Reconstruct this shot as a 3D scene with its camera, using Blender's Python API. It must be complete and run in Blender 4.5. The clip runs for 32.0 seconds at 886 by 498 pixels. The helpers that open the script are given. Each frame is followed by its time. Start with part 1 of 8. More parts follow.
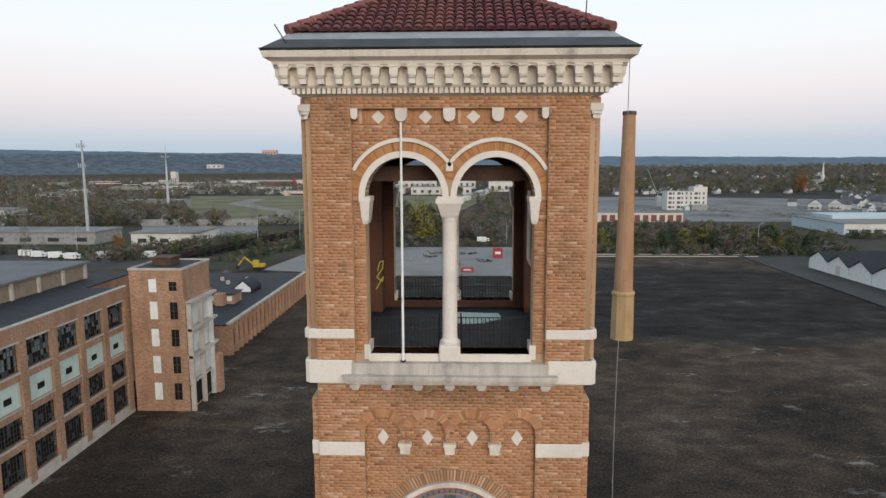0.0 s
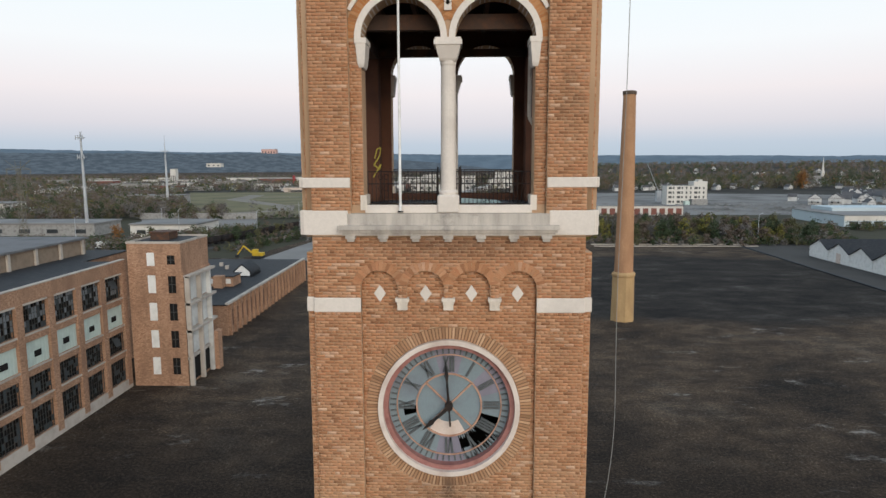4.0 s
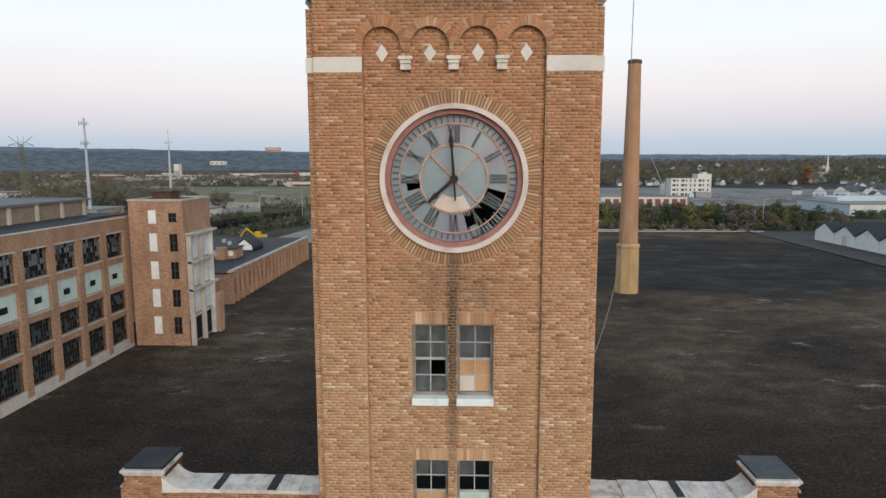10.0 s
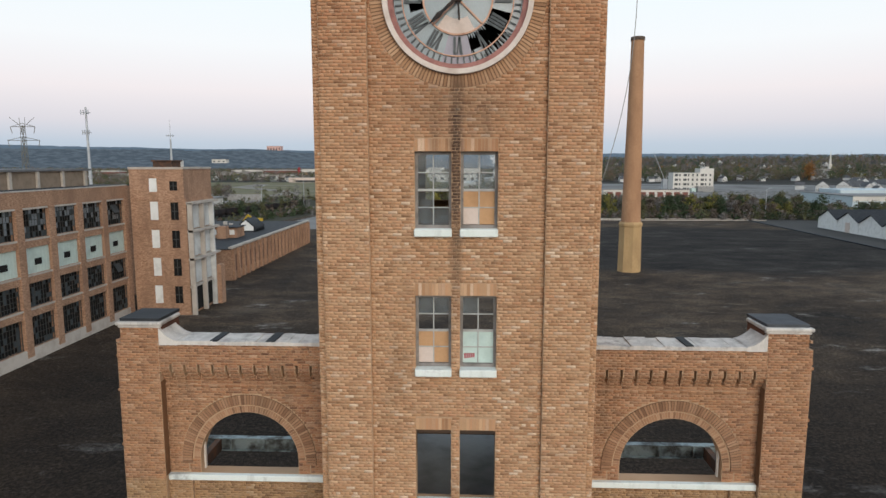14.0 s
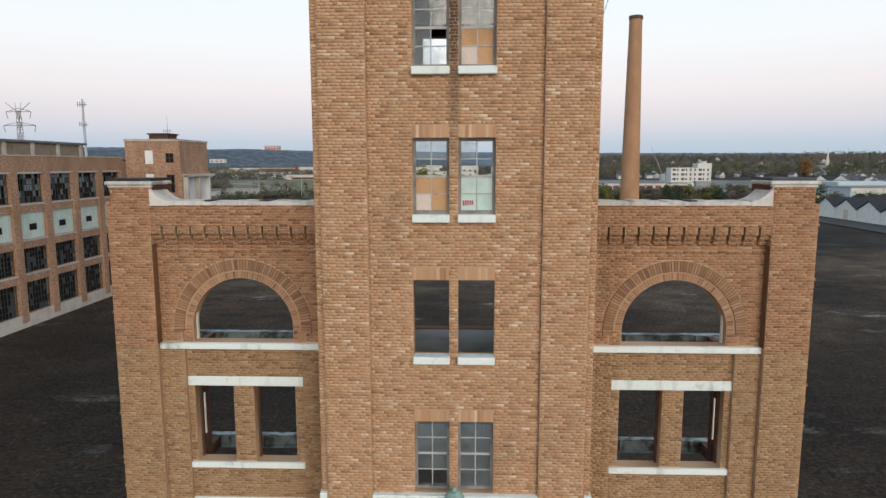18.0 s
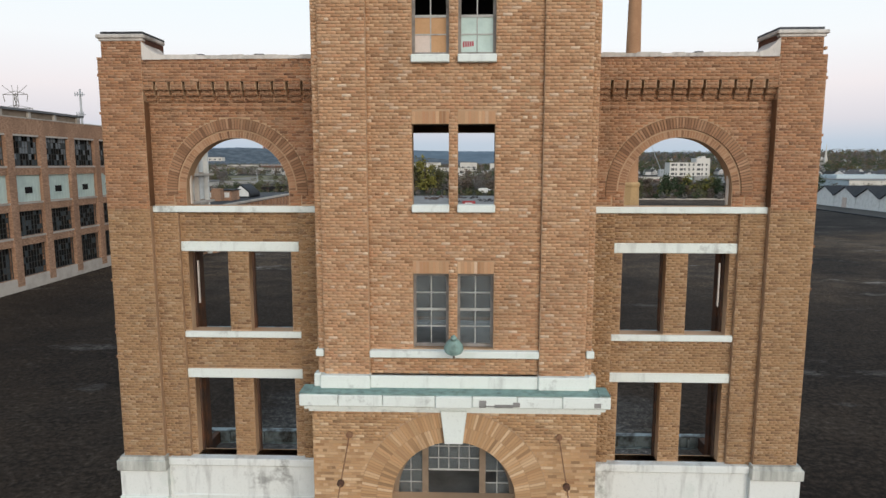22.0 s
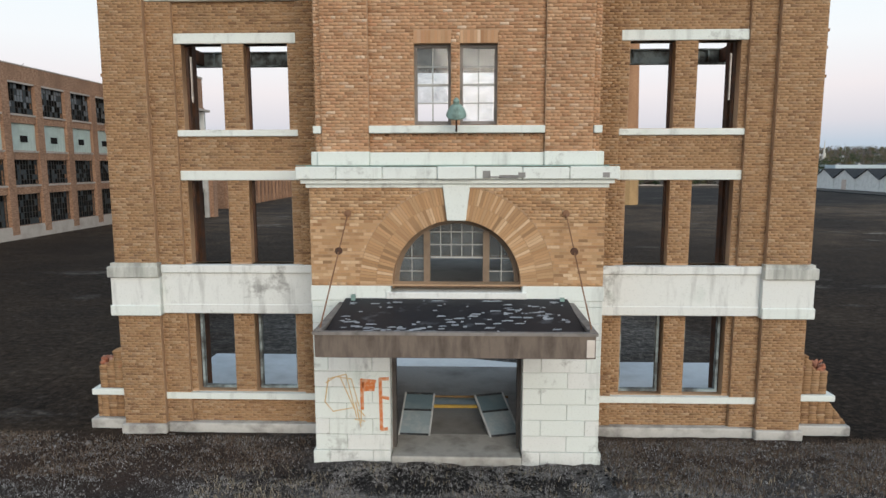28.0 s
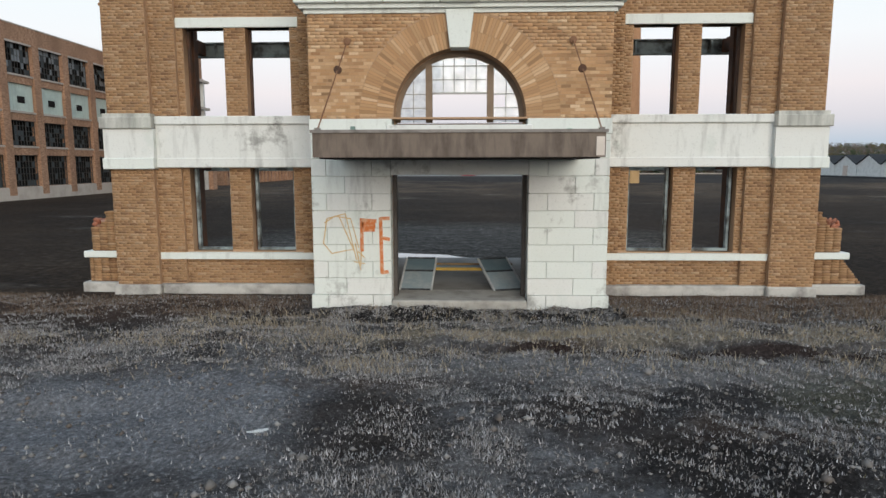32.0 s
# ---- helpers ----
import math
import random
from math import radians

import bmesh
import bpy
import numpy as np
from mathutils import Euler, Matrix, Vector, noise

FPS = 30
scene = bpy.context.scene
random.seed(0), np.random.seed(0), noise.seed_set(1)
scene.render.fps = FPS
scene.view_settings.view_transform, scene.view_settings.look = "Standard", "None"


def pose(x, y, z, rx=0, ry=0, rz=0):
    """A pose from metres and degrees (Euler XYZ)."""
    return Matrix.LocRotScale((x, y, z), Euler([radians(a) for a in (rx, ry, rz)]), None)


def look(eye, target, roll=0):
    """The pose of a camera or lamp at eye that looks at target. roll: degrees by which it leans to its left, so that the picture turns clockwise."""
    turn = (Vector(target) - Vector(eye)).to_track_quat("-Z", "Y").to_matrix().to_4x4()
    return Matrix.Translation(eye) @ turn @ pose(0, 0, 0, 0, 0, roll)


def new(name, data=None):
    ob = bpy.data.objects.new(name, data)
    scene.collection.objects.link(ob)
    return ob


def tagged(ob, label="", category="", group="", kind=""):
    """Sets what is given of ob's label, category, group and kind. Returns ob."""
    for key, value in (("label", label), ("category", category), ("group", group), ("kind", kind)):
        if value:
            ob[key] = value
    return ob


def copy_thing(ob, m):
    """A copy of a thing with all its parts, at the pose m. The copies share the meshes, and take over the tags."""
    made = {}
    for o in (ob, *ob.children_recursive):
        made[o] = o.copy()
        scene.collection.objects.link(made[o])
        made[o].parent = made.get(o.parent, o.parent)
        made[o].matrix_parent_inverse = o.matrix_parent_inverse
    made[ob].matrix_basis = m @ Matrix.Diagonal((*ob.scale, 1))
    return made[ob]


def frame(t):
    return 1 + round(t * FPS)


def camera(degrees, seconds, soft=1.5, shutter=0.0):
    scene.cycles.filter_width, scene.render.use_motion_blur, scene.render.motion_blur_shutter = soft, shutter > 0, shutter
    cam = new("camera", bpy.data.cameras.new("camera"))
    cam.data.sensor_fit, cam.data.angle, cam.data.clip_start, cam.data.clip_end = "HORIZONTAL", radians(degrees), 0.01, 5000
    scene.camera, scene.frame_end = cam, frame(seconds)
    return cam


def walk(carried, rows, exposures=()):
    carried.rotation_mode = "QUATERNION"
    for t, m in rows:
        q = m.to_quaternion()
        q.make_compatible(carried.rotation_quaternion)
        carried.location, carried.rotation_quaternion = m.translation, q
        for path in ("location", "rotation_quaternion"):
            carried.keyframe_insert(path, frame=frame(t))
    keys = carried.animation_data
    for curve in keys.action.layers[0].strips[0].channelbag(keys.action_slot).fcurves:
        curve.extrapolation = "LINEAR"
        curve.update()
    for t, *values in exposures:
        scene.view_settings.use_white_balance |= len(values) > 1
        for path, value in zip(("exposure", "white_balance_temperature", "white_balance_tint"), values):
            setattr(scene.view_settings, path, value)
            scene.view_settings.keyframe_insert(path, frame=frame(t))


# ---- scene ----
cam = camera(69.7, 32.0)
PATH = [
    (0, (0.324, -15.08, 34.37), (0.261, -13.099, 34.108), -0.15),
    (0.5, (0.325, -15.09, 33.89), (0.262, -13.109, 33.628), -0.15),
    (1, (0.305, -15.095, 33.405), (0.243, -13.114, 33.142), -0.15),
    (1.5, (0.305, -15.055, 32.935), (0.243, -13.074, 32.672), -0.2),
    (2, (0.328, -15.075, 32.507), (0.265, -13.094, 32.243), -0.2),
    (2.5, (0.334, -15.083, 32.047), (0.272, -13.102, 31.784), -0.2),
    (3, (0.333, -15.111, 31.598), (0.27, -13.129, 31.335), -0.2),
    (3.5, (0.339, -15.109, 31.154), (0.277, -13.127, 30.891), -0.2),
    (5.5, (0.376, -15.086, 29.332), (0.311, -13.105, 29.068), -0.2),
    (6, (0.38, -15.109, 28.88), (0.315, -13.127, 28.616), -0.2),
    (6.5, (0.36, -15.124, 28.415), (0.296, -13.142, 28.15), -0.2),
    (7, (0.347, -15.117, 27.945), (0.282, -13.136, 27.682), -0.1),
    (7.5, (0.364, -15.101, 27.479), (0.297, -13.119, 27.215), -0.1),
    (8, (0.376, -15.064, 27.003), (0.308, -13.082, 26.739), -0.1),
    (8.5, (0.356, -15.055, 26.539), (0.287, -13.073, 26.274), -0.1),
    (9, (0.31, -15.081, 26.052), (0.241, -13.1, 25.786), -0.1),
    (9.5, (0.294, -15.124, 25.557), (0.224, -13.143, 25.292), -0.1),
    (10, (0.293, -15.11, 25.028), (0.221, -13.129, 24.764), -0.1),
    (10.5, (0.275, -15.12, 24.502), (0.202, -13.138, 24.237), -0.1),
    (11, (0.26, -15.131, 23.968), (0.186, -13.15, 23.704), -0.1),
    (11.5, (0.25, -15.144, 23.438), (0.175, -13.163, 23.173), -0.1),
    (12, (0.249, -15.139, 22.924), (0.173, -13.158, 22.658), -0.1),
    (12.5, (0.237, -15.174, 22.397), (0.161, -13.193, 22.131), -0.1),
    (13, (0.231, -15.183, 21.869), (0.154, -13.202, 21.604), -0.0),
    (13.5, (0.241, -15.198, 21.349), (0.164, -13.217, 21.084), -0.0),
    (14, (0.255, -15.26, 20.832), (0.178, -13.279, 20.567), -0.0),
    (14.5, (0.283, -15.257, 20.353), (0.207, -13.276, 20.087), -0.0),
    (16.5, (0.265, -15.282, 18.398), (0.192, -13.301, 18.133), -0.0),
    (17, (0.276, -15.292, 17.932), (0.203, -13.311, 17.667), -0.1),
    (17.5, (0.281, -15.303, 17.446), (0.208, -13.322, 17.182), -0.0),
    (18, (0.261, -15.361, 16.978), (0.19, -13.379, 16.714), -0.1),
    (18.5, (0.244, -15.376, 16.499), (0.173, -13.395, 16.235), -0.1),
    (19, (0.242, -15.387, 16.02), (0.172, -13.406, 15.756), -0.1),
    (19.5, (0.259, -15.397, 15.524), (0.189, -13.416, 15.26), -0.0),
    (20, (0.269, -15.403, 15.062), (0.2, -13.422, 14.797), -0.0),
    (20.5, (0.271, -15.424, 14.596), (0.201, -13.443, 14.331), -0.0),
    (21, (0.261, -15.441, 14.125), (0.193, -13.46, 13.861), -0.1),
    (21.5, (0.268, -15.449, 13.66), (0.202, -13.468, 13.395), -0.1),
    (22, (0.238, -15.466, 13.186), (0.172, -13.485, 12.921), -0.0),
    (22.5, (0.19, -15.467, 12.717), (0.127, -13.485, 12.453), -0.0),
    (23, (0.157, -15.471, 12.246), (0.095, -13.489, 11.982), -0.0),
    (23.5, (0.145, -15.481, 11.803), (0.084, -13.499, 11.539), -0.0),
    (24, (0.143, -15.488, 11.336), (0.082, -13.506, 11.072), -0.0),
    (24.5, (0.126, -15.479, 10.871), (0.065, -13.497, 10.608), -0.0),
    (25, (0.13, -15.49, 10.4), (0.069, -13.508, 10.138), -0.0),
    (25.5, (0.129, -15.496, 9.957), (0.068, -13.514, 9.693), -0.1),
    (27.5, (0.147, -15.586, 8.072), (0.087, -13.604, 7.81), -0.1),
    (28, (0.155, -15.588, 7.589), (0.093, -13.606, 7.328), -0.1),
    (28.5, (0.15, -15.568, 7.099), (0.089, -13.586, 6.837), -0.1),
    (29, (0.166, -15.549, 6.583), (0.105, -13.567, 6.322), -0.1),
    (29.5, (0.185, -15.522, 6.072), (0.124, -13.54, 5.811), -0.1),
    (30, (0.183, -15.513, 5.563), (0.123, -13.531, 5.301), -0.1),
    (30.5, (0.162, -15.522, 5.073), (0.102, -13.54, 4.811), -0.0),
    (31, (0.097, -15.53, 4.567), (0.037, -13.548, 4.306), -0.1),
    (31.5, (0.077, -15.546, 4.082), (0.017, -13.564, 3.82), -0.1),
    (32, (0.084, -15.576, 3.589), (0.022, -13.594, 3.326), -0.1),
]
walk(cam, [(t, look(e, a, r)) for t, e, a, r in PATH])

# ---- sky and light ----
world = bpy.data.worlds.new("dusk_sky")
scene.world = world
world.use_nodes = True
wn, wl = world.node_tree.nodes, world.node_tree.links
wn.clear()
w_out = wn.new("ShaderNodeOutputWorld")
w_bg = wn.new("ShaderNodeBackground")
w_sky = wn.new("ShaderNodeTexSky")
w_sky.sky_type = "NISHITA"
w_sky.sun_disc = False
w_sky.sun_elevation = radians(12)
w_sky.sun_rotation = radians(180)
w_co = wn.new("ShaderNodeTexCoord")
w_sep = wn.new("ShaderNodeSeparateXYZ")
w_ramp = wn.new("ShaderNodeValToRGB")
w_mix = wn.new("ShaderNodeMix")
w_mix.data_type = "RGBA"
w_mix.inputs[0].default_value = 0.94
w_scale = wn.new("ShaderNodeVectorMath")
w_scale.operation = "SCALE"
w_scale.inputs[3].default_value = 0.12
wl.new(w_co.outputs["Generated"], w_sep.inputs[0])
wl.new(w_sep.outputs["Z"], w_ramp.inputs[0])
wl.new(w_sky.outputs[0], w_scale.inputs[0])
wl.new(w_scale.outputs[0], w_mix.inputs[6])
wl.new(w_ramp.outputs[0], w_mix.inputs[7])
wl.new(w_mix.outputs[2], w_bg.inputs[0])
wl.new(w_bg.outputs[0], w_out.inputs[0])
w_bg.inputs[1].default_value = 1.12
SKY = [(0.0, (0.42, 0.52, 0.62)), (0.03, (0.47, 0.55, 0.66)), (0.06, (0.66, 0.64, 0.70)), (0.105, (0.82, 0.76, 0.78)),
       (0.17, (0.86, 0.88, 0.90)), (0.28, (0.80, 0.90, 0.94)), (0.5, (0.62, 0.76, 0.88)), (1.0, (0.46, 0.62, 0.82))]
els = w_ramp.color_ramp.elements
els[0].position, els[0].color = SKY[0][0], (*SKY[0][1], 1)
els[1].position, els[1].color = SKY[-1][0], (*SKY[-1][1], 1)
for p_, c_ in SKY[1:-1]:
    e_ = els.new(p_)
    e_.color = (*c_, 1)

sun = new("sun", bpy.data.lights.new("sun", "SUN"))
sun.data.energy = 2.3
sun.data.angle = radians(45)
sun.data.color = (1.0, 0.885, 0.745)
sun.matrix_world = look((22, -60, 34), (0, 0, 18))


# ---- materials ----
def material(name, rough=0.8, metal=0.0):
    m = bpy.data.materials.new(name)
    m.use_nodes = True
    n = m.node_tree.nodes
    b = n["Principled BSDF"]
    b.inputs["Roughness"].default_value = rough
    b.inputs["Metallic"].default_value = metal
    b.inputs["Specular IOR Level"].default_value = 0.5 if rough < 0.5 else 0.18
    return m, n, m.node_tree.links, b


def mix_colour(n, l, fac, a, b):
    k = n.new("ShaderNodeMix")
    k.data_type = "RGBA"
    for socket, value in ((k.inputs[0], fac), (k.inputs[6], a), (k.inputs[7], b)):
        if isinstance(value, bpy.types.NodeSocket):
            l.new(value, socket)
        elif isinstance(value, tuple):
            socket.default_value = (*value, 1)
        else:
            socket.default_value = value
    return k.outputs[2]


def ramp(n, l, source, stops):
    r = n.new("ShaderNodeValToRGB")
    e = r.color_ramp.elements
    e[0].position, e[0].color = stops[0][0], (*stops[0][1], 1)
    e[1].position, e[1].color = stops[-1][0], (*stops[-1][1], 1)
    for p, c in stops[1:-1]:
        e.new(p).color = (*c, 1)
    l.new(source, r.inputs[0])
    return r.outputs[0]


def noise_at(n, l, scale, detail=4.0, stretch=None, rough=0.55, turn=0.0):
    """World-sized noise; stretch squeezes the axes."""
    g = n.new("ShaderNodeNewGeometry")
    src = g.outputs["Position"]
    if stretch:
        mp = n.new("ShaderNodeMapping")
        mp.inputs["Scale"].default_value = stretch
        mp.inputs["Rotation"].default_value = (0, 0, radians(turn))
        l.new(src, mp.inputs[0])
        src = mp.outputs[0]
    t = n.new("ShaderNodeTexNoise")
    t.inputs["Scale"].default_value = scale
    t.inputs["Detail"].default_value = detail
    t.inputs["Roughness"].default_value = rough
    l.new(src, t.inputs["Vector"])
    return t.outputs[0]


def grey(a, b):
    return [(a, (0, 0, 0)), (b, (1, 1, 1))]


def bump(n, l, b, height, strength=0.4, distance=0.01):
    k = n.new("ShaderNodeBump")
    k.inputs["Strength"].default_value = strength
    k.inputs["Distance"].default_value = distance
    l.new(height, k.inputs["Height"])
    l.new(k.outputs[0], b.inputs["Normal"])


def rough_paint(name, base, dark, scale=1.2, fine=25, rough=0.8, lo=0.45, hi=0.75, metal=0.0, streak=False, relief=0.3):
    """A base colour with stains of a second one, fine grain and relief."""
    m, n, l, b = material(name, rough, metal)
    stain = ramp(n, l, noise_at(n, l, scale, 6, (1, 1, 0.25) if streak else None), grey(lo, hi))
    c = mix_colour(n, l, stain, base, dark)
    g = noise_at(n, l, fine, 3)
    c2 = mix_colour(n, l, ramp(n, l, g, grey(0.35, 0.75)), c, tuple(v * 0.82 for v in base))
    l.new(mix_colour(n, l, 0.5, c, c2), b.inputs["Base Color"])
    bump(n, l, b, g, relief)
    return m


def zone(n, l, centre, radii, ragged=0.7, scale=1.2, lo=0.75, hi=1.15):
    """A ragged blot round a place in the world: 1 inside, 0 outside."""
    g = n.new("ShaderNodeNewGeometry")
    a = n.new("ShaderNodeVectorMath")
    a.operation = "SUBTRACT"
    a.inputs[1].default_value = centre
    l.new(g.outputs["Position"], a.inputs[0])
    b = n.new("ShaderNodeVectorMath")
    b.operation = "MULTIPLY"
    b.inputs[1].default_value = tuple(1 / r if r else 0 for r in radii)
    l.new(a.outputs[0], b.inputs[0])
    c = n.new("ShaderNodeVectorMath")
    c.operation = "LENGTH"
    l.new(b.outputs[0], c.inputs[0])
    k = n.new("ShaderNodeMath")
    k.operation = "MULTIPLY_ADD"
    l.new(noise_at(n, l, scale, 8, None, 0.65), k.inputs[0])
    k.inputs[1].default_value = ragged * 2
    l.new(c.outputs["Value"], k.inputs[2])
    r = n.new("ShaderNodeMapRange")
    r.inputs["From Min"].default_value = lo + ragged
    r.inputs["From Max"].default_value = hi + ragged
    r.inputs["To Min"].default_value = 1.0
    r.inputs["To Max"].default_value = 0.0
    l.new(k.outputs[0], r.inputs["Value"])
    return r.outputs[0]


def brick_material(name, tones, island=True, stain=(0.12, 0.08, 0.05), stain_hi=0.80, stretch=(1, 1, 0.3), soot=(), warm=0.30, redder=None):
    m, n, l, b = material(name, 0.88)
    if island:
        rnd = n.new("ShaderNodeNewGeometry").outputs["Random Per Island"]
    else:
        rnd = n.new("ShaderNodeObjectInfo").outputs["Random"]
    k = len(tones)
    c = ramp(n, l, rnd, [(i / (k - 1), t) for i, t in enumerate(tones)])
    # broad weathering, then streaks and grain
    broad = ramp(n, l, noise_at(n, l, 0.35, 5), grey(0.35, 0.72))
    c = mix_colour(n, l, broad, c, mix_colour(n, l, warm, c, (0.46, 0.26, 0.13)))
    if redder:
        # multiplies in a redder, darker tint towards the top of the wall
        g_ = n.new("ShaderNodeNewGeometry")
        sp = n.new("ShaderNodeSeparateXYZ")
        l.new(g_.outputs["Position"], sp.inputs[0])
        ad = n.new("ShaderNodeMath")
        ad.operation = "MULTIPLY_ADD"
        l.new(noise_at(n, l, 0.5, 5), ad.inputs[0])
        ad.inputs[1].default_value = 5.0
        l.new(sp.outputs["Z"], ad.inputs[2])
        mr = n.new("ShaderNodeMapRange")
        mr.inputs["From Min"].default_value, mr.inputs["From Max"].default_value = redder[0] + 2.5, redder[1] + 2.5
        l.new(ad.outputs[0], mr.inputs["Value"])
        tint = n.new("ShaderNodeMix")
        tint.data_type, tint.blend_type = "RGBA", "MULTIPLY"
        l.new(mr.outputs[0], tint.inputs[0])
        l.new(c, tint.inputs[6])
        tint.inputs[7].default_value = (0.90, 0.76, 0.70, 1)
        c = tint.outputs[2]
    st = ramp(n, l, noise_at(n, l, 0.9, 6, stretch), grey(0.56, stain_hi))
    c = mix_colour(n, l, st, c, mix_colour(n, l, 0.55, c, stain))
    for centre, radii, amount in soot:
        c = mix_colour(n, l, zone(n, l, centre, radii, 0.5, 2.2, 0.3, 1.2), c, mix_colour(n, l, amount, c, (0.045, 0.032, 0.028)))
    g = noise_at(n, l, 45, 4)
    c = mix_colour(n, l, ramp(n, l, g, grey(0.45, 0.85)), c, mix_colour(n, l, 0.35, c, (0.14, 0.09, 0.06)))
    l.new(c, b.inputs["Base Color"])
    bump(n, l, b, g, 0.35, 0.006)
    return m


TAN = [(0.29, 0.16, 0.09), (0.44, 0.245, 0.135), (0.55, 0.315, 0.175), (0.48, 0.31, 0.185), (0.60, 0.35, 0.20), (0.50, 0.285, 0.155),
       (0.66, 0.44, 0.275), (0.38, 0.20, 0.105), (0.57, 0.365, 0.22), (0.53, 0.28, 0.155), (0.46, 0.27, 0.16), (0.74, 0.57, 0.42)]
TAN = [(r_ * 0.95, g_ * 0.95, b_ * 0.96) for r_, g_, b_ in TAN]
ENTRY = [(0.24, 0.15, 0.085), (0.42, 0.26, 0.14), (0.50, 0.305, 0.16), (0.45, 0.30, 0.17), (0.54, 0.335, 0.18), (0.40, 0.235, 0.12),
         (0.60, 0.41, 0.245), (0.33, 0.185, 0.095), (0.54, 0.36, 0.21), (0.68, 0.51, 0.34)]
WING = [(0.15, 0.075, 0.048), (0.33, 0.16, 0.088), (0.40, 0.195, 0.105), (0.36, 0.20, 0.12), (0.43, 0.215, 0.115), (0.25, 0.12, 0.068), (0.45, 0.26, 0.16),
        (0.34, 0.165, 0.095), (0.20, 0.10, 0.062), (0.54, 0.34, 0.22)]
# the clock has leaked rust and soot down the middle of the wall
# the last entry darkens a band of brick right under the belfry ledge
LEAK_AND_LEDGE = (((-0.03, 0, 20.6), (0.20, 0, 3.4), 0.85), ((0.0, 0, 22.2), (1.5, 0, 0.8), 0.38), ((-0.55, 0, 20.9), (0.12, 0, 1.6), 0.35), ((0.7, 0, 21.0), (0.14, 0, 1.4), 0.35), ((0, 0, 28.9), (2.6, 0, 0.5), 0.5))
brick_tan = brick_material("tan_brick", TAN, soot=LEAK_AND_LEDGE, redder=(19.5, 25.0))
brick_one = brick_material("tan_brick_single", TAN, island=False, soot=LEAK_AND_LEDGE, redder=(19.5, 25.0))
brick_entry = brick_material("entry_brick", ENTRY)
brick_entry_one = brick_material("entry_brick_single", ENTRY, island=False)
LOW = [(t_[0] * 0.45 + 0.130, t_[1] * 0.45 + 0.079, t_[2] * 0.45 + 0.041) for t_ in ENTRY]
brick_low = brick_material("lower_wing_brick", LOW + [(0.20, 0.115, 0.065), (0.25, 0.145, 0.08)])
brick_ring = brick_material("arch_ring_brick", [(0.16, 0.086, 0.054), (0.37, 0.205, 0.120), (0.30, 0.160, 0.092), (0.43, 0.262, 0.165), (0.24, 0.126, 0.074), (0.36, 0.200, 0.118)], island=False, warm=0.12)
# darker red-brown brick; on a pier flank it stands for shade
dark_red_brick = rough_paint("dark_red_brickwork", (0.125, 0.058, 0.038), (0.055, 0.030, 0.024), 0.9, 14, 0.95)
ring_stone = rough_paint("pinkish_stone", (0.66, 0.58, 0.52), (0.40, 0.30, 0.25), 1.6, 18, 0.85, 0.45, 0.75)
brick_wing = brick_material("wing_brick", WING)
brick_wing_one = brick_material("wing_brick_single", WING, island=False)
brick_orange = brick_material("orange_brick", [(0.30, 0.13, 0.05), (0.42, 0.17, 0.06), (0.50, 0.26, 0.12), (0.36, 0.15, 0.06)], island=False)
mortar = rough_paint("mortar", (0.45, 0.30, 0.19), (0.36, 0.235, 0.145), 0.8, 60, 0.95)
mortar_entry = rough_paint("entry_mortar", (0.34, 0.22, 0.13), (0.22, 0.14, 0.08), 0.8, 60, 0.95)
mortar_deep = rough_paint("deep_mortar", (0.17, 0.10, 0.06), (0.11, 0.065, 0.04), 0.8, 60, 0.95)
mortar_dark = rough_paint("dark_brown_brickwork", (0.20, 0.105, 0.055), (0.09, 0.05, 0.03), 0.8, 14, 0.95)
stone_pale = rough_paint("pale_limestone", (0.68, 0.62, 0.56), (0.40, 0.35, 0.31), 0.8, 18, 0.85, 0.5, 0.9)


def worn_white(name, base, grime, green, lo, hi):
    """White paint on stone with grey runs, soot blots and a touch of algae."""
    m, n, l, b = material(name, 0.75)
    run = ramp(n, l, noise_at(n, l, 1.7, 7, (1.4, 1, 0.22), 0.62), grey(lo, hi))
    blot = ramp(n, l, noise_at(n, l, 0.9, 8, None, 0.7), grey(0.575, 0.67))
    algae = ramp(n, l, noise_at(n, l, 1.3, 6, (1, 1, 0.8), 0.6), grey(0.58, 0.80))
    c = mix_colour(n, l, run, base, mix_colour(n, l, 0.55, base, grime))
    c = mix_colour(n, l, blot, c, mix_colour(n, l, 0.6, c, grime))
    c = mix_colour(n, l, algae, c, mix_colour(n, l, 0.35, c, green))
    g = noise_at(n, l, 22, 5, None, 0.7)
    c = mix_colour(n, l, ramp(n, l, g, grey(0.55, 0.80)), c, mix_colour(n, l, 0.35, c, grime))
    l.new(c, b.inputs["Base Color"])
    bump(n, l, b, g, 0.35, 0.01)
    return m


white_paint = worn_white("white_painted_stone", (0.70, 0.745, 0.715), (0.20, 0.20, 0.19), (0.40, 0.50, 0.42), 0.55, 0.80)
white_grey = worn_white("weathered_white_stone", (0.70, 0.72, 0.70), (0.11, 0.105, 0.10), (0.36, 0.46, 0.40), 0.55, 0.78)
stone = worn_white("limestone", (0.68, 0.61, 0.53), (0.14, 0.12, 0.10), (0.40, 0.37, 0.32), 0.50, 0.82)
stone_grey = worn_white("sooty_ledge_stone", (0.52, 0.475, 0.425), (0.11, 0.10, 0.092), (0.34, 0.33, 0.30), 0.40, 0.70)
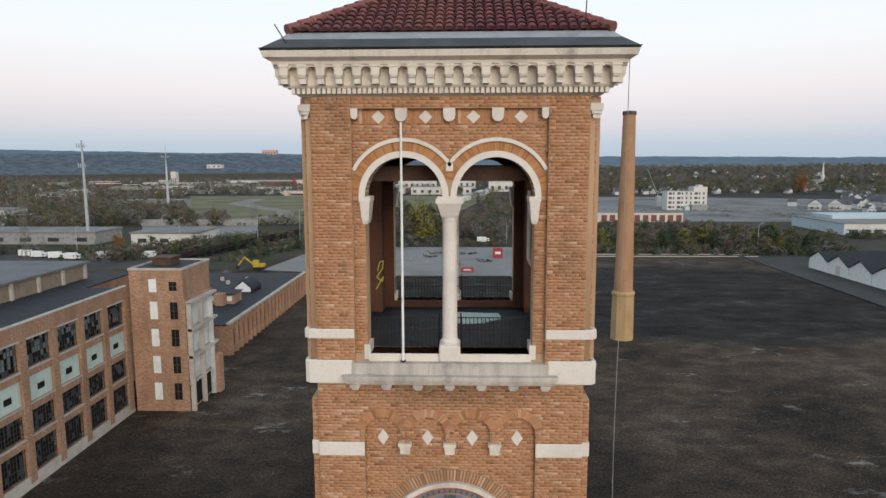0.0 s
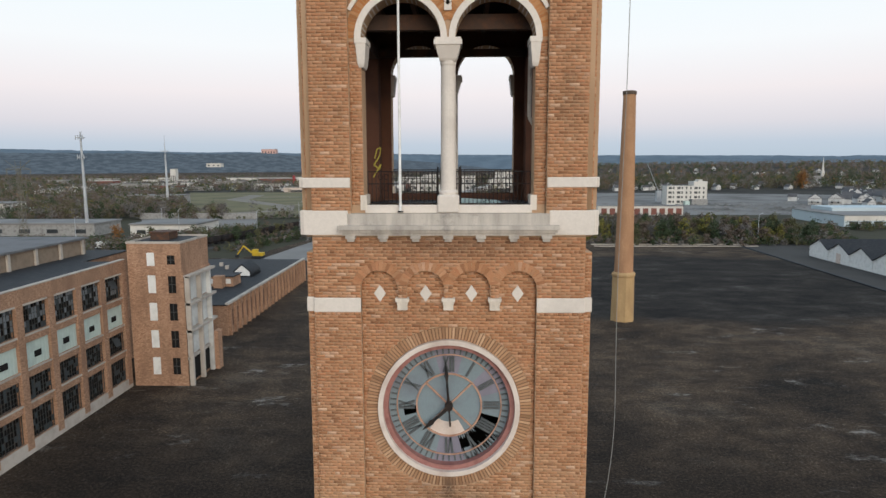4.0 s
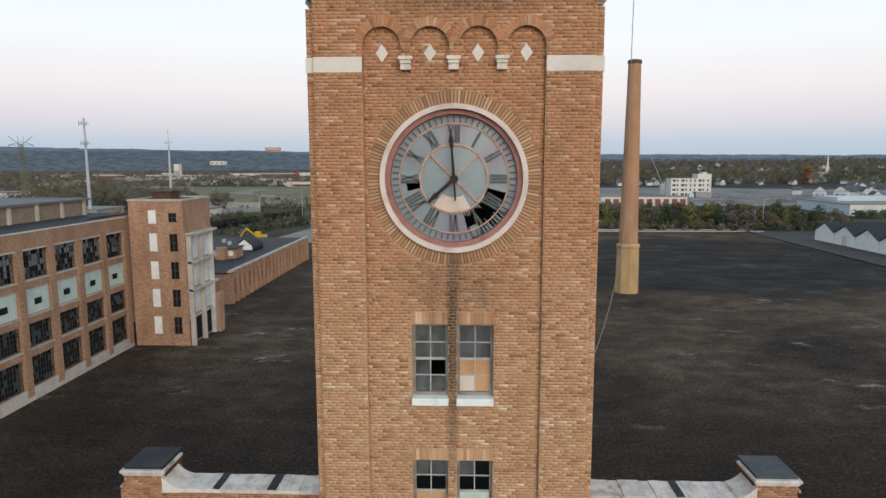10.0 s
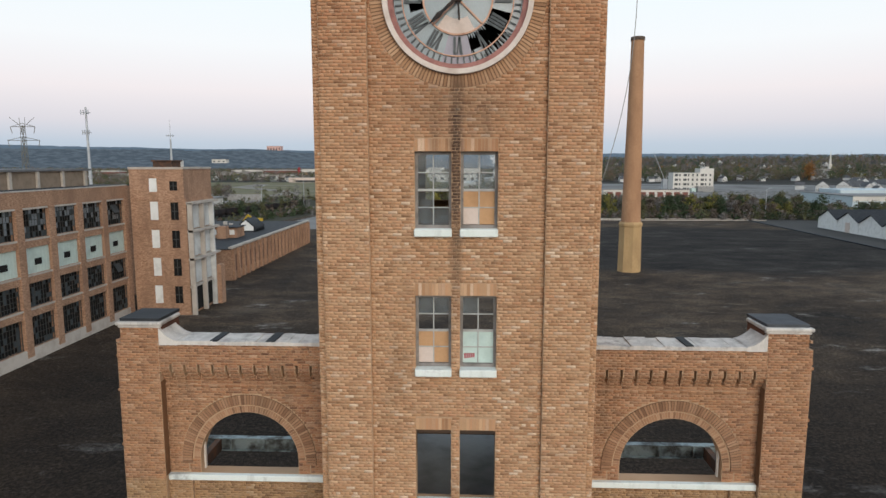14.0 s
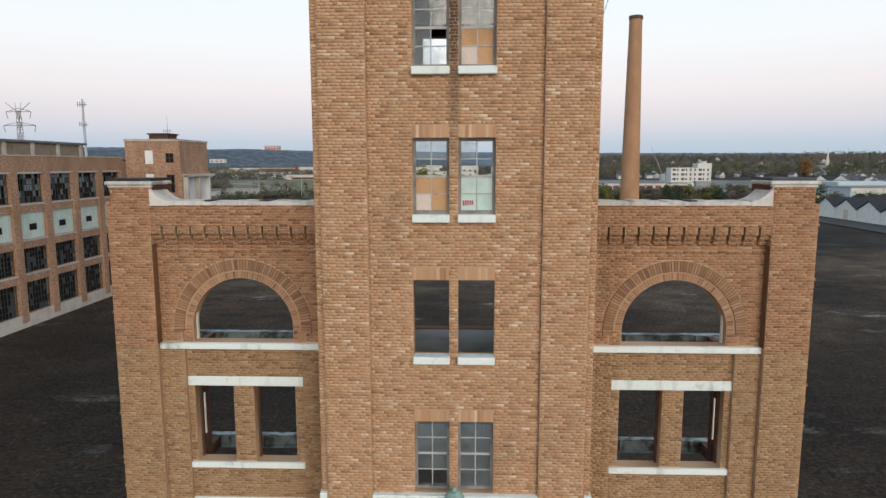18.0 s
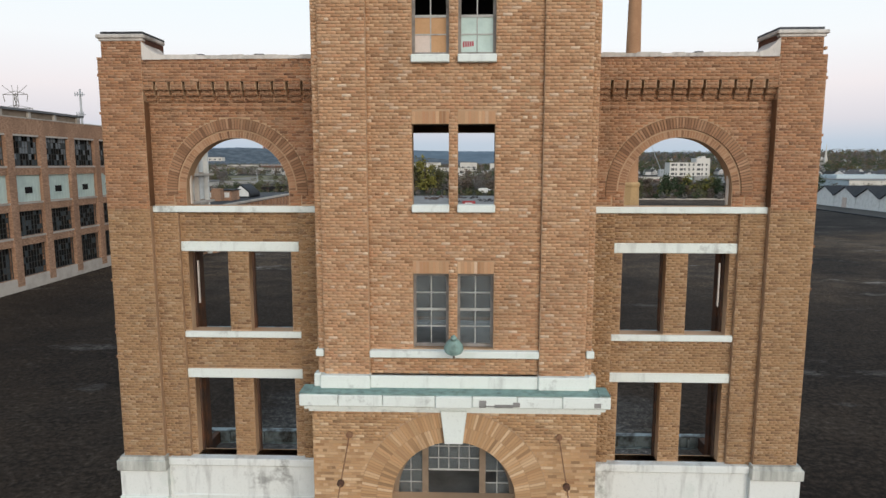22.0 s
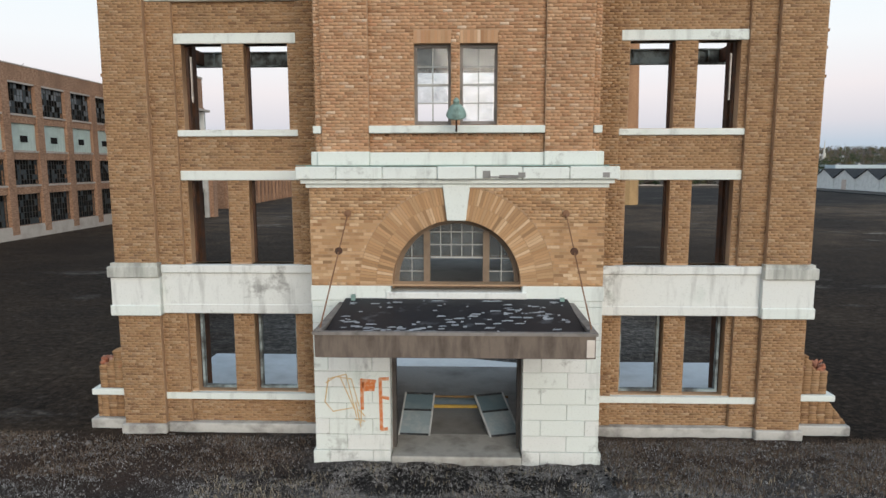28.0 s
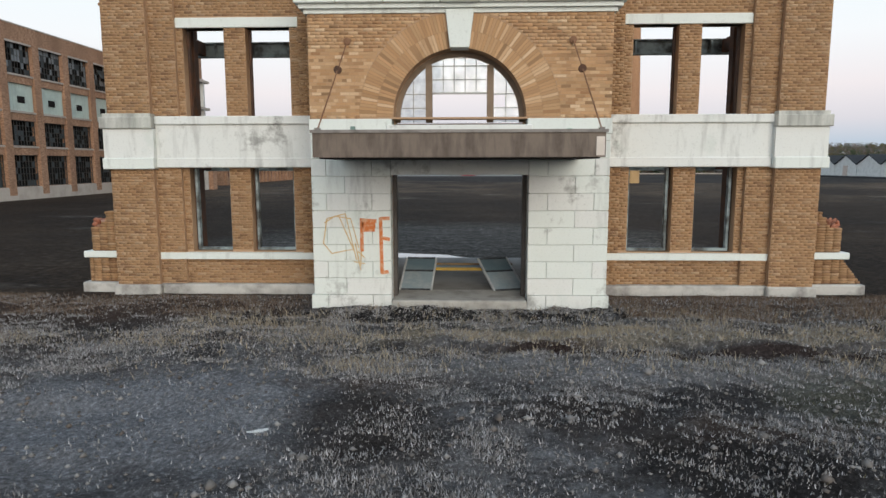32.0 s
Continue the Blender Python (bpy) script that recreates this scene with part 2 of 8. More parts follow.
roof_tile = brick_material("clay_roof_tile", [(0.15, 0.045, 0.058), (0.19, 0.055, 0.068), (0.12, 0.042, 0.058), (0.23, 0.075, 0.08), (0.16, 0.048, 0.07)], stain=(0.05, 0.04, 0.04))
slate = rough_paint("dark_roofing", (0.022, 0.024, 0.028), (0.045, 0.046, 0.048), 1.5, 12, 0.7)
plinth_white = rough_paint("peeling_white_plinth", (0.52, 0.51, 0.48), (0.26, 0.25, 0.235), 1.6, 14, 0.9, 0.45, 0.62)
coping_white = worn_white("mottled_coping", (0.62, 0.58, 0.54), (0.10, 0.085, 0.075), (0.40, 0.38, 0.33), 0.42, 0.70)
grimy_white = worn_white("grimy_white_stone", (0.60, 0.61, 0.57), (0.07, 0.07, 0.062), (0.26, 0.31, 0.25), 0.36, 0.62)
skirt_grey = rough_paint("grey_roofing_skirt", (0.060, 0.064, 0.072), (0.10, 0.105, 0.115), 1.5, 12, 0.7)
flashing = rough_paint("grey_flashing", (0.30, 0.32, 0.35), (0.16, 0.17, 0.18), 1.5, 12, 0.5)
dark_iron = rough_paint("dark_iron", (0.02, 0.02, 0.022), (0.07, 0.04, 0.025), 3, 30, 0.6, metal=0.3)
rust_steel = rough_paint("rusted_steel", (0.07, 0.045, 0.035), (0.16, 0.07, 0.035), 2, 20, 0.75)
pale_steel = rough_paint("flaking_painted_steel", (0.30, 0.36, 0.37), (0.05, 0.045, 0.04), 2.5, 20, 0.7, 0.42, 0.6)
frame_grey = rough_paint("grey_painted_timber", (0.26, 0.24, 0.225), (0.10, 0.09, 0.08), 3, 20, 0.7)
muntin_white = rough_paint("pale_glazing_bar", (0.42, 0.42, 0.40), (0.20, 0.19, 0.18), 3, 20, 0.6)
board = rough_paint("plywood_board", (0.50, 0.30, 0.16), (0.36, 0.20, 0.10), 2, 20, 0.8)
board_pale = rough_paint("pale_board", (0.62, 0.52, 0.46), (0.42, 0.32, 0.26), 2, 20, 0.8)
teal_sheet = rough_paint("pale_green_sheet", (0.50, 0.62, 0.58), (0.36, 0.46, 0.44), 2, 20, 0.6)
# near-black that puts the shade of rooms, openings and undersides into colour
void = rough_paint("interior_shade", (0.012, 0.011, 0.011), (0.02, 0.018, 0.016), 2, 10, 0.95)
bronze_frame = rough_paint("taupe_window_frame", (0.24, 0.18, 0.13), (0.14, 0.10, 0.07), 3, 20, 0.6)
fascia = rough_paint("taupe_metal_fascia", (0.18, 0.145, 0.12), (0.095, 0.076, 0.064), 4.5, 12, 0.55, 0.45, 0.65, streak=True)
tar = rough_paint("tar_roof", (0.018, 0.02, 0.026), (0.10, 0.11, 0.125), 2.2, 8, 0.6, 0.60, 0.72)
concrete = rough_paint("concrete", (0.30, 0.295, 0.285), (0.15, 0.145, 0.14), 0.8, 14, 0.9)
floor_pale = rough_paint("pale_wet_floor", (0.42, 0.48, 0.53), (0.20, 0.23, 0.26), 0.6, 6, 0.45)
gold = rough_paint("worn_gilt", (0.52, 0.32, 0.23), (0.30, 0.15, 0.10), 4, 30, 0.55, metal=0.2)
copper_green = rough_paint("green_copper", (0.24, 0.36, 0.33), (0.10, 0.14, 0.13), 5, 25, 0.6)


def glass_material(name, film=0.12):
    """Thin old glass: mostly clear, a mirror gloss by Fresnel and a patchy film of dirt."""
    m, n, l, b = material(name, 0.9)
    b.inputs["Base Color"].default_value = (0.34, 0.38, 0.40, 1)
    clear = n.new("ShaderNodeBsdfTransparent")
    clear.inputs[0].default_value = (0.92, 0.95, 0.96, 1)
    gloss = n.new("ShaderNodeBsdfGlossy")
    gloss.inputs["Roughness"].default_value = 0.04
    wob = n.new("ShaderNodeBump")
    wob.inputs["Strength"].default_value = 0.10
    wob.inputs["Distance"].default_value = 0.02
    l.new(noise_at(n, l, 1.6, 3), wob.inputs["Height"])
    l.new(wob.outputs[0], gloss.inputs["Normal"])
    fr = n.new("ShaderNodeFresnel")
    fr.inputs["IOR"].default_value = 1.55
    mx = n.new("ShaderNodeMixShader")
    l.new(fr.outputs[0], mx.inputs[0])
    l.new(clear.outputs[0], mx.inputs[1])
    l.new(gloss.outputs[0], mx.inputs[2])
    dirt = n.new("ShaderNodeMapRange")
    l.new(noise_at(n, l, 3.0, 6, None, 0.7), dirt.inputs["Value"])
    dirt.inputs["From Min"].default_value, dirt.inputs["From Max"].default_value = 0.35, 0.7
    dirt.inputs["To Min"].default_value, dirt.inputs["To Max"].default_value = film * 0.5, film * 2.2
    mx2 = n.new("ShaderNodeMixShader")
    l.new(dirt.outputs[0], mx2.inputs[0])
    l.new(mx.outputs[0], mx2.inputs[1])
    l.new(b.outputs[0], mx2.inputs[2])
    l.new(mx2.outputs[0], n["Material Output"].inputs["Surface"])
    return m


glass = glass_material("window_glass")
dial_glass = rough_paint("milky_dial_glass", (0.215, 0.27, 0.295), (0.165, 0.175, 0.21), 1.4, 20, 0.22)
dial_glass.node_tree.nodes["Principled BSDF"].inputs["Specular IOR Level"].default_value = 0.6


# ---- building helpers ----
def mesh_of(bm, name):
    me = bpy.data.meshes.new(name)
    bm.normal_update()
    bm.to_mesh(me)
    bm.free()
    return me


def part(name, bm, mat, parent=None, label=""):
    """Links a bmesh (or a ready mesh) as one object under parent."""
    me = bm if isinstance(bm, bpy.types.Mesh) else mesh_of(bm, name)
    if mat and not me.materials:
        me.materials.append(mat)
    ob = new(name, me)
    if parent:
        ob.parent = parent
    return tagged(ob, label)


def thing(name, label, category, at=(0, 0, 0), group="", kind=""):
    ob = new(name)
    ob.empty_display_size = 0.3
    ob.location = at
    return tagged(ob, label, category, group, kind)


def box(bm, x0, x1, y0, y1, z0, z1):
    v = [bm.verts.new(p) for p in ((x0, y0, z0), (x1, y0, z0), (x1, y1, z0), (x0, y1, z0), (x0, y0, z1), (x1, y0, z1), (x1, y1, z1), (x0, y1, z1))]
    for f in ((3, 2, 1, 0), (4, 5, 6, 7), (0, 1, 5, 4), (1, 2, 6, 5), (2, 3, 7, 6), (3, 0, 4, 7)):
        bm.faces.new([v[i] for i in f])
    return v


def boxes(*rows):
    bm = bmesh.new()
    for r in rows:
        box(bm, *r)
    return bm


def soft_box(x0, x1, y0, y1, z0, z1, r=0.015, segments=1):
    bm = boxes((x0, x1, y0, y1, z0, z1))
    bmesh.ops.bevel(bm, geom=bm.edges[:], offset=r, segments=segments, affect="EDGES")
    return bm


def rod(bm, a, b, r, sides=8, r2=None):
    """A round bar from a to b."""
    a, b = Vector(a), Vector(b)
    q = (b - a).to_track_quat("Z", "Y").to_matrix()
    rings = []
    for p, rad in ((a, r), (b, r if r2 is None else r2)):
        rings.append([bm.verts.new(p + q @ Vector((rad * math.cos(2 * math.pi * i / sides), rad * math.sin(2 * math.pi * i / sides), 0))) for i in range(sides)])
    for i in range(sides):
        j = (i + 1) % sides
        bm.faces.new((rings[0][i], rings[0][j], rings[1][j], rings[1][i]))
    bm.faces.new(rings[0][::-1])
    bm.faces.new(rings[1])


def lathe(bm, profile, cx, cy, sides=20):
    """Turns (radius, z) rows round the upright through cx, cy."""
    rings = [[bm.verts.new((cx + r * math.cos(2 * math.pi * i / sides), cy + r * math.sin(2 * math.pi * i / sides), z)) for i in range(sides)] for r, z in profile]
    for a, b in zip(rings, rings[1:]):
        for i in range(sides):
            j = (i + 1) % sides
            bm.faces.new((a[i], a[j], b[j], b[i]))
    bm.faces.new(rings[0][::-1])
    bm.faces.new(rings[-1])


def arc(cx, cz, r, a0, a1, n=24):
    return [(cx + r * math.cos(radians(a0 + (a1 - a0) * i / n)), cz + r * math.sin(radians(a0 + (a1 - a0) * i / n))) for i in range(n + 1)]


def rect(x0, x1, z0, z1):
    return [(x0, z0), (x1, z0), (x1, z1), (x0, z1)]


def arch(cx, half, z0, spring, n=24):
    return [(cx - half, z0), (cx + half, z0)] + arc(cx, spring, half, 0, 180, n)


def slab(outline, holes, ya, yb):
    """An upright sheet with openings, from y = ya (front) to yb (back)."""
    cu = bpy.data.curves.new("sheet", "CURVE")
    cu.dimensions, cu.fill_mode = "2D", "BOTH"
    cu.extrude = abs(yb - ya) / 2
    for loop in (outline, *holes):
        s = cu.splines.new("POLY")
        s.points.add(len(loop) - 1)
        for pt, (x, z) in zip(s.points, loop):
            pt.co = (x, z, 0, 1)
        s.use_cyclic_u = True
    ob = bpy.data.objects.new("sheet", cu)
    scene.collection.objects.link(ob)
    dg = bpy.context.evaluated_depsgraph_get()
    me = bpy.data.meshes.new_from_object(ob.evaluated_get(dg))
    bpy.data.objects.remove(ob)
    mid = (ya + yb) / 2
    me.transform(Matrix(((1, 0, 0, 0), (0, 0, -1, mid), (0, 1, 0, 0), (0, 0, 0, 1))))
    me.materials.clear()
    return me


CUBE_FACES = np.array([(0, 1, 5, 4), (1, 2, 6, 5), (3, 0, 4, 7), (4, 5, 6, 7), (3, 2, 1, 0)])


def raw_mesh(name, verts, faces):
    me = bpy.data.meshes.new(name)
    verts, faces = np.asarray(verts, dtype=np.float32), np.asarray(faces, dtype=np.int32)
    me.vertices.add(len(verts))
    me.vertices.foreach_set("co", verts.ravel())
    k = faces.shape[1]
    me.loops.add(faces.size)
    me.loops.foreach_set("vertex_index", faces.ravel())
    me.polygons.add(len(faces))
    me.polygons.foreach_set("loop_start", np.arange(0, faces.size, k, dtype=np.int32))
    me.update(calc_edges=True)
    return me


def cells(x0, x1, z0, z1, holes=(), course=0.0765, length=0.225, joint=0.010, rng=None):
    """Running-bond bricks (x0, x1, z0, z1) of a wall, cut round holes: ('r', x0, x1, z0, z1) ('c', cx, cz, r), or its upper half ('u', ...)."""
    out = []
    n = max(1, round((z1 - z0) / course))
    ch = (z1 - z0) / n
    for i in range(n):
        a, b = z0 + i * ch, z0 + (i + 1) * ch
        free = [(x0, x1)]
        for h in holes:
            if h[0] == "r":
                if b <= h[3] + 0.02 or a >= h[4] - 0.02:
                    continue
                cut = (h[1], h[2])
            else:
                if h[0] == "u" and b <= h[2]:
                    continue
                zc = min(max(h[2], a), b)
                d = h[3] ** 2 - (zc - h[2]) ** 2
                if d <= 0:
                    continue
                cut = (h[1] - math.sqrt(d), h[1] + math.sqrt(d))
            free = [s for f in free for s in ((f[0], min(f[1], cut[0])), (max(f[0], cut[1]), f[1])) if s[1] - s[0] > 0.03]
        header = i % 6 == 5
        ln = length / 2 if header else length
        off = (0.5 * ln if i % 2 else 0.0) + rng.uniform(-0.012, 0.012)
        for fa, fb in free:
            x = math.floor((fa - off) / ln) * ln + off
            while x < fb:
                p, q = max(x, fa), min(x + ln, fb)
                if q - p > 0.03:
                    out.append((p + joint / 2, q - joint / 2, a + joint / 2, b - joint / 2))
                x += ln
    return out


def brickwork(name, rows, y, mat, parent, seed=1, proud=0.003, deep=0.03):
    """All the bricks of a wall face as one part."""
    r = np.random.RandomState(seed)
    c = np.array(rows)
    k = len(c)
    jit = r.uniform(-0.0015, 0.004, k)
    yf, yb = y - proud - jit, np.full(k, y + deep)
    dz = r.uniform(-0.002, 0.002, k)
    x0, x1, z0, z1 = c[:, 0], c[:, 1], c[:, 2] + dz, c[:, 3] + dz
    v = np.stack([np.stack(p, 1) for p in ((x0, yf, z0), (x1, yf, z0), (x1, yb, z0), (x0, yb, z0), (x0, yf, z1), (x1, yf, z1), (x1, yb, z1), (x0, yb, z1))], 1).reshape(-1, 3)
    f = (CUBE_FACES[None] + (np.arange(k) * 8)[:, None, None]).reshape(-1, 4)
    ob = part(name, raw_mesh(name, v, f), mat, parent)
    ob["kind"] = "stuff"
    return ob


def wedge_mesh(name, r0, r1, step, depth, gap=0.012):
    """One arch brick: symmetric about +z, from radius r0 to r1."""
    bm = bmesh.new()
    v = []
    for y in (0, depth):
        for r, s in ((r0, -1), (r0, 1), (r1, 1), (r1, -1)):
            w = max(r * math.tan(radians(step) / 2) - gap / 2, 0.006)
            v.append(bm.verts.new((s * w, y, r)))
    for f in ((0, 1, 2, 3), (7, 6, 5, 4), (0, 4, 5, 1), (1, 5, 6, 2), (2, 6, 7, 3), (3, 7, 4, 0)):
        bm.faces.new([v[i] for i in f])
    return mesh_of(bm, name)


def ring_of(name, cx, cz, y, r0, r1, a0, a1, count, depth, mat, parent, gap=0.012):
    """Arch bricks set on edge round a curve, each one a piece."""
    step = (a1 - a0) / count
    me = wedge_mesh(name, r0, r1, abs(step), depth, gap)
    me.materials.append(mat)
    rnd = random.Random(int(cx * 100 + cz * 10 + r0 * 1000))
    for i in range(count):
        ob = new(name, me)
        ob.parent = parent
        a = a0 + (i + 0.5) * step
        ob.matrix_basis = pose(cx, y - rnd.uniform(0, 0.006), cz, 0, 90 - a, 0)


def hoop(cx, cz, y0, y1, r0, r1, a0=0, a1=360, n=48):
    """A flat ring or part of one, r0 to r1, from y0 to y1."""
    bm = bmesh.new()
    full = abs(a1 - a0) >= 360
    k = n if full else n + 1
    rows = []
    for i in range(k):
        a = radians(a0 + (a1 - a0) * i / n)
        rows.append([bm.verts.new((cx + r * math.cos(a), y, cz + r * math.sin(a))) for r, y in ((r0, y0), (r1, y0), (r1, y1), (r0, y1))])
    for i in range(k if full else k - 1):
        a, b = rows[i], rows[(i + 1) % k]
        for j in range(4):
            bm.faces.new((a[j], a[(j + 1) % 4], b[(j + 1) % 4], b[j]))
    if not full:
        bm.faces.new(rows[0])
        bm.faces.new(rows[-1][::-1])
    bmesh.ops.recalc_face_normals(bm, faces=bm.faces[:])
    return bm

# ---- clock tower ----
rng = random.Random(7)
tower = thing("clock_tower", "tall tan brick clock tower with open belfry and tiled roof", "tower", (0, 3.55, 0))
PANEL, FACE = 0.13, 0.0            # depth of the recessed panel and of the corner piers
WINDOWS = [(19.25, 21.13), (15.74, 17.61), (12.18, 14.14), (8.56, 10.48)]
CLOCK_Z, CLOCK_R = 24.68, 1.76
ARCADE = (-1.676, -0.558, 0.558, 1.676)


def under(ob, parent):
    """Keeps ob where it is, as a part of parent."""
    ob.parent = parent
    ob.matrix_parent_inverse = parent.matrix_basis.inverted()
    return ob


def tpart(name, bm, mat, label="", parent=None):
    ob = part(name, bm, mat, None, label)
    if parent is None:
        return under(ob, tower)
    ob.parent = parent
    return ob


WX = {-1: (-1.03, -0.14), 1: (0.08, 0.98)}
win_rects = [rect(*WX[s], a, b) for a, b in WINDOWS for s in (-1, 1)]
door_hole = rect(-1.64, 1.64, 0.01, 3.34)
fan_hole = arch(0, 1.56, 4.47, 4.71, 32)
panel_sheet = slab(rect(-3.45, 3.45, 0.0, 28.6), win_rects + [arc(0, CLOCK_Z, 1.66, 0, 360, 64)[:-1], door_hole, fan_hole], PANEL, 0.55)
panel_wall = tpart("panel_wall", panel_sheet, mortar, "tan brick wall with recessed window panel")
FLOORS = (7.7, 11.2, 14.75, 18.3, 21.9)
back_holes = [rect(-2.5, 2.5, z + 0.02, z + 3.05) for z in FLOORS[:3]] + [rect(-1.2, 1.2, 19.6, 21.2)] + [rect(-2.9, 2.9, 0.01, 4.05), rect(-2.5, 2.5, 4.4, 7.2)]
back_sheet = slab(rect(-3.45, 3.45, 0.0, 28.6), back_holes, 6.55, 6.97)
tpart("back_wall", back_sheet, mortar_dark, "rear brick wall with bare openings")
for s in (-1, 1):
    tpart("side_wall", boxes((s * 3.45 if s < 0 else 3.03, -3.03 if s < 0 else 3.45, 0.552, 6.548, 0.0, 28.6)), brick_tan, "plain brick side wall")
# upper floors are black: the unlit rooms' darkness is put into their colour
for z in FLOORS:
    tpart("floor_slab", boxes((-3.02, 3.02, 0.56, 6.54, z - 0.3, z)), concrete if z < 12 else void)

panel_hole = [(-2.126, 7.9), (2.126, 7.9)]
for cx in ARCADE[::-1]:
    panel_hole += arc(cx, 27.72, 0.45, 0, 180, 14)
    if cx > -1.6:
        panel_hole += [(cx - 0.45, 27.25), (cx - 0.668, 27.25)]
pier_wall = tpart("pier_wall", slab(rect(-3.27, 3.27, 7.6, 28.98), [panel_hole], FACE, PANEL - 0.004), mortar, "brick corner piers with blind arcade")
rows = []
holes_arcade = [("c", cx, 27.72, 0.45) for cx in ARCADE] + [("r", cx - 0.45, cx + 0.45, 27, 27.72) for cx in ARCADE]
for s in (-1, 1):
    x0, x1 = sorted((s * 2.126, s * 3.27))
    rows += cells(x0, x1, 7.9, 27.14, rng=rng) + cells(x0, x1, 27.5, 27.72, rng=rng)
for cx in (-1.117, 0, 1.117):
    rows += cells(cx - 0.109, cx + 0.109, 27.5, 27.72, rng=rng)
rows += cells(-3.27, 3.27, 27.72, 28.98, holes_arcade, rng=rng)
brickwork("brickwork", rows, FACE, brick_tan, pier_wall, 3)
brick_face = brick_material("clock_ring_brick", [(0.24, 0.13, 0.075), (0.46, 0.27, 0.16), (0.36, 0.20, 0.11), (0.58, 0.38, 0.24), (0.30, 0.155, 0.085), (0.50, 0.30, 0.175)], island=False, soot=LEAK_AND_LEDGE)
# the blind arches' upright bricks
for cx in ARCADE:
    ring_of("brick", cx, 27.72, -0.016, 0.45, 0.66, 12, 168, 18, 0.03, brick_one, pier_wall)
rows = cells(-2.126, 2.126, 7.9, 28.2, [("r", x0, x1, a - 0.15, b + 0.31) for a, b in WINDOWS for x0, x1 in WX.values()]
             + [("c", 0, CLOCK_Z, 2.04)], rng=rng)
for s in (-1, 1):
    x0, x1 = sorted((s * 3.275, s * 3.45))
    rows += cells(x0, x1, 7.9, 27.14, rng=rng) + cells(x0, x1, 27.5, 28.6, rng=rng)
brickwork("brickwork", rows, PANEL, brick_tan, panel_wall, 4)
ring_of("brick", 0, CLOCK_Z, PANEL - 0.012, 1.77, 2.06, 0, 360, 148, 0.05, brick_face, panel_wall, 0.024)
part("ring_bed", hoop(0, CLOCK_Z, PANEL - 0.003, PANEL + 0.05, 1.68, 2.07, n=60), mortar_deep, panel_wall)
# soldier courses over the windows
sol = mesh_of(boxes((-0.036, 0.036, 0, 0.05, 0, 0.30)), "brick")
sol.materials.append(brick_one)
for a, b in WINDOWS:
    for x0, _ in WX.values():
        for i in range(11):
            o = new("brick", sol)
            o.parent = panel_wall
            o.matrix_basis = pose(x0 + 0.041 + i * 0.0815, PANEL - 0.012 - rng.uniform(0, 0.005), b + 0.005)
# white bands of the corner piers
for s in (-1, 1):
    x0, x1 = sorted((s * 2.126, s * 3.28))
    tpart("stone_band", soft_box(x0, x1, -0.018, 0.10, 27.14, 27.5), stone_pale)
    x0, x1 = sorted((s * 3.282, s * 3.47))
    tpart("stone_band", soft_box(x0, x1, 0.08, 0.5, 27.14, 27.5), stone_pale)
# corbels that carry the arcade
for cx in (-1.117, 0, 1.117):
    bm = boxes((cx - 0.16, cx + 0.16, -0.10, 0.12, 27.42, 27.5), (cx - 0.13, cx + 0.13, -0.07, 0.12, 27.34, 27.42), (cx - 0.12, cx + 0.12, -0.03, 0.12, 27.2, 27.34))
    tpart("corbel", bm, stone)
dia = bmesh.new()
pts = [(0, -0.21), (0.145, 0), (0, 0.21), (-0.145, 0)]
f0 = [dia.verts.new((x, -0.02, z)) for x, z in pts]
f1 = [dia.verts.new((x, 0.06, z)) for x, z in pts]
dia.faces.new(f0)
for i in range(4):
    dia.faces.new((f0[i], f1[i], f1[(i + 1) % 4], f0[(i + 1) % 4]))
bmesh.ops.recalc_face_normals(dia, faces=dia.faces[:])
dia = mesh_of(dia, "diamond_inlay")
dia.materials.append(stone_pale)
for cx in ARCADE:
    o = under(new("diamond_inlay", dia), tower)
    o.matrix_basis = pose(cx, PANEL - 0.005, 27.59)

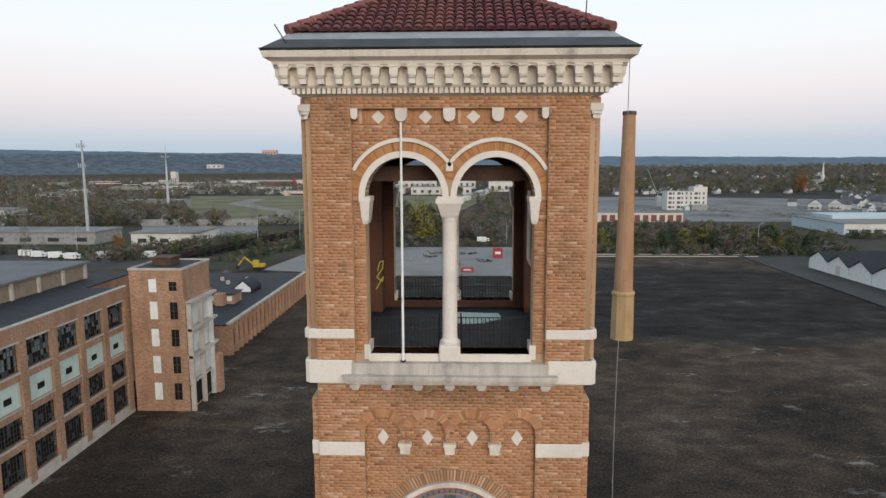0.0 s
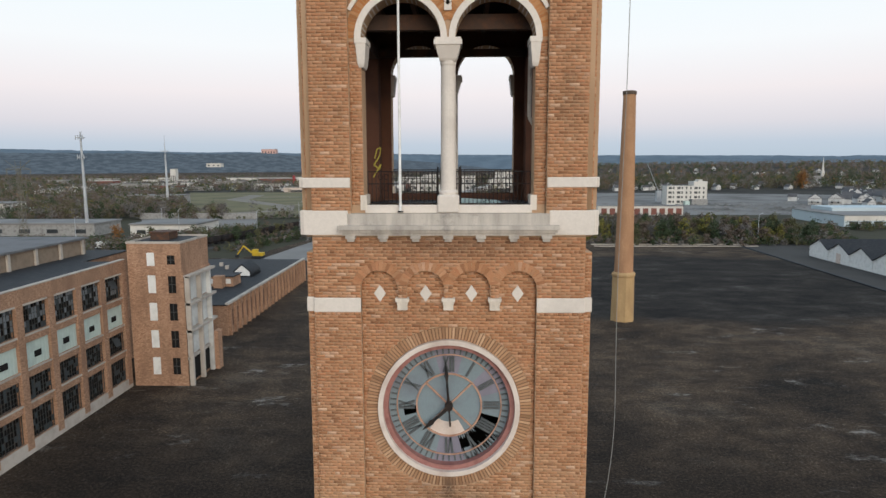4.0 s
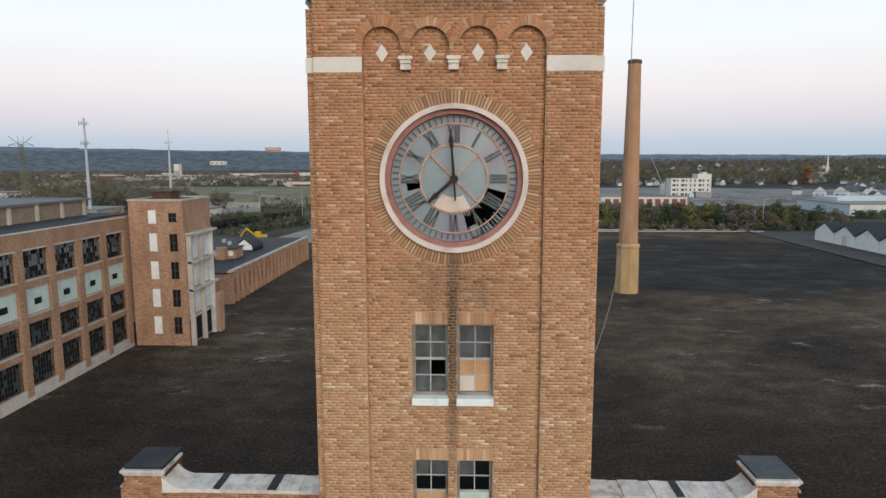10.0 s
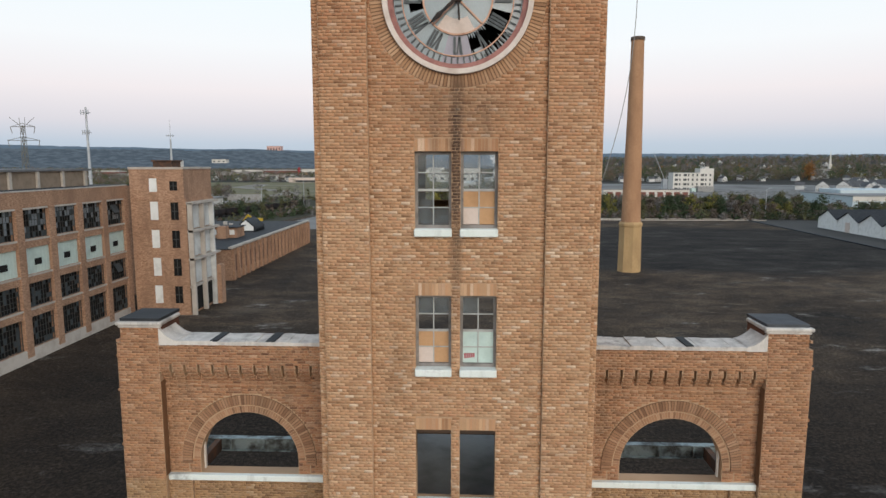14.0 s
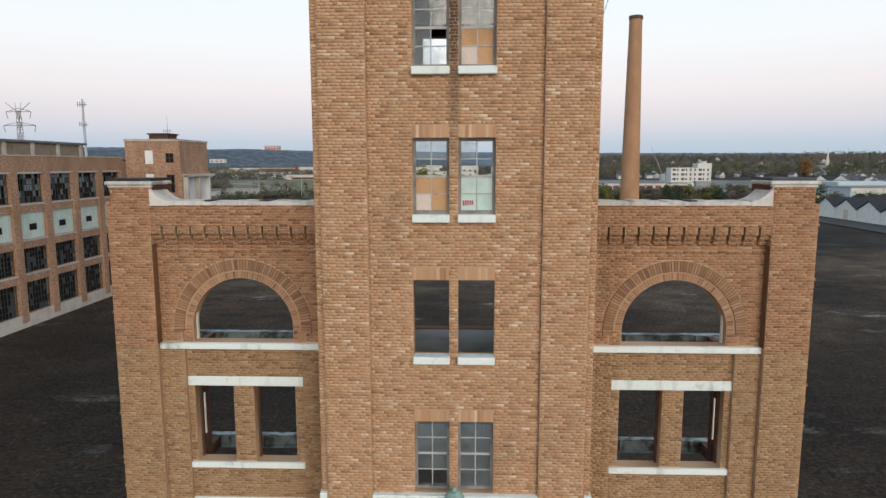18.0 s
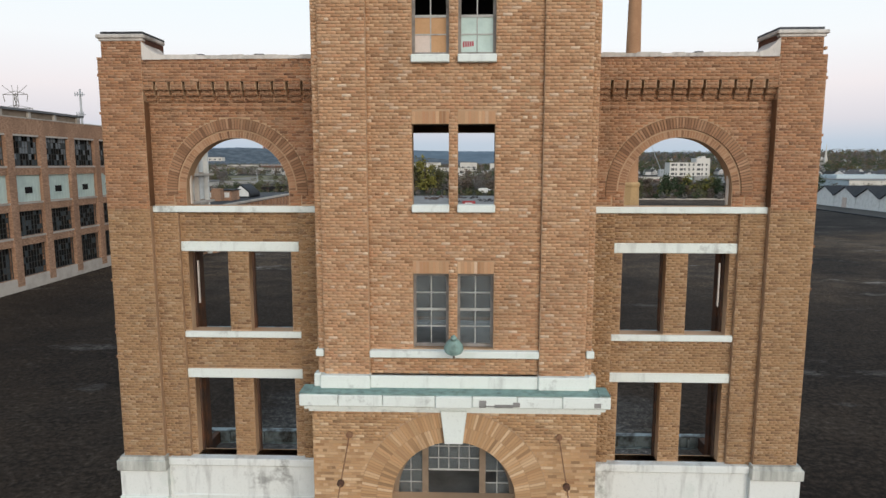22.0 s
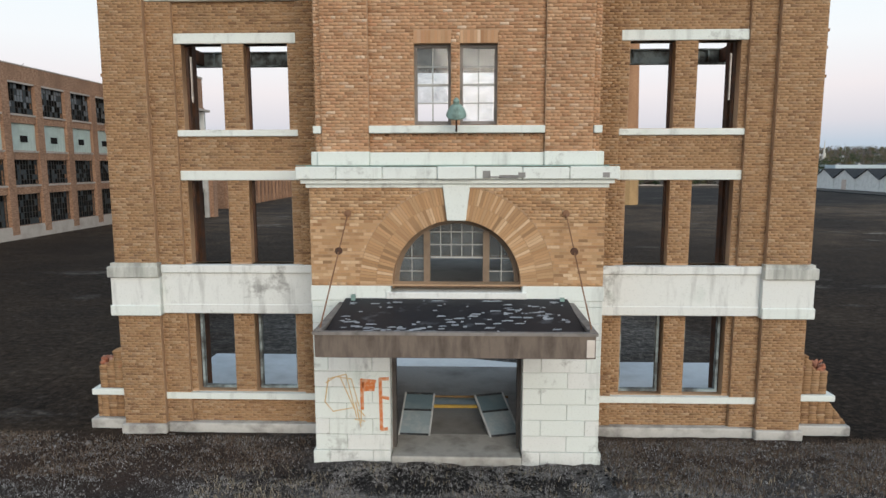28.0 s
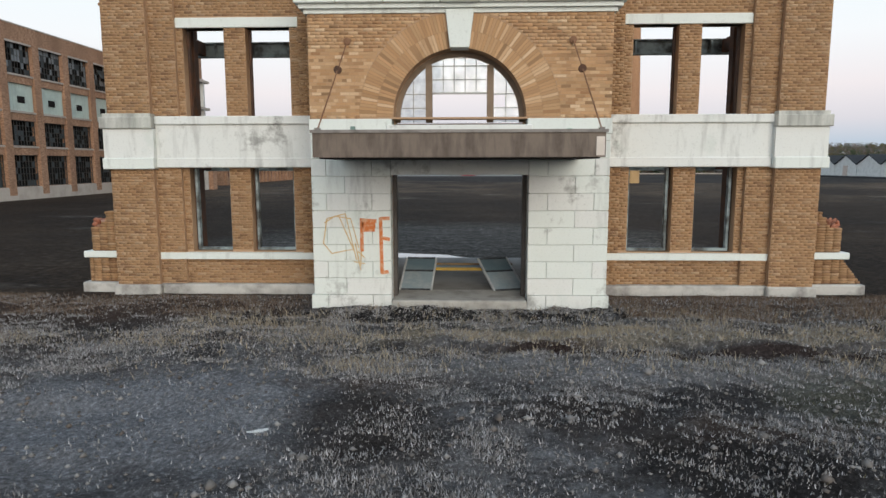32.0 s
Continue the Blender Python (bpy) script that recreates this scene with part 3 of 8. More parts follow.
# rainwater pipe stain strip between the windows is plain pale brick; windows next
PANES = {  # what stands in each sash: rows from the top, two panes a row
    (0, -1): "ggggg.gg", (0, 1): "ggggbbpb", (1, -1): "gg..bbpb", (1, 1): "g...tttt", (3, -1): "gggggg..", (3, 1): "gggggggg"}
FILL = {"g": glass, "b": board, "p": board_pale, "t": teal_sheet}
for k, (a, b) in enumerate(WINDOWS):
    for s in (-1, 1):
        x0, x1 = WX[s]
        if k < 3:
            tpart("window_sill", soft_box(x0 - 0.012, x1 + 0.012, -0.02, 0.4, a - 0.17, a + 0.02, 0.02), white_paint, "white painted stone sill")
        if k == 2:
            continue
        w = tpart("window", boxes((x0, x0 + 0.07, 0.30, 0.42, a, b), (x1 - 0.07, x1, 0.30, 0.42, a, b), (x0 + 0.07, x1 - 0.07, 0.30, 0.42, b - 0.08, b), (x0 + 0.07, x1 - 0.07, 0.28, 0.42, a + 0.02, a + 0.10)),
                  frame_grey, "grey timber sash window with eight panes")
        bars = bmesh.new()
        xi0, xi1, zi0, zi1 = x0 + 0.07, x1 - 0.07, a + 0.10, b - 0.08
        xm = (xi0 + xi1) / 2
        box(bars, xm - 0.014, xm + 0.014, 0.325, 0.36, zi0, zi1)
        zs = [zi1 + (zi0 - zi1) * i / 4 for i in range(5)]
        for i in (1, 2, 3):
            t = 0.03 if i == 2 else 0.014
            for p, q in ((xi0, xm - 0.015), (xm + 0.015, xi1)):
                box(bars, p, q, 0.323, 0.362, zs[i] - t, zs[i] + t)
        tpart("glazing_bar", bars, muntin_white, parent=w).matrix_parent_inverse = Matrix()
        code = PANES[(k, s)]
        for i, c in enumerate(code):
            if c == ".":
                continue
            r_, c_ = divmod(i, 2)
            p, q = ((xi0, xm - 0.012), (xm + 0.012, xi1))[c_]
            tpart("pane", boxes((p, q, 0.34 + 0.002 * (i % 3), 0.346 + 0.002 * (i % 3), zs[r_ + 1] + 0.012, zs[r_] - 0.012)), FILL[c], parent=w)
        if (k, s) == (1, 1):
            red = rough_paint("red_sticker", (0.42, 0.03, 0.06), (0.30, 0.03, 0.05), 6, 20, 0.6)
            for i in range(5):
                tpart("sticker_bar", boxes((xi0 + 0.04 + i * 0.055, xi0 + 0.075 + i * 0.055, 0.330, 0.335, zs[4] + 0.12 + i * 0.008, zs[4] + 0.26)), red, parent=w)
tpart("window_ledge", soft_box(-2.12, 2.12, -0.05, 0.4, 8.36, 8.54, 0.015), white_paint, "white painted ledge under the paired windows")
for s in (-1, 1):
    x0, x1 = sorted((s * 3.3, s * 3.5))
    tpart("corner_block", soft_box(x0, x1, 0.02, 0.4, 8.36, 8.54), white_paint)

# ---- the clock ----
clock = thing("tower_clock", "round tower clock dial with stained milky glass, some panes broken out", "clock", (0, 0.1, CLOCK_Z))


def cpart(name, bm, mat, label="", parent=None):
    ob = part(name, bm, mat, None, label)
    ob.parent = parent or clock
    return ob


cpart("surround", hoop(0, 0, -0.10, 0.10, 1.64, CLOCK_R, n=72), ring_stone, "pinkish stained stone ring")

cpart("rim", hoop(0, 0, 0.03, 0.30, 1.52, 1.64, n=72), rough_paint("pink_rim", (0.34, 0.16, 0.14), (0.20, 0.09, 0.08), 4, 25, 0.6), "rusty pink iron rim")
cpart("minute_ring", hoop(0, 0, 0.20, 0.235, 1.30, 1.325, n=72), gold)
cpart("inner_ring", hoop(0, 0, 0.20, 0.235, 0.795, 0.835, n=64), gold, "gilt inner ring")
pane_inner = cpart("pane", hoop(0, 0, 0.245, 0.255, 0.02, 0.80, n=48), dial_glass, "grey milky centre glass")
dial_mauve = rough_paint("mauve_dial_glass", (0.245, 0.235, 0.285), (0.18, 0.17, 0.215), 1.4, 20, 0.25)
for i in range(12):   # outer panes, with two broken away and one holed
    a = 90 - 30 * i
    if i in (4, 5):
        continue
    if i == 9:
        cpart("pane", hoop(0, 0, 0.245, 0.255, 1.16, 1.52, a - 15, a + 15, 6), dial_glass)
        cpart("pane", hoop(0, 0, 0.245, 0.255, 0.83, 1.16, a - 15, a + 2, 6), dial_glass)
        continue
    cpart("pane", hoop(0, 0, 0.245, 0.255, 0.83, 1.52, a - 15, a + 15, 6), dial_mauve if i in (0, 2, 6) else dial_glass)
shard = random.Random(4)
for k in range(26):   # splinters of glass left round the broken panes
    a = -76 + 46 * k / 25
    bm = bmesh.new()
    for y in (0.245, 0.252):
        for r_, da in ((1.52, -1.2), (1.52, 1.2), (1.52 - shard.uniform(0.06, 0.34), shard.uniform(-0.8, 0.8))) if k % 2 else ((0.83, -1.6), (0.83, 1.6), (0.83 + shard.uniform(0.03, 0.16), shard.uniform(-1, 1))):
            bm.verts.new((r_ * math.cos(radians(a + da)), y, r_ * math.sin(radians(a + da))))
    bm.verts.ensure_lookup_table()
    for f_ in ((0, 1, 2), (5, 4, 3), (0, 3, 4, 1), (1, 4, 5, 2), (2, 5, 3, 0)):
        bm.faces.new([bm.verts[q] for q in f_])
    bmesh.ops.recalc_face_normals(bm, faces=bm.faces[:])
    cpart("glass_splinter", bm, dial_glass)
cpart("pane", hoop(0, 0, 0.245, 0.255, 1.33, 1.52, 90 - 30 * 4 - 4, 90 - 30 * 4 + 15, 4), dial_glass, "jagged remnant of glass")
cpart("pane", hoop(0, 0, 0.245, 0.255, 1.22, 1.52, -72, -62, 4), dial_glass)
ROMAN = ("XII", "I", "II", "III", "IIII", "V", "VI", "VII", "VIII", "IX", "X", "XI")
dial_black = rough_paint("dial_black", (0.085, 0.095, 0.10), (0.13, 0.14, 0.145), 4, 25, 0.6)
for i, numeral in enumerate(ROMAN):
    bm = bmesh.new()
    pitch = 0.085
    glyphs = []
    x = 0.0
    for ch in numeral:
        w_ = 0.075 if ch == "I" else 0.15
        glyphs.append((ch, x + w_ / 2))
        x += w_
    for ch, gx in glyphs:
        gx -= x / 2
        for dx0, dx1, t in {"I": ((0, 0, 0.028),), "V": ((-0.05, 0, 0.030), (0.055, 0, 0.018)), "X": ((-0.055, 0.055, 0.030), (0.055, -0.055, 0.018))}[ch]:
            q0, q1 = gx + dx0, gx + dx1
            v = [bm.verts.new(p) for p in ((q1 - t, 0.205, 0.87), (q1 + t, 0.205, 0.87), (q0 + t, 0.205, 1.27), (q0 - t, 0.205, 1.27))]
            v2 = [bm.verts.new((p.co.x, 0.225, p.co.z)) for p in v]
            bm.faces.new(v)
            for j in range(4):
                bm.faces.new((v[j], v2[j], v2[(j + 1) % 4], v[(j + 1) % 4]))
    bmesh.ops.recalc_face_normals(bm, faces=bm.faces[:])
    cpart("numeral", bm, dial_black).matrix_basis = pose(0, 0, 0, 0, 30 * i, 0)
tick = mesh_of(boxes((-0.018, 0.018, 0.205, 0.225, 1.34, 1.49)), "minute_mark")
tick.materials.append(dial_black)
for i in range(60):
    o = new("minute_mark", tick)
    o.parent = clock
    o.matrix_basis = pose(0, 0, 0, 0, 6 * i, 0)
for a in (45, 135, 225, 315):
    cpart("spoke", boxes((-0.02, 0.02, 0.20, 0.24, 0.1, 0.82)), gold).matrix_basis = pose(0, 0, 0, 0, a, 0)
bm = bmesh.new()
rod(bm, (0, 0.02, 0), (0, 0.26, 0), 0.10, 14)
cpart("hub", bm, dark_iron)


def pointer(length, w0, tail, ang, y):
    bm = bmesh.new()
    out = [(-w0, 0), (-w0 * 0.75, length * 0.55), (-w0 * 1.5, length * 0.66), (0, length), (w0 * 1.5, length * 0.66), (w0 * 0.75, length * 0.55), (w0, 0), (w0 * 1.4, -tail), (-w0 * 1.4, -tail)]
    fr = [bm.verts.new((px, y, pz)) for px, pz in out]
    bk = [bm.verts.new((px, y + 0.02, pz)) for px, pz in out]
    bm.faces.new(fr)
    bm.faces.new(bk[::-1])
    for j in range(len(out)):
        k2 = (j + 1) % len(out)
        bm.faces.new((fr[j], bk[j], bk[k2], fr[k2]))
    bmesh.ops.recalc_face_normals(bm, faces=bm.faces[:])
    cpart("clock_pointer", bm, dark_iron, "dark iron clock pointer").matrix_basis = pose(0, 0, 0, 0, ang, 0)


pointer(1.22, 0.035, 0.0, -4, 0.06)
pointer(0.9, 0.045, 0.0, 228, 0.03)
cpart("counterweight", boxes((-0.022, 0.022, 0.06, 0.08, -0.52, -0.1)), dark_iron).matrix_basis = pose(0, 0, 0, 0, -4, 0)
cpart("fallen_sheet", hoop(0, 0, 0.232, 0.240, 0.45, 0.80, 232, 300, 14), board_pale, "pale dusty sheet leaning behind the centre glass")
# sheet added in near-black so the space behind the dial reads dark
tpart("clock_room_wall", boxes((-3.0, 3.0, 2.2, 2.3, 22.25, 28.5)), void, "black sheet added behind the dial for its dark room")

# ---- belfry stage ----
BAY, ARX, ARR, SPR = 0.15, 1.10, 0.93, 33.62
twin = [(-2.03, 29.75), (2.03, 29.75), (2.03, SPR)] + arc(ARX, SPR, ARR, 0, 180, 24) + arc(-ARX, SPR, ARR, 0, 180, 24)
belfry_sheet = slab(rect(-3.45, 3.45, 28.985, 36.12), [twin], BAY, 0.75)
pier_sheets = [mesh_of(boxes(r_), "belfry_pier") for r_ in ((-3.27, -2.32, 0, BAY - 0.004, 29.0, 35.945), (2.32, 3.27, 0, BAY - 0.004, 29.0, 35.945), (-2.318, 2.318, 0.0, BAY - 0.004, 35.68, 35.945), (-2.318, 2.318, 0, BAY - 0.004, 28.99, 29.05))]
belfry_rows = cells(-2.32, 2.32, 29.75, 35.68, [("r", -2.03, 2.03, 29.7, SPR), ("u", ARX, SPR, ARR + 0.42), ("u", -ARX, SPR, ARR + 0.42)], rng=rng)
pier_rows = []
for s in (-1, 1):
    x0, x1 = sorted((s * 2.32, s * 3.27))
    for z0, z1 in ((29.62, 30.16), (30.40, 35.94)):
        pier_rows += cells(x0, x1, z0, z1, rng=rng)
pier_rows += cells(-2.32, 2.32, 35.70, 35.94, rng=rng)
edge_rows = []
for s in (-1, 1):
    x0, x1 = sorted((s * 3.275, s * 3.45))
    edge_rows += cells(x0, x1, 29.62, 30.16, rng=rng) + cells(x0, x1, 30.4, 35.94, rng=rng)


def frustum(bm, cx, cy, rows):
    """A square block that widens upwards: rows of half-width, half-depth, height."""
    rings = [[bm.verts.new((cx + sx * w_, cy + sy * d_, z)) for sx, sy in ((-1, -1), (1, -1), (1, 1), (-1, 1))] for w_, d_, z in rows]
    for a, b in zip(rings, rings[1:]):
        for i in range(4):
            bm.faces.new((a[i], a[(i + 1) % 4], b[(i + 1) % 4], b[i]))
    bm.faces.new(rings[0][::-1])
    bm.faces.new(rings[-1])


CAP_M = Matrix.Translation((0, 3.55, 0))
for side in range(4):
    turn = CAP_M @ pose(0, 0, 0, 0, 0, 90 * side) @ CAP_M.inverted()
    w = tpart("belfry_wall", belfry_sheet, mortar, "belfry brick wall with twin round arches")
    w.matrix_basis = turn
    for sheet_ in pier_sheets:
        part("belfry_pier", sheet_, mortar, w)
    if side == 0:
        b1 = brickwork("brickwork", belfry_rows, BAY, brick_tan, w, 8)
        b2 = brickwork("brickwork", pier_rows, 0, brick_tan, w, 9)
        b3 = brickwork("brickwork", edge_rows, BAY, brick_tan, w, 10)
    else:
        for b_ in (b1, b2, b3):
            o = new("brickwork", b_.data)
            o["kind"] = "stuff"
            o.parent = w
    for s in (-1, 1):
        ax = s * ARX
        a0, a1 = (0, 180)
        lim0, lim1 = (0, 148) if s < 0 else (32, 180)
        part("arch_moulding", hoop(ax, SPR, BAY - 0.06, 0.7, ARR, ARR + 0.15, 0, 180, 30), stone_pale, w, "pale stone arch")
        part("hood_mould", hoop(ax, SPR, BAY - 0.07, BAY + 0.1, ARR + 0.37, ARR + 0.46, 33 if s < 0 else 28, 152 if s < 0 else 147, 26), stone_pale, w)
        if side == 0:
            ring_of("brick", ax, SPR, BAY - 0.02, ARR + 0.155, ARR + 0.365, 20 if s < 0 else 0, 180 if s < 0 else 160, 44, 0.06, brick_orange, w)
        # impost
        x_in = s * 2.03
        bm = bmesh.new()
        box(bm, x_in - 0.14, x_in + 0.14, 0.05, 0.72, SPR - 0.12, SPR)
        frustum(bm, x_in, 0.38, ((0.055, 0.24, SPR - 0.66), (0.08, 0.27, SPR - 0.58), (0.115, 0.31, SPR - 0.22), (0.12, 0.32, SPR - 0.121)))
        part("impost", bm, stone_pale, w, "carved stone impost block")
        bm = boxes((x_in - 0.075, x_in + 0.075, 0.10, 0.72, 29.62, 29.98))
        part("jamb_base", bm, stone, w)
    bm = bmesh.new()
    lathe(bm, [(0.22, 29.98), (0.23, 30.04), (0.19, 30.1), (0.185, 30.2), (0.175, 33.0), (0.19, 33.04), (0.19, 33.08), (0.2, 33.12)], 0, 0.36, 20)
    frustum(bm, 0, 0.36, ((0.17, 0.17, 33.10), (0.21, 0.21, 33.16), (0.285, 0.30, 33.42), (0.29, 0.31, 33.45)))
    box(bm, -0.33, 0.33, 0.03, 0.71, 33.451, 33.56)
    box(bm, -0.30, 0.30, 0.06, 0.7, 33.561, SPR)
    part("column", bm, stone_pale, w, "pale stone column between the arches")
    part("valley_stone", boxes((-0.085, 0.085, BAY - 0.065, BAY + 0.1, 34.22, 34.40)), stone_pale, w)
    part("column_base", soft_box(-0.26, 0.26, 0.04, 0.68, 29.56, 29.98, 0.03), stone_pale, w)
    part("opening_sill", soft_box(-2.0, 2.0, 0.12, 0.74, 29.55, 29.75, 0.012), stone_pale, w, "pale stone sill of the opening")
    sill = bmesh.new()
    box(sill, -2.62, 2.62, -0.22, 0.16, 29.17, 29.27)
    box(sill, -2.58, 2.58, -0.16, 0.16, 29.10, 29.169)
    box(sill, -2.53, 2.53, -0.10, 0.16, 29.03, 29.099)
    box(sill, -2.40, 2.40, -0.05, 0.2, 29.271, 29.55)
    part("balcony_sill", sill, stone_grey, w, "sooty weathered stone ledge of the belfry")
    for i in range(7):
        cx = -2.33 + i * 0.777
        part("sill_bracket", boxes((cx - 0.12, cx + 0.12, -0.13, 0.1, 28.95, 29.028), (cx - 0.085, cx + 0.085, -0.08, 0.1, 28.88, 28.949)), stone_grey, w)
    # dark red-brown lining added over the inner face
    part("inner_lining", slab(rect(-2.98, 2.98, 29.53, 35.38), [twin], 0.753, 0.80), dark_red_brick, w, "dark red-brown inner brickwork")
    for s in (-1, 1):
        x0, x1 = sorted((s * 2.40, s * 3.49))
        part("stone_band", soft_box(x0, x1, -0.02, 0.3, 29.03, 29.62), stone_pale, w)
        x0, x1 = sorted((s * 2.33, s * 3.48))
        part("stone_band", soft_box(x0, x1, -0.02, 0.3, 30.16, 30.40), stone_pale, w)
        # corner brackets under the cornice
        x0, x1 = sorted((s * 3.26, s * 3.49))
        part("corner_bracket", boxes((x0, x1, -0.02, 0.25, 35.62, 35.78), (x0 + 0.03, x1 - 0.03, 0.0, 0.25, 35.54, 35.619), (x0 + 0.07, x1 - 0.07, 0.03, 0.25, 35.44, 35.539)), stone_pale, w)
    # frieze of brackets and diamonds
    for i in range(5):
        cx = (-2.23, -1.13, 0, 1.13, 2.23)[i]
        hw = 0.14 if 0 < i < 4 else 0.08
        bm = boxes((cx - hw, cx + hw, -0.03, 0.16, 35.51, 35.68))
        rod(bm, (cx, -0.02, 35.51), (cx, 0.15, 35.51), hw * 0.98, 14)
        part("frieze_bracket", bm, stone_pale, w)
    for cx in (-1.68, -0.565, 0.565, 1.68):
        o = new("diamond_inlay", dia)
        o.parent = w
        o.matrix_basis = pose(cx, BAY - 0.005, 35.49) @ Matrix.Diagonal((1.1, 1, 0.75, 1))
    if side == 0:
        sol2 = mesh_of(boxes((-0.031, 0.031, 0, 0.04, 0, 0.33)), "brick")
        sol2.materials.append(brick_one)
        for i in range(54):
            x = -2.1 + i * 0.0778
            o = new("brick", sol2)
            o.parent = w
            o.matrix_basis = pose(x, BAY - 0.016, 35.34)

# belfry floor, ceiling frame and rails
tpart("belfry_floor", boxes((-3.02, 3.02, 0.76, 6.34, 29.2, 29.52)), slate, "dark tarred belfry floor")
for y in (1.0, 5.9):
    tpart("roof_beam", boxes((-2.9, 2.9, y, y + 0.25, 33.97 if y < 2 else 34.14, 34.33 if y < 2 else 34.36)), rust_steel, "rusted steel beam under the roof")
for x in (-2.6, 2.35):
    tpart("roof_beam", boxes((x, x + 0.25, 1.251, 5.899, 34.02, 34.33)), rust_steel)
for i in range(5):
    tpart("joist", boxes((-2.06 + i, -1.94 + i, 0.9, 6.2, 34.9, 35.1)), rust_steel)
# ceiling colour stands in for the darkness under the roof
tpart("belfry_ceiling", boxes((-3.0, 3.0, 0.76, 6.34, 35.4, 35.6)), void, "belfry ceiling with its shade painted near-black")
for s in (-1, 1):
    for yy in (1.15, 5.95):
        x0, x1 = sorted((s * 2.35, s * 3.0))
        tpart("corner_post", boxes((x0, x1, yy - 0.38, yy + 0.38, 29.52, 34.6)), dark_red_brick)
belfry_rail = thing("belfry_railing", "black wrought iron railing with scrollwork panels on the belfry", "railing", (0, 0, 29.5))
baluster = bmesh.new()
rod(baluster, (0, 0, 0), (0, 0, 1.0), 0.010, 5)
baluster = mesh_of(baluster, "baluster")
baluster.materials.append(dark_iron)
for y in (0.68, 6.42):
    bm = bmesh.new()
    for z in (0.12, 0.72, 1.02):
        box(bm, -2.0, 2.0, y - 0.012, y + 0.012, z, z + 0.025)
    part("rail", bm, dark_iron, belfry_rail)
    for i in range(41):
        x = -2.0 + i * 0.1
        if abs(x) > 0.2:
            o = new("baluster", baluster)
            o.parent = belfry_rail
            o.location = (x, y, 0.02)
    for cx in (-1.62, -0.95, 0.95, 1.55):
        bm = bmesh.new()
        for sgn in (-1, 1):
            for z in (0.35, 0.62, 0.9):
                pr = None
                for k in range(10):
                    a = 2 * math.pi * k / 9
                    p1 = (cx + sgn * (0.07 + 0.055 * math.cos(a)), y - 0.02, z + 0.065 * math.sin(a))
                    if pr:
                        rod(bm, pr, p1, 0.008, 4)
                    pr = p1
        part("scroll", bm, dark_iron, belfry_rail)
    for x in (-0.27, 0.27):
        bm = bmesh.new()
        rod(bm, (x, y, 0), (x, y, 1.15), 0.02, 6)
        part("post", bm, dark_iron, belfry_rail)
pole = thing("flag_pole", "thin white pole standing on the belfry sill", "pole", (-1.14, 0.03, 29.58))
bm = bmesh.new()
rod(bm, (0, 0, 0), (0, 0, 6.15), 0.032, 10, 0.028)
part("shaft", bm, rough_paint("white_pole_paint", (0.80, 0.80, 0.78), (0.6, 0.58, 0.55), 3, 20, 0.5), pole)
part("foot", boxes((-0.06, 0.06, -0.06, 0.06, 0, 0.03)), dark_iron, pole)
loose = thing("loose_board", "grey-green board lying tilted on the belfry floor", "board", (0.75, 4.6, 29.56))
part("sheet", soft_box(-0.85, 0.85, -0.5, 0.5, -0.02, 0.02, 0.008), teal_sheet, loose)
loose.rotation_euler = (radians(6), radians(4), radians(12))
pipe = bmesh.new()
rod(pipe, (2.22, 1.6, 29.52), (2.22, 1.6, 31.6), 0.05, 8)
rod(pipe, (2.22, 1.6, 31.6), (2.05, 1.6, 31.9), 0.05, 8)
rod(pipe, (2.05, 1.6, 31.9), (2.05, 1.6, 33.7), 0.05, 8)
tpart("pipe", pipe, stone, "pale pipe on the inner wall")
graf = rough_paint("yellow_spray", (0.50, 0.42, 0.08), (0.40, 0.34, 0.08), 5, 20, 0.7)
bm = bmesh.new()
for a_, b_ in (((-2.5, 30.9), (-2.42, 31.2)), ((-2.42, 31.2), (-2.3, 31.25)), ((-2.3, 31.25), (-2.33, 31.0)), ((-2.33, 31.0), (-2.52, 30.7)), ((-2.52, 30.7), (-2.35, 30.55)), ((-2.35, 30.55), (-2.3, 30.72)),
               ((-2.3, 30.72), (-2.55, 30.3))):
    rod(bm, (a_[0], 5.562, a_[1]), (b_[0], 5.562, b_[1]), 0.022, 5)
tpart("spray_mark", bm, graf, "yellow spray-paint squiggle")

# ---- cornice and roof ----
def collar(name, p0, p1, z0, z1, mat, label=""):
    """A square stone course round the tower, p0 and p1 being how far it stands out below and above."""
    bm = bmesh.new()
    lo = [bm.verts.new((sx * (3.45 + p0), 3.55 + sy * (3.45 + p0), z0)) for sx, sy in ((-1, -1), (1, -1), (1, 1), (-1, 1))]
    hi = [bm.verts.new((sx * (3.45 + p1), 3.55 + sy * (3.45 + p1), z1)) for sx, sy in ((-1, -1), (1, -1), (1, 1), (-1, 1))]
    bm.faces.new(lo[::-1])
    bm.faces.new(hi)
    for i in range(4):
        bm.faces.new((lo[i], lo[(i + 1) % 4], hi[(i + 1) % 4], hi[i]))
    return tpart(name, bm, mat, label)


cornice = collar("cornice", 0.06, 0.12, 35.95, 36.00, stone, "weathered limestone cornice")
collar("cornice", 0.10, 0.10, 36.001, 36.13, stone)
collar("cornice", 0.26, 0.30, 36.131, 36.185, stone)
collar("cornice", 0.26, 0.26, 36.186, 36.62, stone)
collar("cornice", 0.54, 0.56, 36.621, 36.69, stone)
collar("cornice", 0.56, 0.68, 36.691, 36.76, stone)
collar("cornice", 0.70, 0.74, 36.761, 36.90, stone)
collar("gutter_edge", 0.74, 0.77, 36.901, 36.955, slate, "dark lead gutter edge")
dent = mesh_of(boxes((-0.042, 0.042, 0, 0.16, 0, 0.13)), "dentil")
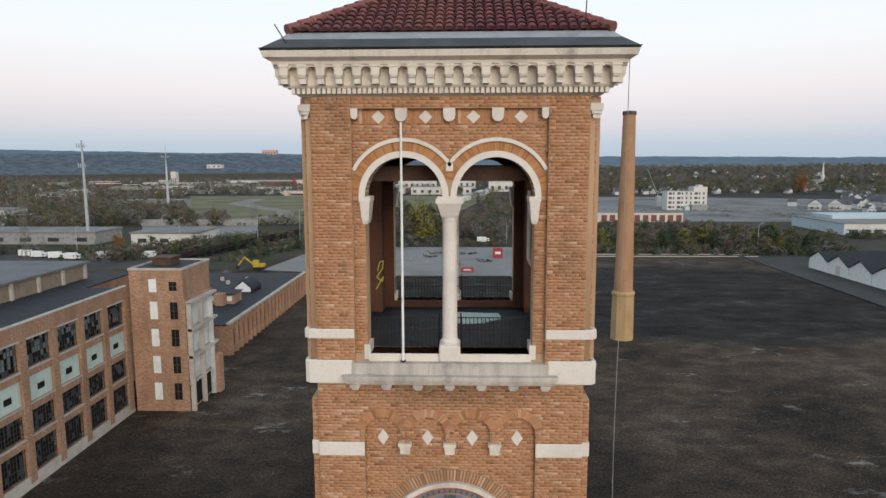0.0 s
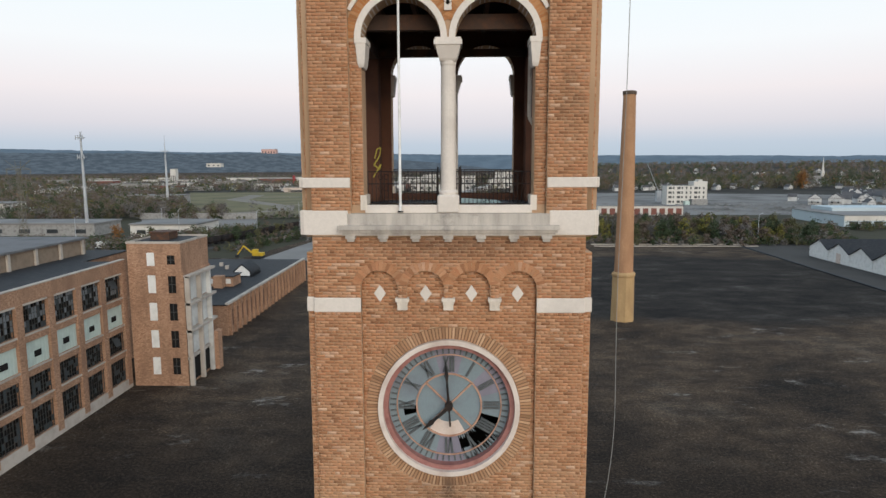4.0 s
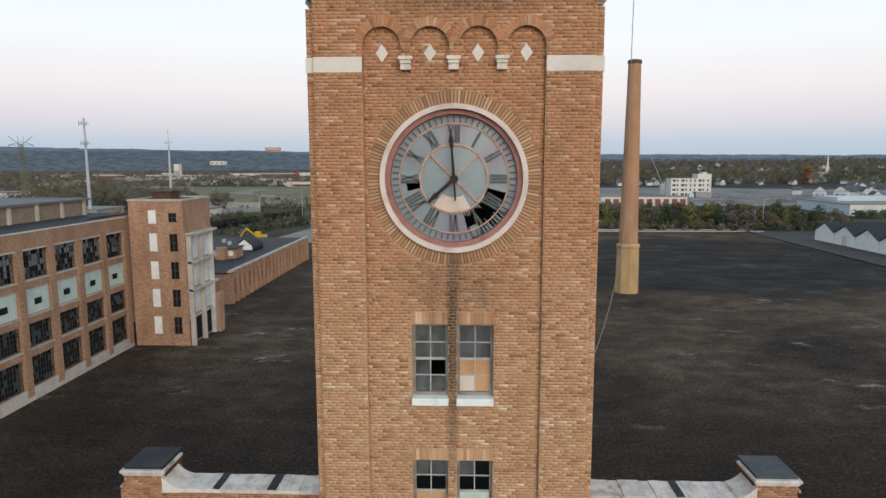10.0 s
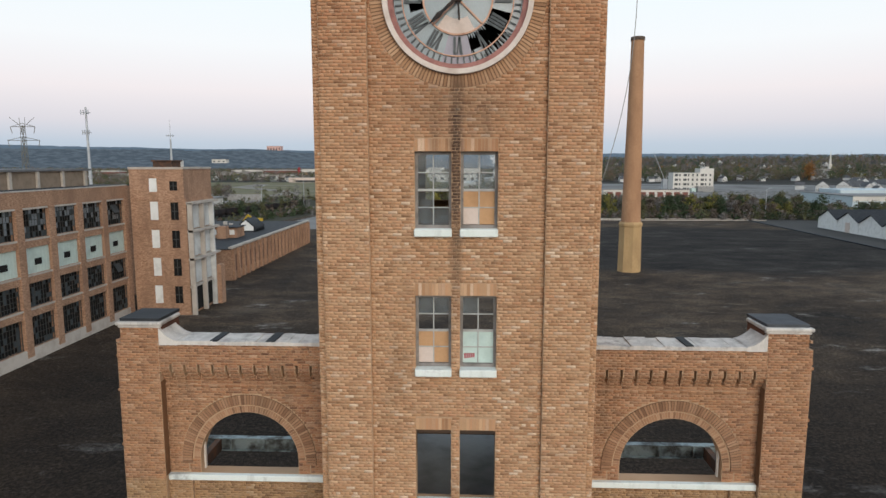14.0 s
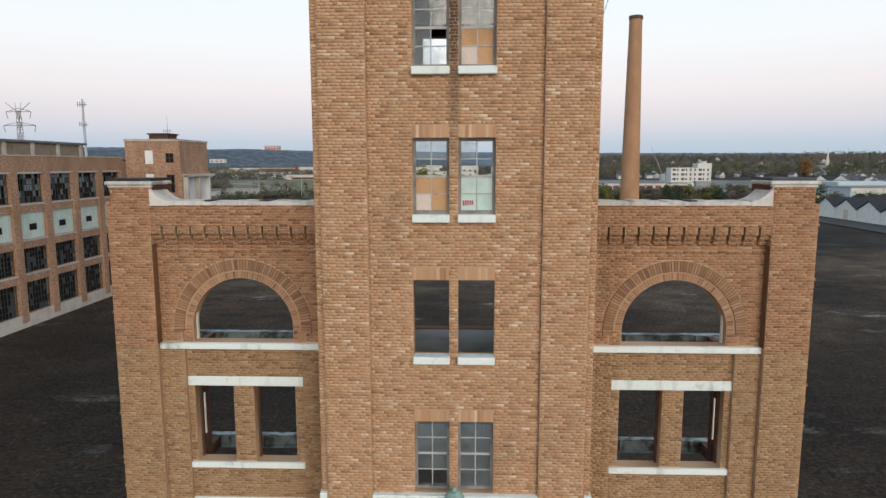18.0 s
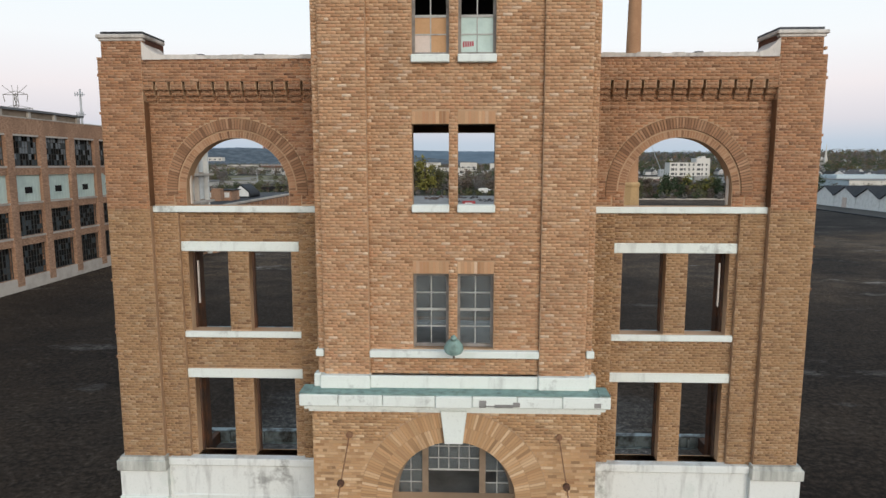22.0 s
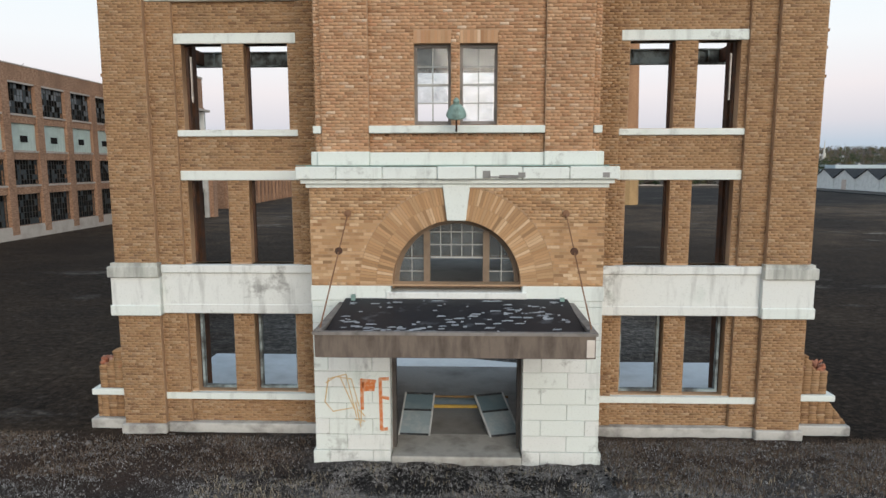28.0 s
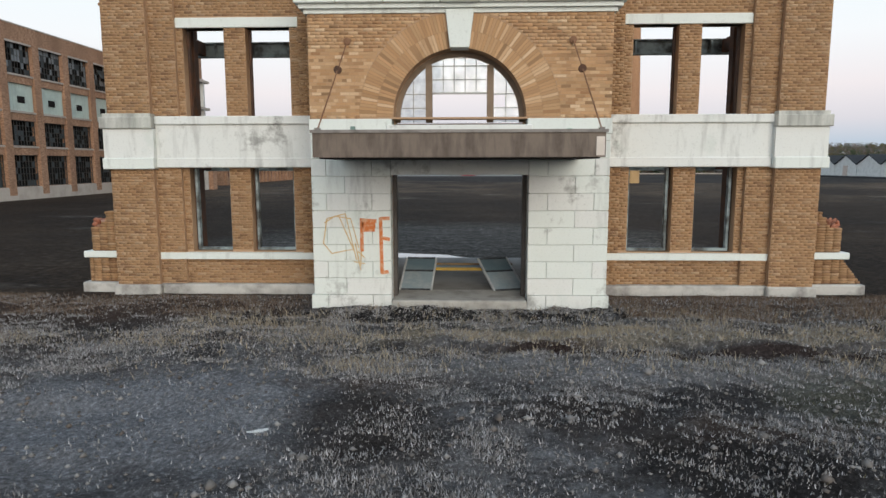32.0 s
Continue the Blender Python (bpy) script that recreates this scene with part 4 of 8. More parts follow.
dent.materials.append(stone)
mod = bmesh.new()
box(mod, -0.095, 0.095, 0, 0.32, 0.20, 0.44)
box(mod, -0.12, 0.12, -0.02, 0.32, 0.40, 0.46)
box(mod, -0.075, 0.075, 0.06, 0.32, 0.0, 0.199)
rod(mod, (-0.074, 0.10, 0.20), (0.074, 0.10, 0.20), 0.09, 10)
mod = mesh_of(mod, "modillion")
mod.materials.append(stone)
arched = slab([(-0.22, 0.0), (-0.12, 0.0)] + arc(0, 0.0, 0.12, 180, 0, 10) + [(0.22, 0.0), (0.22, 0.16), (-0.22, 0.16)], [], 0, 0.28)
arched.materials.append(stone)
for side in range(4):
    turn = CAP_M @ pose(0, 0, 0, 0, 0, 90 * side)
    for i in range(62):
        if side > 0:
            break
        o = under(new("dentil", dent), tower)
        o.matrix_basis = turn @ pose(-3.60 + i * 0.118, -3.45 - 0.25, 36.003)
    for i in range(19):
        o = under(new("modillion", mod), tower)
        o.matrix_basis = turn @ pose(-3.74 + i * 0.4156, -3.45 - 0.53, 36.20) @ Matrix.Diagonal((1, 1, 0.915, 1))
        if i < 18:
            o = under(new("arch_panel", arched), tower)
            o.matrix_basis = turn @ pose(-3.532 + i * 0.4156, -3.45 - 0.50, 36.46)
roof = collar("roof_skirt", 0.74, 0.42, 36.956, 37.19, skirt_grey, "dark roofing skirt")
collar("roof_flashing", 0.415, 0.22, 37.191, 37.37, flashing, "grey lead flashing under the tiles")
EAVE, RISE = 3.45 + 0.25, 2.2
bm = bmesh.new()
cs = [bm.verts.new((sx * (EAVE - 0.04), 3.55 + sy * (EAVE - 0.04), 37.33)) for sx, sy in ((-1, -1), (1, -1), (1, 1), (-1, 1))]
top = bm.verts.new((0, 3.55, 37.33 + RISE))
for i in range(4):
    bm.faces.new((cs[i], cs[(i + 1) % 4], top))
bm.faces.new(cs[::-1])
tile_base = tpart("roof", bm, roof_tile, "hipped roof of dark red clay barrel tiles")
# barrel tiles: half-round pieces in rows up each slope
verts, faces = [], []
slope = math.atan2(RISE, EAVE)
n_rows, run = 15, math.hypot(RISE, EAVE)
for r in range(n_rows):
    d0, d1 = run * r / n_rows, run * (r + 1.15) / n_rows
    half = EAVE * (1 - r / n_rows)
    k = int(half / 0.236)
    for i in range(-k, k + 1):
        cx = i * 0.236
        j0 = rng.uniform(-0.01, 0.01)
        base = len(verts)
        for d, rr, up in ((d0 + j0, 0.112, 0.05), (min(d1, run), 0.092, 0.02)):
            for q in range(6):
                a = math.pi * q / 5
                px, h = cx - rr * math.cos(a), rr * math.sin(a) * 0.8 + up
                verts.append((px, -EAVE + d * math.cos(slope) - h * math.sin(slope), 37.36 + d * math.sin(slope) + h * math.cos(slope)))
        for q in range(5):
            faces.append((base + q, base + q + 1, base + 7 + q, base + 6 + q))
        faces.append((base, base + 1, base + 4, base + 5))
        faces.append((base + 1, base + 2, base + 3, base + 4))
tile_mesh = raw_mesh("tile", verts, faces)
tile_mesh.materials.append(roof_tile)
for side in range(4):
    o = new("tile", tile_mesh)
    o["kind"] = "stuff"
    o.parent = tile_base
    o.matrix_basis = CAP_M @ pose(0, 0, 0, 0, 0, 90 * side)
for sx, sy in ((-1, -1), (1, -1), (1, 1), (-1, 1)):
    bm = bmesh.new()
    for i in range(16):
        f_, g_ = i / 16, (i + 1.1) / 16
        a = Vector((sx * EAVE * (1 - f_), 3.55 + sy * EAVE * (1 - f_), 37.43 + RISE * f_))
        b = Vector((sx * EAVE * (1 - g_), 3.55 + sy * EAVE * (1 - g_), 37.42 + RISE * g_))
        rod(bm, a, b, 0.13, 8, 0.11)
    o = part("hip_tile", bm, roof_tile, tile_base)
for x, y, h in ((3.05, -0.1, 1.1), (-3.6, -0.45, 0.35)):
    bm = bmesh.new()
    rod(bm, (x, y, 37.0), (x + (0.05 if x > 0 else -0.3), y, 37.15 + h), 0.014, 6)
    if x > 0:
        rod(bm, (x - 0.05, y, 38.1), (x + 0.12, y, 38.1), 0.01, 5)
    tpart("lightning_rod", bm, dark_iron)
cable = thing("hanging_cable", "thin loose cable hanging down from the cornice", "cable", (4.02, -0.2, 37.0))
bm = bmesh.new()
rings = []
for i in range(41):
    q = i / 40
    c_ = Vector((0.05 + 0.06 * math.sin(q * 9) * q - 0.95 * max(0, q - 0.72) ** 2 * 9, 0.25 * q, -16.6 * q))
    rings.append([bm.verts.new(c_ + Vector((0.009 * math.cos(a), 0.009 * math.sin(a), 0))) for a in (0, 1.2566, 2.5133, 3.7699, 5.0265)])
for a, b in zip(rings, rings[1:]):
    for i in range(5):
        bm.faces.new((a[i], b[i], b[(i + 1) % 5], a[(i + 1) % 5]))
bm.faces.new(rings[0])
bm.faces.new(rings[-1][::-1])
bmesh.ops.recalc_face_normals(bm, faces=bm.faces[:])
part("wire", bm, rough_paint("grey_wire", (0.26, 0.25, 0.24), (0.18, 0.17, 0.16), 3, 20, 0.6), cable)

# ---- entrance stage of the tower ----
PF = -0.30
front_sheet = slab(rect(-3.55, 3.55, 4.66, 7.06), [arch(0, 1.56, 4.70, 4.73, 32)], PF, PANEL - 0.004)
entry_wall = tpart("entry_wall", front_sheet, mortar, "tan brick entrance wall with a wide arch")
entry_rows = cells(-3.55, 3.55, 4.67, 7.05, [("u", 0, 4.71, 2.36), ("r", -2.36, 2.36, 4.5, 4.71)], course=0.0768, rng=rng)
# the bricks close over the canopy are pieces of their own
near = [c for c in entry_rows if 4.7 < c[2] < 6.4][:300]
far = [c for c in entry_rows if c not in near]
brickwork("brickwork", far, PF, brick_entry, entry_wall, 12)
shared = {}
for x0, x1, z0, z1 in near:
    key = (round(x1 - x0, 2), round(z1 - z0, 3))
    if key not in shared:
        bm = boxes((-key[0] / 2, key[0] / 2, 0, 0.04, 0, key[1]))
        shared[key] = mesh_of(bm, "brick")
        shared[key].materials.append(brick_entry_one)
    o = new("brick", shared[key])
    o.parent = entry_wall
    o.matrix_basis = pose((x0 + x1) / 2, PF - 0.008 - rng.uniform(0, 0.005), z0)
for a0, a1 in ((0, 82), (98, 180)):
    ring_of("brick", 0, 4.71, PF - 0.008, 1.57, 1.955, a0, a1, 34, 0.05, brick_entry_one, entry_wall, 0.012)
    ring_of("brick", 0, 4.71, PF - 0.008, 1.965, 2.36, a0, a1, 42, 0.05, brick_entry_one, entry_wall, 0.012)
part("ring_bed", hoop(0, 4.71, PF - 0.002, PF + 0.03, 1.57, 2.37, 0, 180, 40), mortar_entry, entry_wall)
bm = bmesh.new()
kf = [(-0.225, 6.27), (0.225, 6.27), (0.33, 7.12), (-0.33, 7.12)]
a_ = [bm.verts.new((x, PF - 0.12, z)) for x, z in kf]
b_ = [bm.verts.new((x, PF + 0.3, z)) for x, z in kf]
bm.faces.new(a_)
bm.faces.new(b_[::-1])
for i in range(4):
    bm.faces.new((a_[i], b_[i], b_[(i + 1) % 4], a_[(i + 1) % 4]))
bmesh.ops.recalc_face_normals(bm, faces=bm.faces[:])
bmesh.ops.bevel(bm, geom=bm.edges[:], offset=0.015, segments=1, affect="EDGES")
tpart("keystone", bm, white_paint, "white painted keystone")
# stone courses over the arch
bm = boxes((-3.62, 3.62, PF - 0.05, 0.1, 7.061, 7.16), (-3.72, 3.72, PF - 0.14, 0.1, 7.161, 7.26))
entry_cornice = tpart("entry_cornice", bm, white_paint, "white painted stone cornice with peeling patches")
cuts = (-3.82, -2.85, -1.75, -0.45, 0.45, 1.55, 2.65, 3.82)
for i, (p, q) in enumerate(zip(cuts, cuts[1:])):
    o = part("cornice_stone", soft_box(p + 0.005, q - 0.005, PF - (0.29 if i == 3 else 0.24) - 0.006 * (i % 2), 0.1, 7.261, 7.56 - 0.008 * (i % 3), 0.02), white_paint, entry_cornice)
for p, q, z0, z1 in ((0.62, 0.80, 7.28, 7.46), (1.0, 1.45, 7.28, 7.36), (1.45, 1.62, 7.30, 7.42), (3.42, 3.58, 7.30, 7.42), (0.75, 1.05, 7.30, 7.33)):
    part("bare_patch", soft_box(p, q, PF - 0.252, PF - 0.23, z0, z1, 0.004), concrete, entry_cornice, "bare grey patch where paint has gone")
tpart("cornice_flashing", boxes((-3.558, 3.558, PF - 0.215, 0.0, 7.561, 7.585)), copper_green, "green copper flashing on the ledge top")
for s in (-1, 1):
    x0, x1 = sorted((s * 3.56, s * 3.815))
    tpart("cornice_flashing", boxes((x0, x1, PF - 0.23, 0.1, 7.586, 7.60)), copper_green, "green copper flashing")
tpart("base_band", soft_box(-2.1, 2.1, -0.10, 0.3, 7.586, 7.9, 0.02), white_paint)
for s in (-1, 1):
    x0, x1 = sorted((s * 2.102, s * 3.36))
    tpart("pier_plinth", soft_box(x0, x1, -0.17, 0.3, 7.586, 7.92, 0.02), white_paint)
    x0, x1 = sorted((s * 3.362, s * 3.55))
    tpart("pier_plinth", soft_box(x0, x1, -0.02, 0.3, 7.586, 7.92, 0.02), white_paint)
# white stone piers beside the doorway, block by block
COURSE = 4.36 / 10.5
for s in (-1, 1):
    core = tpart("stone_pier", boxes((s * 3.5 if s < 0 else 1.70, -1.70 if s < 0 else 3.5, PF + 0.03, 0.60, 0.0, 4.64)), white_grey, "white painted block pier beside the doorway")
    z, i = 0.02, 0
    while z < 4.2:
        h = min(0.412, 4.30 - z)
        cuts = (1.645, 2.75, 3.56) if i % 2 else (1.645, 2.1, 3.2, 3.56)
        for p, q in zip(cuts, cuts[1:]):
            x0, x1 = sorted((s * (p + 0.004), s * (q - 0.004)))
            if i == 0 and q > 3.5:
                x0, x1 = (x0 - 0.06, x1) if s < 0 else (x0, x1 + 0.06)
            o = part("block", soft_box(x0, x1, PF - 0.012 - rng.uniform(0, 0.006) - (0.04 if i == 0 else 0), 0.56, z + 0.004, z + h - 0.004, 0.012), white_paint if (i + int(q * 3)) % 3 else white_grey, core)
        z += h
        i += 1
    x0, x1 = sorted((s * 1.60, s * 3.58))
    tpart("impost_course", soft_box(x0, x1, PF - 0.03, 0.4, 4.305, 4.665, 0.012), white_paint)
spray = rough_paint("orange_spray", (0.62, 0.19, 0.06), (0.66, 0.42, 0.28), 9, 30, 0.7, 0.45, 0.62)
spray2 = rough_paint("ochre_spray", (0.60, 0.42, 0.20), (0.66, 0.56, 0.40), 5, 30, 0.7)


def stroke(rows, w, mat, name="spray_stroke"):
    bm = bmesh.new()
    for x0, z0, x1, z1 in rows:
        d = Vector((x1 - x0, 0, z1 - z0))
        n_ = Vector((-d.z, 0, d.x)).normalized() * w
        e = d.normalized() * w * 0.5
        off = PF - 0.0235 - 0.0012 * len(bm.faces)
        p, q = Vector((x0, off, z0)) - e, Vector((x1, off, z1)) + e
        bm.faces.new([bm.verts.new(v) for v in (p - n_, q - n_, q + n_, p + n_)])
    bmesh.ops.recalc_face_normals(bm, faces=bm.faces[:])
    tpart(name, bm, mat, "spray paint lettering on the white pier")


stroke([(-2.36, 1.52, -2.36, 2.28), (-2.37, 2.27, -2.02, 2.24), (-2.36, 2.02, -2.06, 2.03)], 0.042, spray)
stroke([(-2.30, 2.15, -2.08, 2.16)], 0.10, spray)
stroke([(-1.88, 0.98, -1.90, 2.30), (-1.9, 2.30, -1.70, 2.31), (-1.88, 1.84, -1.7, 1.80), (-1.88, 0.98, -1.74, 1.0)], 0.042, spray)
stroke([(-2.40, 1.15, -2.38, 1.5), (-3.2, 2.3, -2.75, 2.42), (-3.2, 2.3, -3.3, 1.7), (-3.3, 1.7, -3.1, 1.45), (-3.1, 1.45, -2.6, 1.55), (-2.75, 2.42, -2.5, 1.3), (-2.9, 2.35, -2.55, 1.5), (-2.55, 1.25, -2.3, 1.2),
        (-2.45, 1.5, -2.3, 1.35), (-3.26, 2.2, -3.0, 2.36), (-3.0, 2.36, -2.62, 2.30), (-2.62, 2.30, -2.44, 1.6), (-2.52, 1.7, -2.40, 1.05)], 0.013, spray2)
tpart("door_lintel", soft_box(-1.642, 1.642, PF - 0.01, 0.5, 3.345, 4.30, 0.012), white_grey, "stained white lintel under the canopy")
# doorway lining, step and floor
for s in (-1, 1):
    x0, x1 = sorted((s * 1.55, s * 1.64))
    tpart("door_jamb", boxes((x0, x1, 0.1, 0.35, 0.33, 3.34)), rough_paint("dark_jamb", (0.10, 0.09, 0.085), (0.05, 0.045, 0.04), 2, 20, 0.7))
tpart("threshold", soft_box(-1.64, 1.64, -0.42, 1.0, 0.0, 0.31, 0.03), rough_paint("worn_step", (0.46, 0.45, 0.42), (0.24, 0.23, 0.21), 2.2, 20, 0.9), "worn concrete step")
tpart("entry_floor", boxes((-3.0, 3.0, 1.001, 6.9, 0.05, 0.30)), concrete)
tpart("lobby_ceiling", boxes((-3.0, 3.0, 0.56, 6.54, 4.10, 4.38)), concrete)
# fan window
fan = tpart("fan_window", hoop(0, 4.72, 0.15, 0.28, 1.44, 1.56, 0, 180, 32), bronze_frame, "arched taupe timber window over the canopy")
bm = boxes((-1.56, 1.56, 0.16, 0.28, 4.53, 4.58), (-0.82, -0.66, 0.12, 0.28, 4.602, 5.96), (0.66, 0.82, 0.12, 0.28, 4.602, 5.96), (-1.56, -1.44, 0.15, 0.28, 4.602, 4.72), (1.44, 1.56, 0.15, 0.28, 4.602, 4.72))
part("mullion", bm, bronze_frame, fan)
bm = bmesh.new()
for x in (-0.33, -0.11, 0.11, 0.33):
    x *= 1.2
    box(bm, x - 0.011, x + 0.011, 0.19, 0.22, 5.32, math.sqrt(1.44 ** 2 - x * x) + 4.7)
for z in (5.30, 5.62, 5.94):
    hw = min(0.655, math.sqrt(max(0.01, 1.44 ** 2 - (z - 4.72) ** 2)))
    box(bm, -hw, hw, 0.185, 0.225, z - (0.022 if z < 5.4 else 0.011), z + (0.022 if z < 5.4 else 0.011))
for s in (-1, 1):
    box(bm, s * 1.12 - 0.011, s * 1.12 + 0.011, 0.19, 0.22, 4.602, 5.6)
    for z in (4.95, 5.28):
        hw = math.sqrt(1.44 ** 2 - (z - 4.72) ** 2)
        x0, x1 = sorted((s * 0.825, s * hw))
        box(bm, x0, x1, 0.187, 0.223, z - 0.011, z + 0.011)
part("glazing_bar", bm, muntin_white, fan)
part("pane", slab(arch(0, 1.44, 4.6, 4.72, 28), [rect(-0.655, 0.655, 4.605, 5.29), rect(0.83, 1.1, 4.97, 5.26)], 0.20, 0.206), glass, fan)
tpart("arch_sill", soft_box(-1.72, 1.72, PF - 0.09, 0.3, 4.35, 4.52, 0.02), white_grey)

# ---- canopy ----
canopy = thing("entrance_canopy", "flat taupe metal canopy with black tar roof hung on rods", "canopy", (0, PF, 3.7))
cy0, cy1 = -3.15 - PF, -0.02
bm = boxes((-2.84, 2.82, cy0, cy0 + 0.08, 0.03, 0.50))
part("fascia", bm, fascia, canopy, "streaked taupe front fascia")
for s in (-1, 1):
    x0, x1 = sorted((s * 2.82, s * 2.74))
    part("fascia", boxes((x0, x1, cy0 + 0.081, cy1, 0.03, 0.50)), fascia, canopy)
part("edge_trim", boxes((-2.88, 2.86, cy0 - 0.03, cy0 + 0.10, 0.501, 0.56), (-2.88, -2.72, cy0 + 0.101, cy1, 0.501, 0.56), (2.70, 2.86, cy0 + 0.101, cy1, 0.501, 0.56)), frame_grey, canopy)
bm = bmesh.new()
q = [bm.verts.new(p) for p in ((-2.715, cy0 + 0.105, 0.44), (2.695, cy0 + 0.105, 0.44), (2.695, cy1, 0.66), (-2.715, cy1, 0.66))]
q2 = [bm.verts.new((v.co.x, v.co.y, v.co.z - 0.12)) for v in q]
bm.faces.new(q)
bm.faces.new(q2[::-1])
for i in range(4):
    bm.faces.new((q[i], q2[i], q2[(i + 1) % 4], q[(i + 1) % 4]))
bmesh.ops.recalc_face_normals(bm, faces=bm.faces[:])
part("tar_roof", bm, tar, canopy, "black tar roof with pale peeling scraps")
# underside coloured near-black in place of the shade beneath the canopy
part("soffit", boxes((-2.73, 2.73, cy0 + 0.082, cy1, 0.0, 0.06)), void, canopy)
part("drain_cap", boxes((-2.55, -2.45, cy1 - 0.22, cy1 - 0.12, 0.60, 0.78)), copper_green, canopy)
part("drain_cap", boxes((2.5, 2.6, cy1 - 0.22, cy1 - 0.12, 0.60, 0.72)), copper_green, canopy)
part("end_plate", soft_box(2.64, 2.80, cy0 - 0.012, cy0 + 0.01, 0.06, 0.42, 0.004), stone_pale, canopy)
pale_rust = rough_paint("brown_rust", (0.20, 0.105, 0.062), (0.30, 0.18, 0.11), 5, 25, 0.85)
pale_scrap = rough_paint("peeling_scrap", (0.34, 0.37, 0.40), (0.16, 0.17, 0.19), 4, 20, 0.8)
verts, faces = [], []
for i in range(150):
    cx, v_ = rng.uniform(-2.5, 2.5), rng.random()
    if rng.random() < 0.5:
        v_ = 0.35 + 0.3 * math.sin(cx * 1.3) + rng.uniform(-0.08, 0.08)
    v_ = min(max(v_, 0.06), 0.94)
    y = cy0 + 0.12 + (cy1 - cy0 - 0.2) * v_
    z = 0.44 + 0.22 * (y - cy0 - 0.105) / (cy1 - cy0 - 0.105) + 0.006
    w_, d_ = rng.uniform(0.02, 0.14), rng.uniform(0.015, 0.05)
    b0 = len(verts)
    verts += [(cx - w_, y - d_, z), (cx + w_ * rng.uniform(0.4, 1), y - d_ * rng.uniform(0.3, 1), z), (cx + w_ * rng.uniform(0.3, 1), y + d_, z + 0.012), (cx - w_ * rng.uniform(0.3, 1), y + d_, z + 0.012)]
    faces.append((b0, b0 + 1, b0 + 2, b0 + 3))
o = part("roof_scrap", raw_mesh("roof_scrap", verts, faces), pale_scrap, canopy)
o["kind"] = "stuff"
for s in (-1, 1):
    bm = bmesh.new()
    e0, e1 = Vector((s * 2.62, -0.02, 2.74)), Vector((s * 2.76, cy0 + 0.12, 0.56))
    rod(bm, e0, e1, 0.016, 8)
    part("hanger_rod", bm, pale_rust, canopy, "rusty hanger rod")
    bm = bmesh.new()
    rod(bm, (s * 2.62, 0.03, 2.74), (s * 2.62, -0.05, 2.74), 0.085, 12)
    part("wall_plate", bm, pale_rust, canopy)
    bm = bmesh.new()
    m_ = e0.lerp(e1, 0.36)
    rod(bm, m_ + Vector((0, 0.04, 0)), m_ - Vector((0, 0.04, 0)), 0.085, 14)
    part("turnbuckle", bm, rust_steel, canopy)
    bm = boxes((e1.x - 0.05, e1.x + 0.05, cy0 + 0.06, cy0 + 0.20, 0.45, 0.60))
    part("rod_foot", bm, frame_grey, canopy)

# lamp on the window ledge
lamp = thing("ledge_lamp", "green enamel reflector lamp on a bent iron arm at the ledge", "lamp", (0.0, -0.12, 8.4))
bm = bmesh.new()
prev = None
for p in ((0, 0.05, 0.0), (0, -0.16, 0.05), (0, -0.30, 0.25), (0, -0.34, 0.42)):
    if prev:
        rod(bm, prev, p, 0.022, 8)
    prev = p
part("arm", bm, rust_steel, lamp)
bm = bmesh.new()
lathe(bm, [(0.235, -0.10), (0.24, -0.07), (0.21, 0.02), (0.15, 0.12), (0.10, 0.17), (0.07, 0.20), (0.075, 0.28), (0.05, 0.31), (0.03, 0.34)], 0, 0, 20)
o = part("reflector", bm, copper_green, lamp, "green enamel hood")
o.matrix_basis = pose(0, -0.40, 0.42, 28, 0, 0)

# things inside the doorway
leaf_white = rough_paint("white_metal_frame", (0.60, 0.63, 0.64), (0.30, 0.31, 0.32), 3, 20, 0.5)
steel_pale_blue = rough_paint("pale_blue_panel", (0.30, 0.38, 0.42), (0.46, 0.50, 0.51), 2.5, 14, 0.4)
steel_blue = rough_paint("blue_grey_panel", (0.15, 0.22, 0.26), (0.28, 0.34, 0.36), 1.5, 12, 0.5)
dark_frame = rough_paint("dark_door_frame", (0.045, 0.05, 0.055), (0.16, 0.17, 0.175), 5, 25, 0.5, 0.5, 0.7)
for s in (-1, 1):
    leaf = thing("fallen_door_leaf", "blue-grey panelled door leaf in a dark frame leaning in the doorway", "door", (s * 1.12, 1.62, 0.62), "door leaves in the doorway")
    part("stile", boxes((-0.44, -0.395, -0.80, 0.80, -0.03, 0.035)), leaf_white, leaf)
    part("stile", boxes((0.395, 0.44, -0.80, 0.80, -0.03, 0.035)), leaf_white, leaf)
    for y0 in (-0.80, 0.10, 0.75):
        part("rail", boxes((-0.395, 0.395, y0, y0 + 0.06, -0.03, 0.03)), dark_frame, leaf)
    part("panel", boxes((-0.394, 0.394, -0.74, 0.10, -0.012, 0.012)), steel_pale_blue, leaf, "pale blue-grey glazed panel")
    part("panel", boxes((-0.394, 0.394, 0.161, 0.75, -0.012, 0.012)), steel_blue, leaf)
    leaf.rotation_euler = (radians(24), 0, radians(-3 if s < 0 else 16))
bar = thing("crossbar", "yellow-painted bar and blue-grey board lying across the doorway", "bar", (0, 2.30, 0.70))
part("bar", boxes((-0.72, 0.66, -0.30, -0.22, -0.05, 0.03)), rough_paint("yellow_paint", (0.45, 0.30, 0.06), (0.25, 0.16, 0.05), 3, 20, 0.6), bar)
part("infill", boxes((-1.50, 1.50, -0.20, 0.40, -0.03, 0.0)), steel_blue, bar)
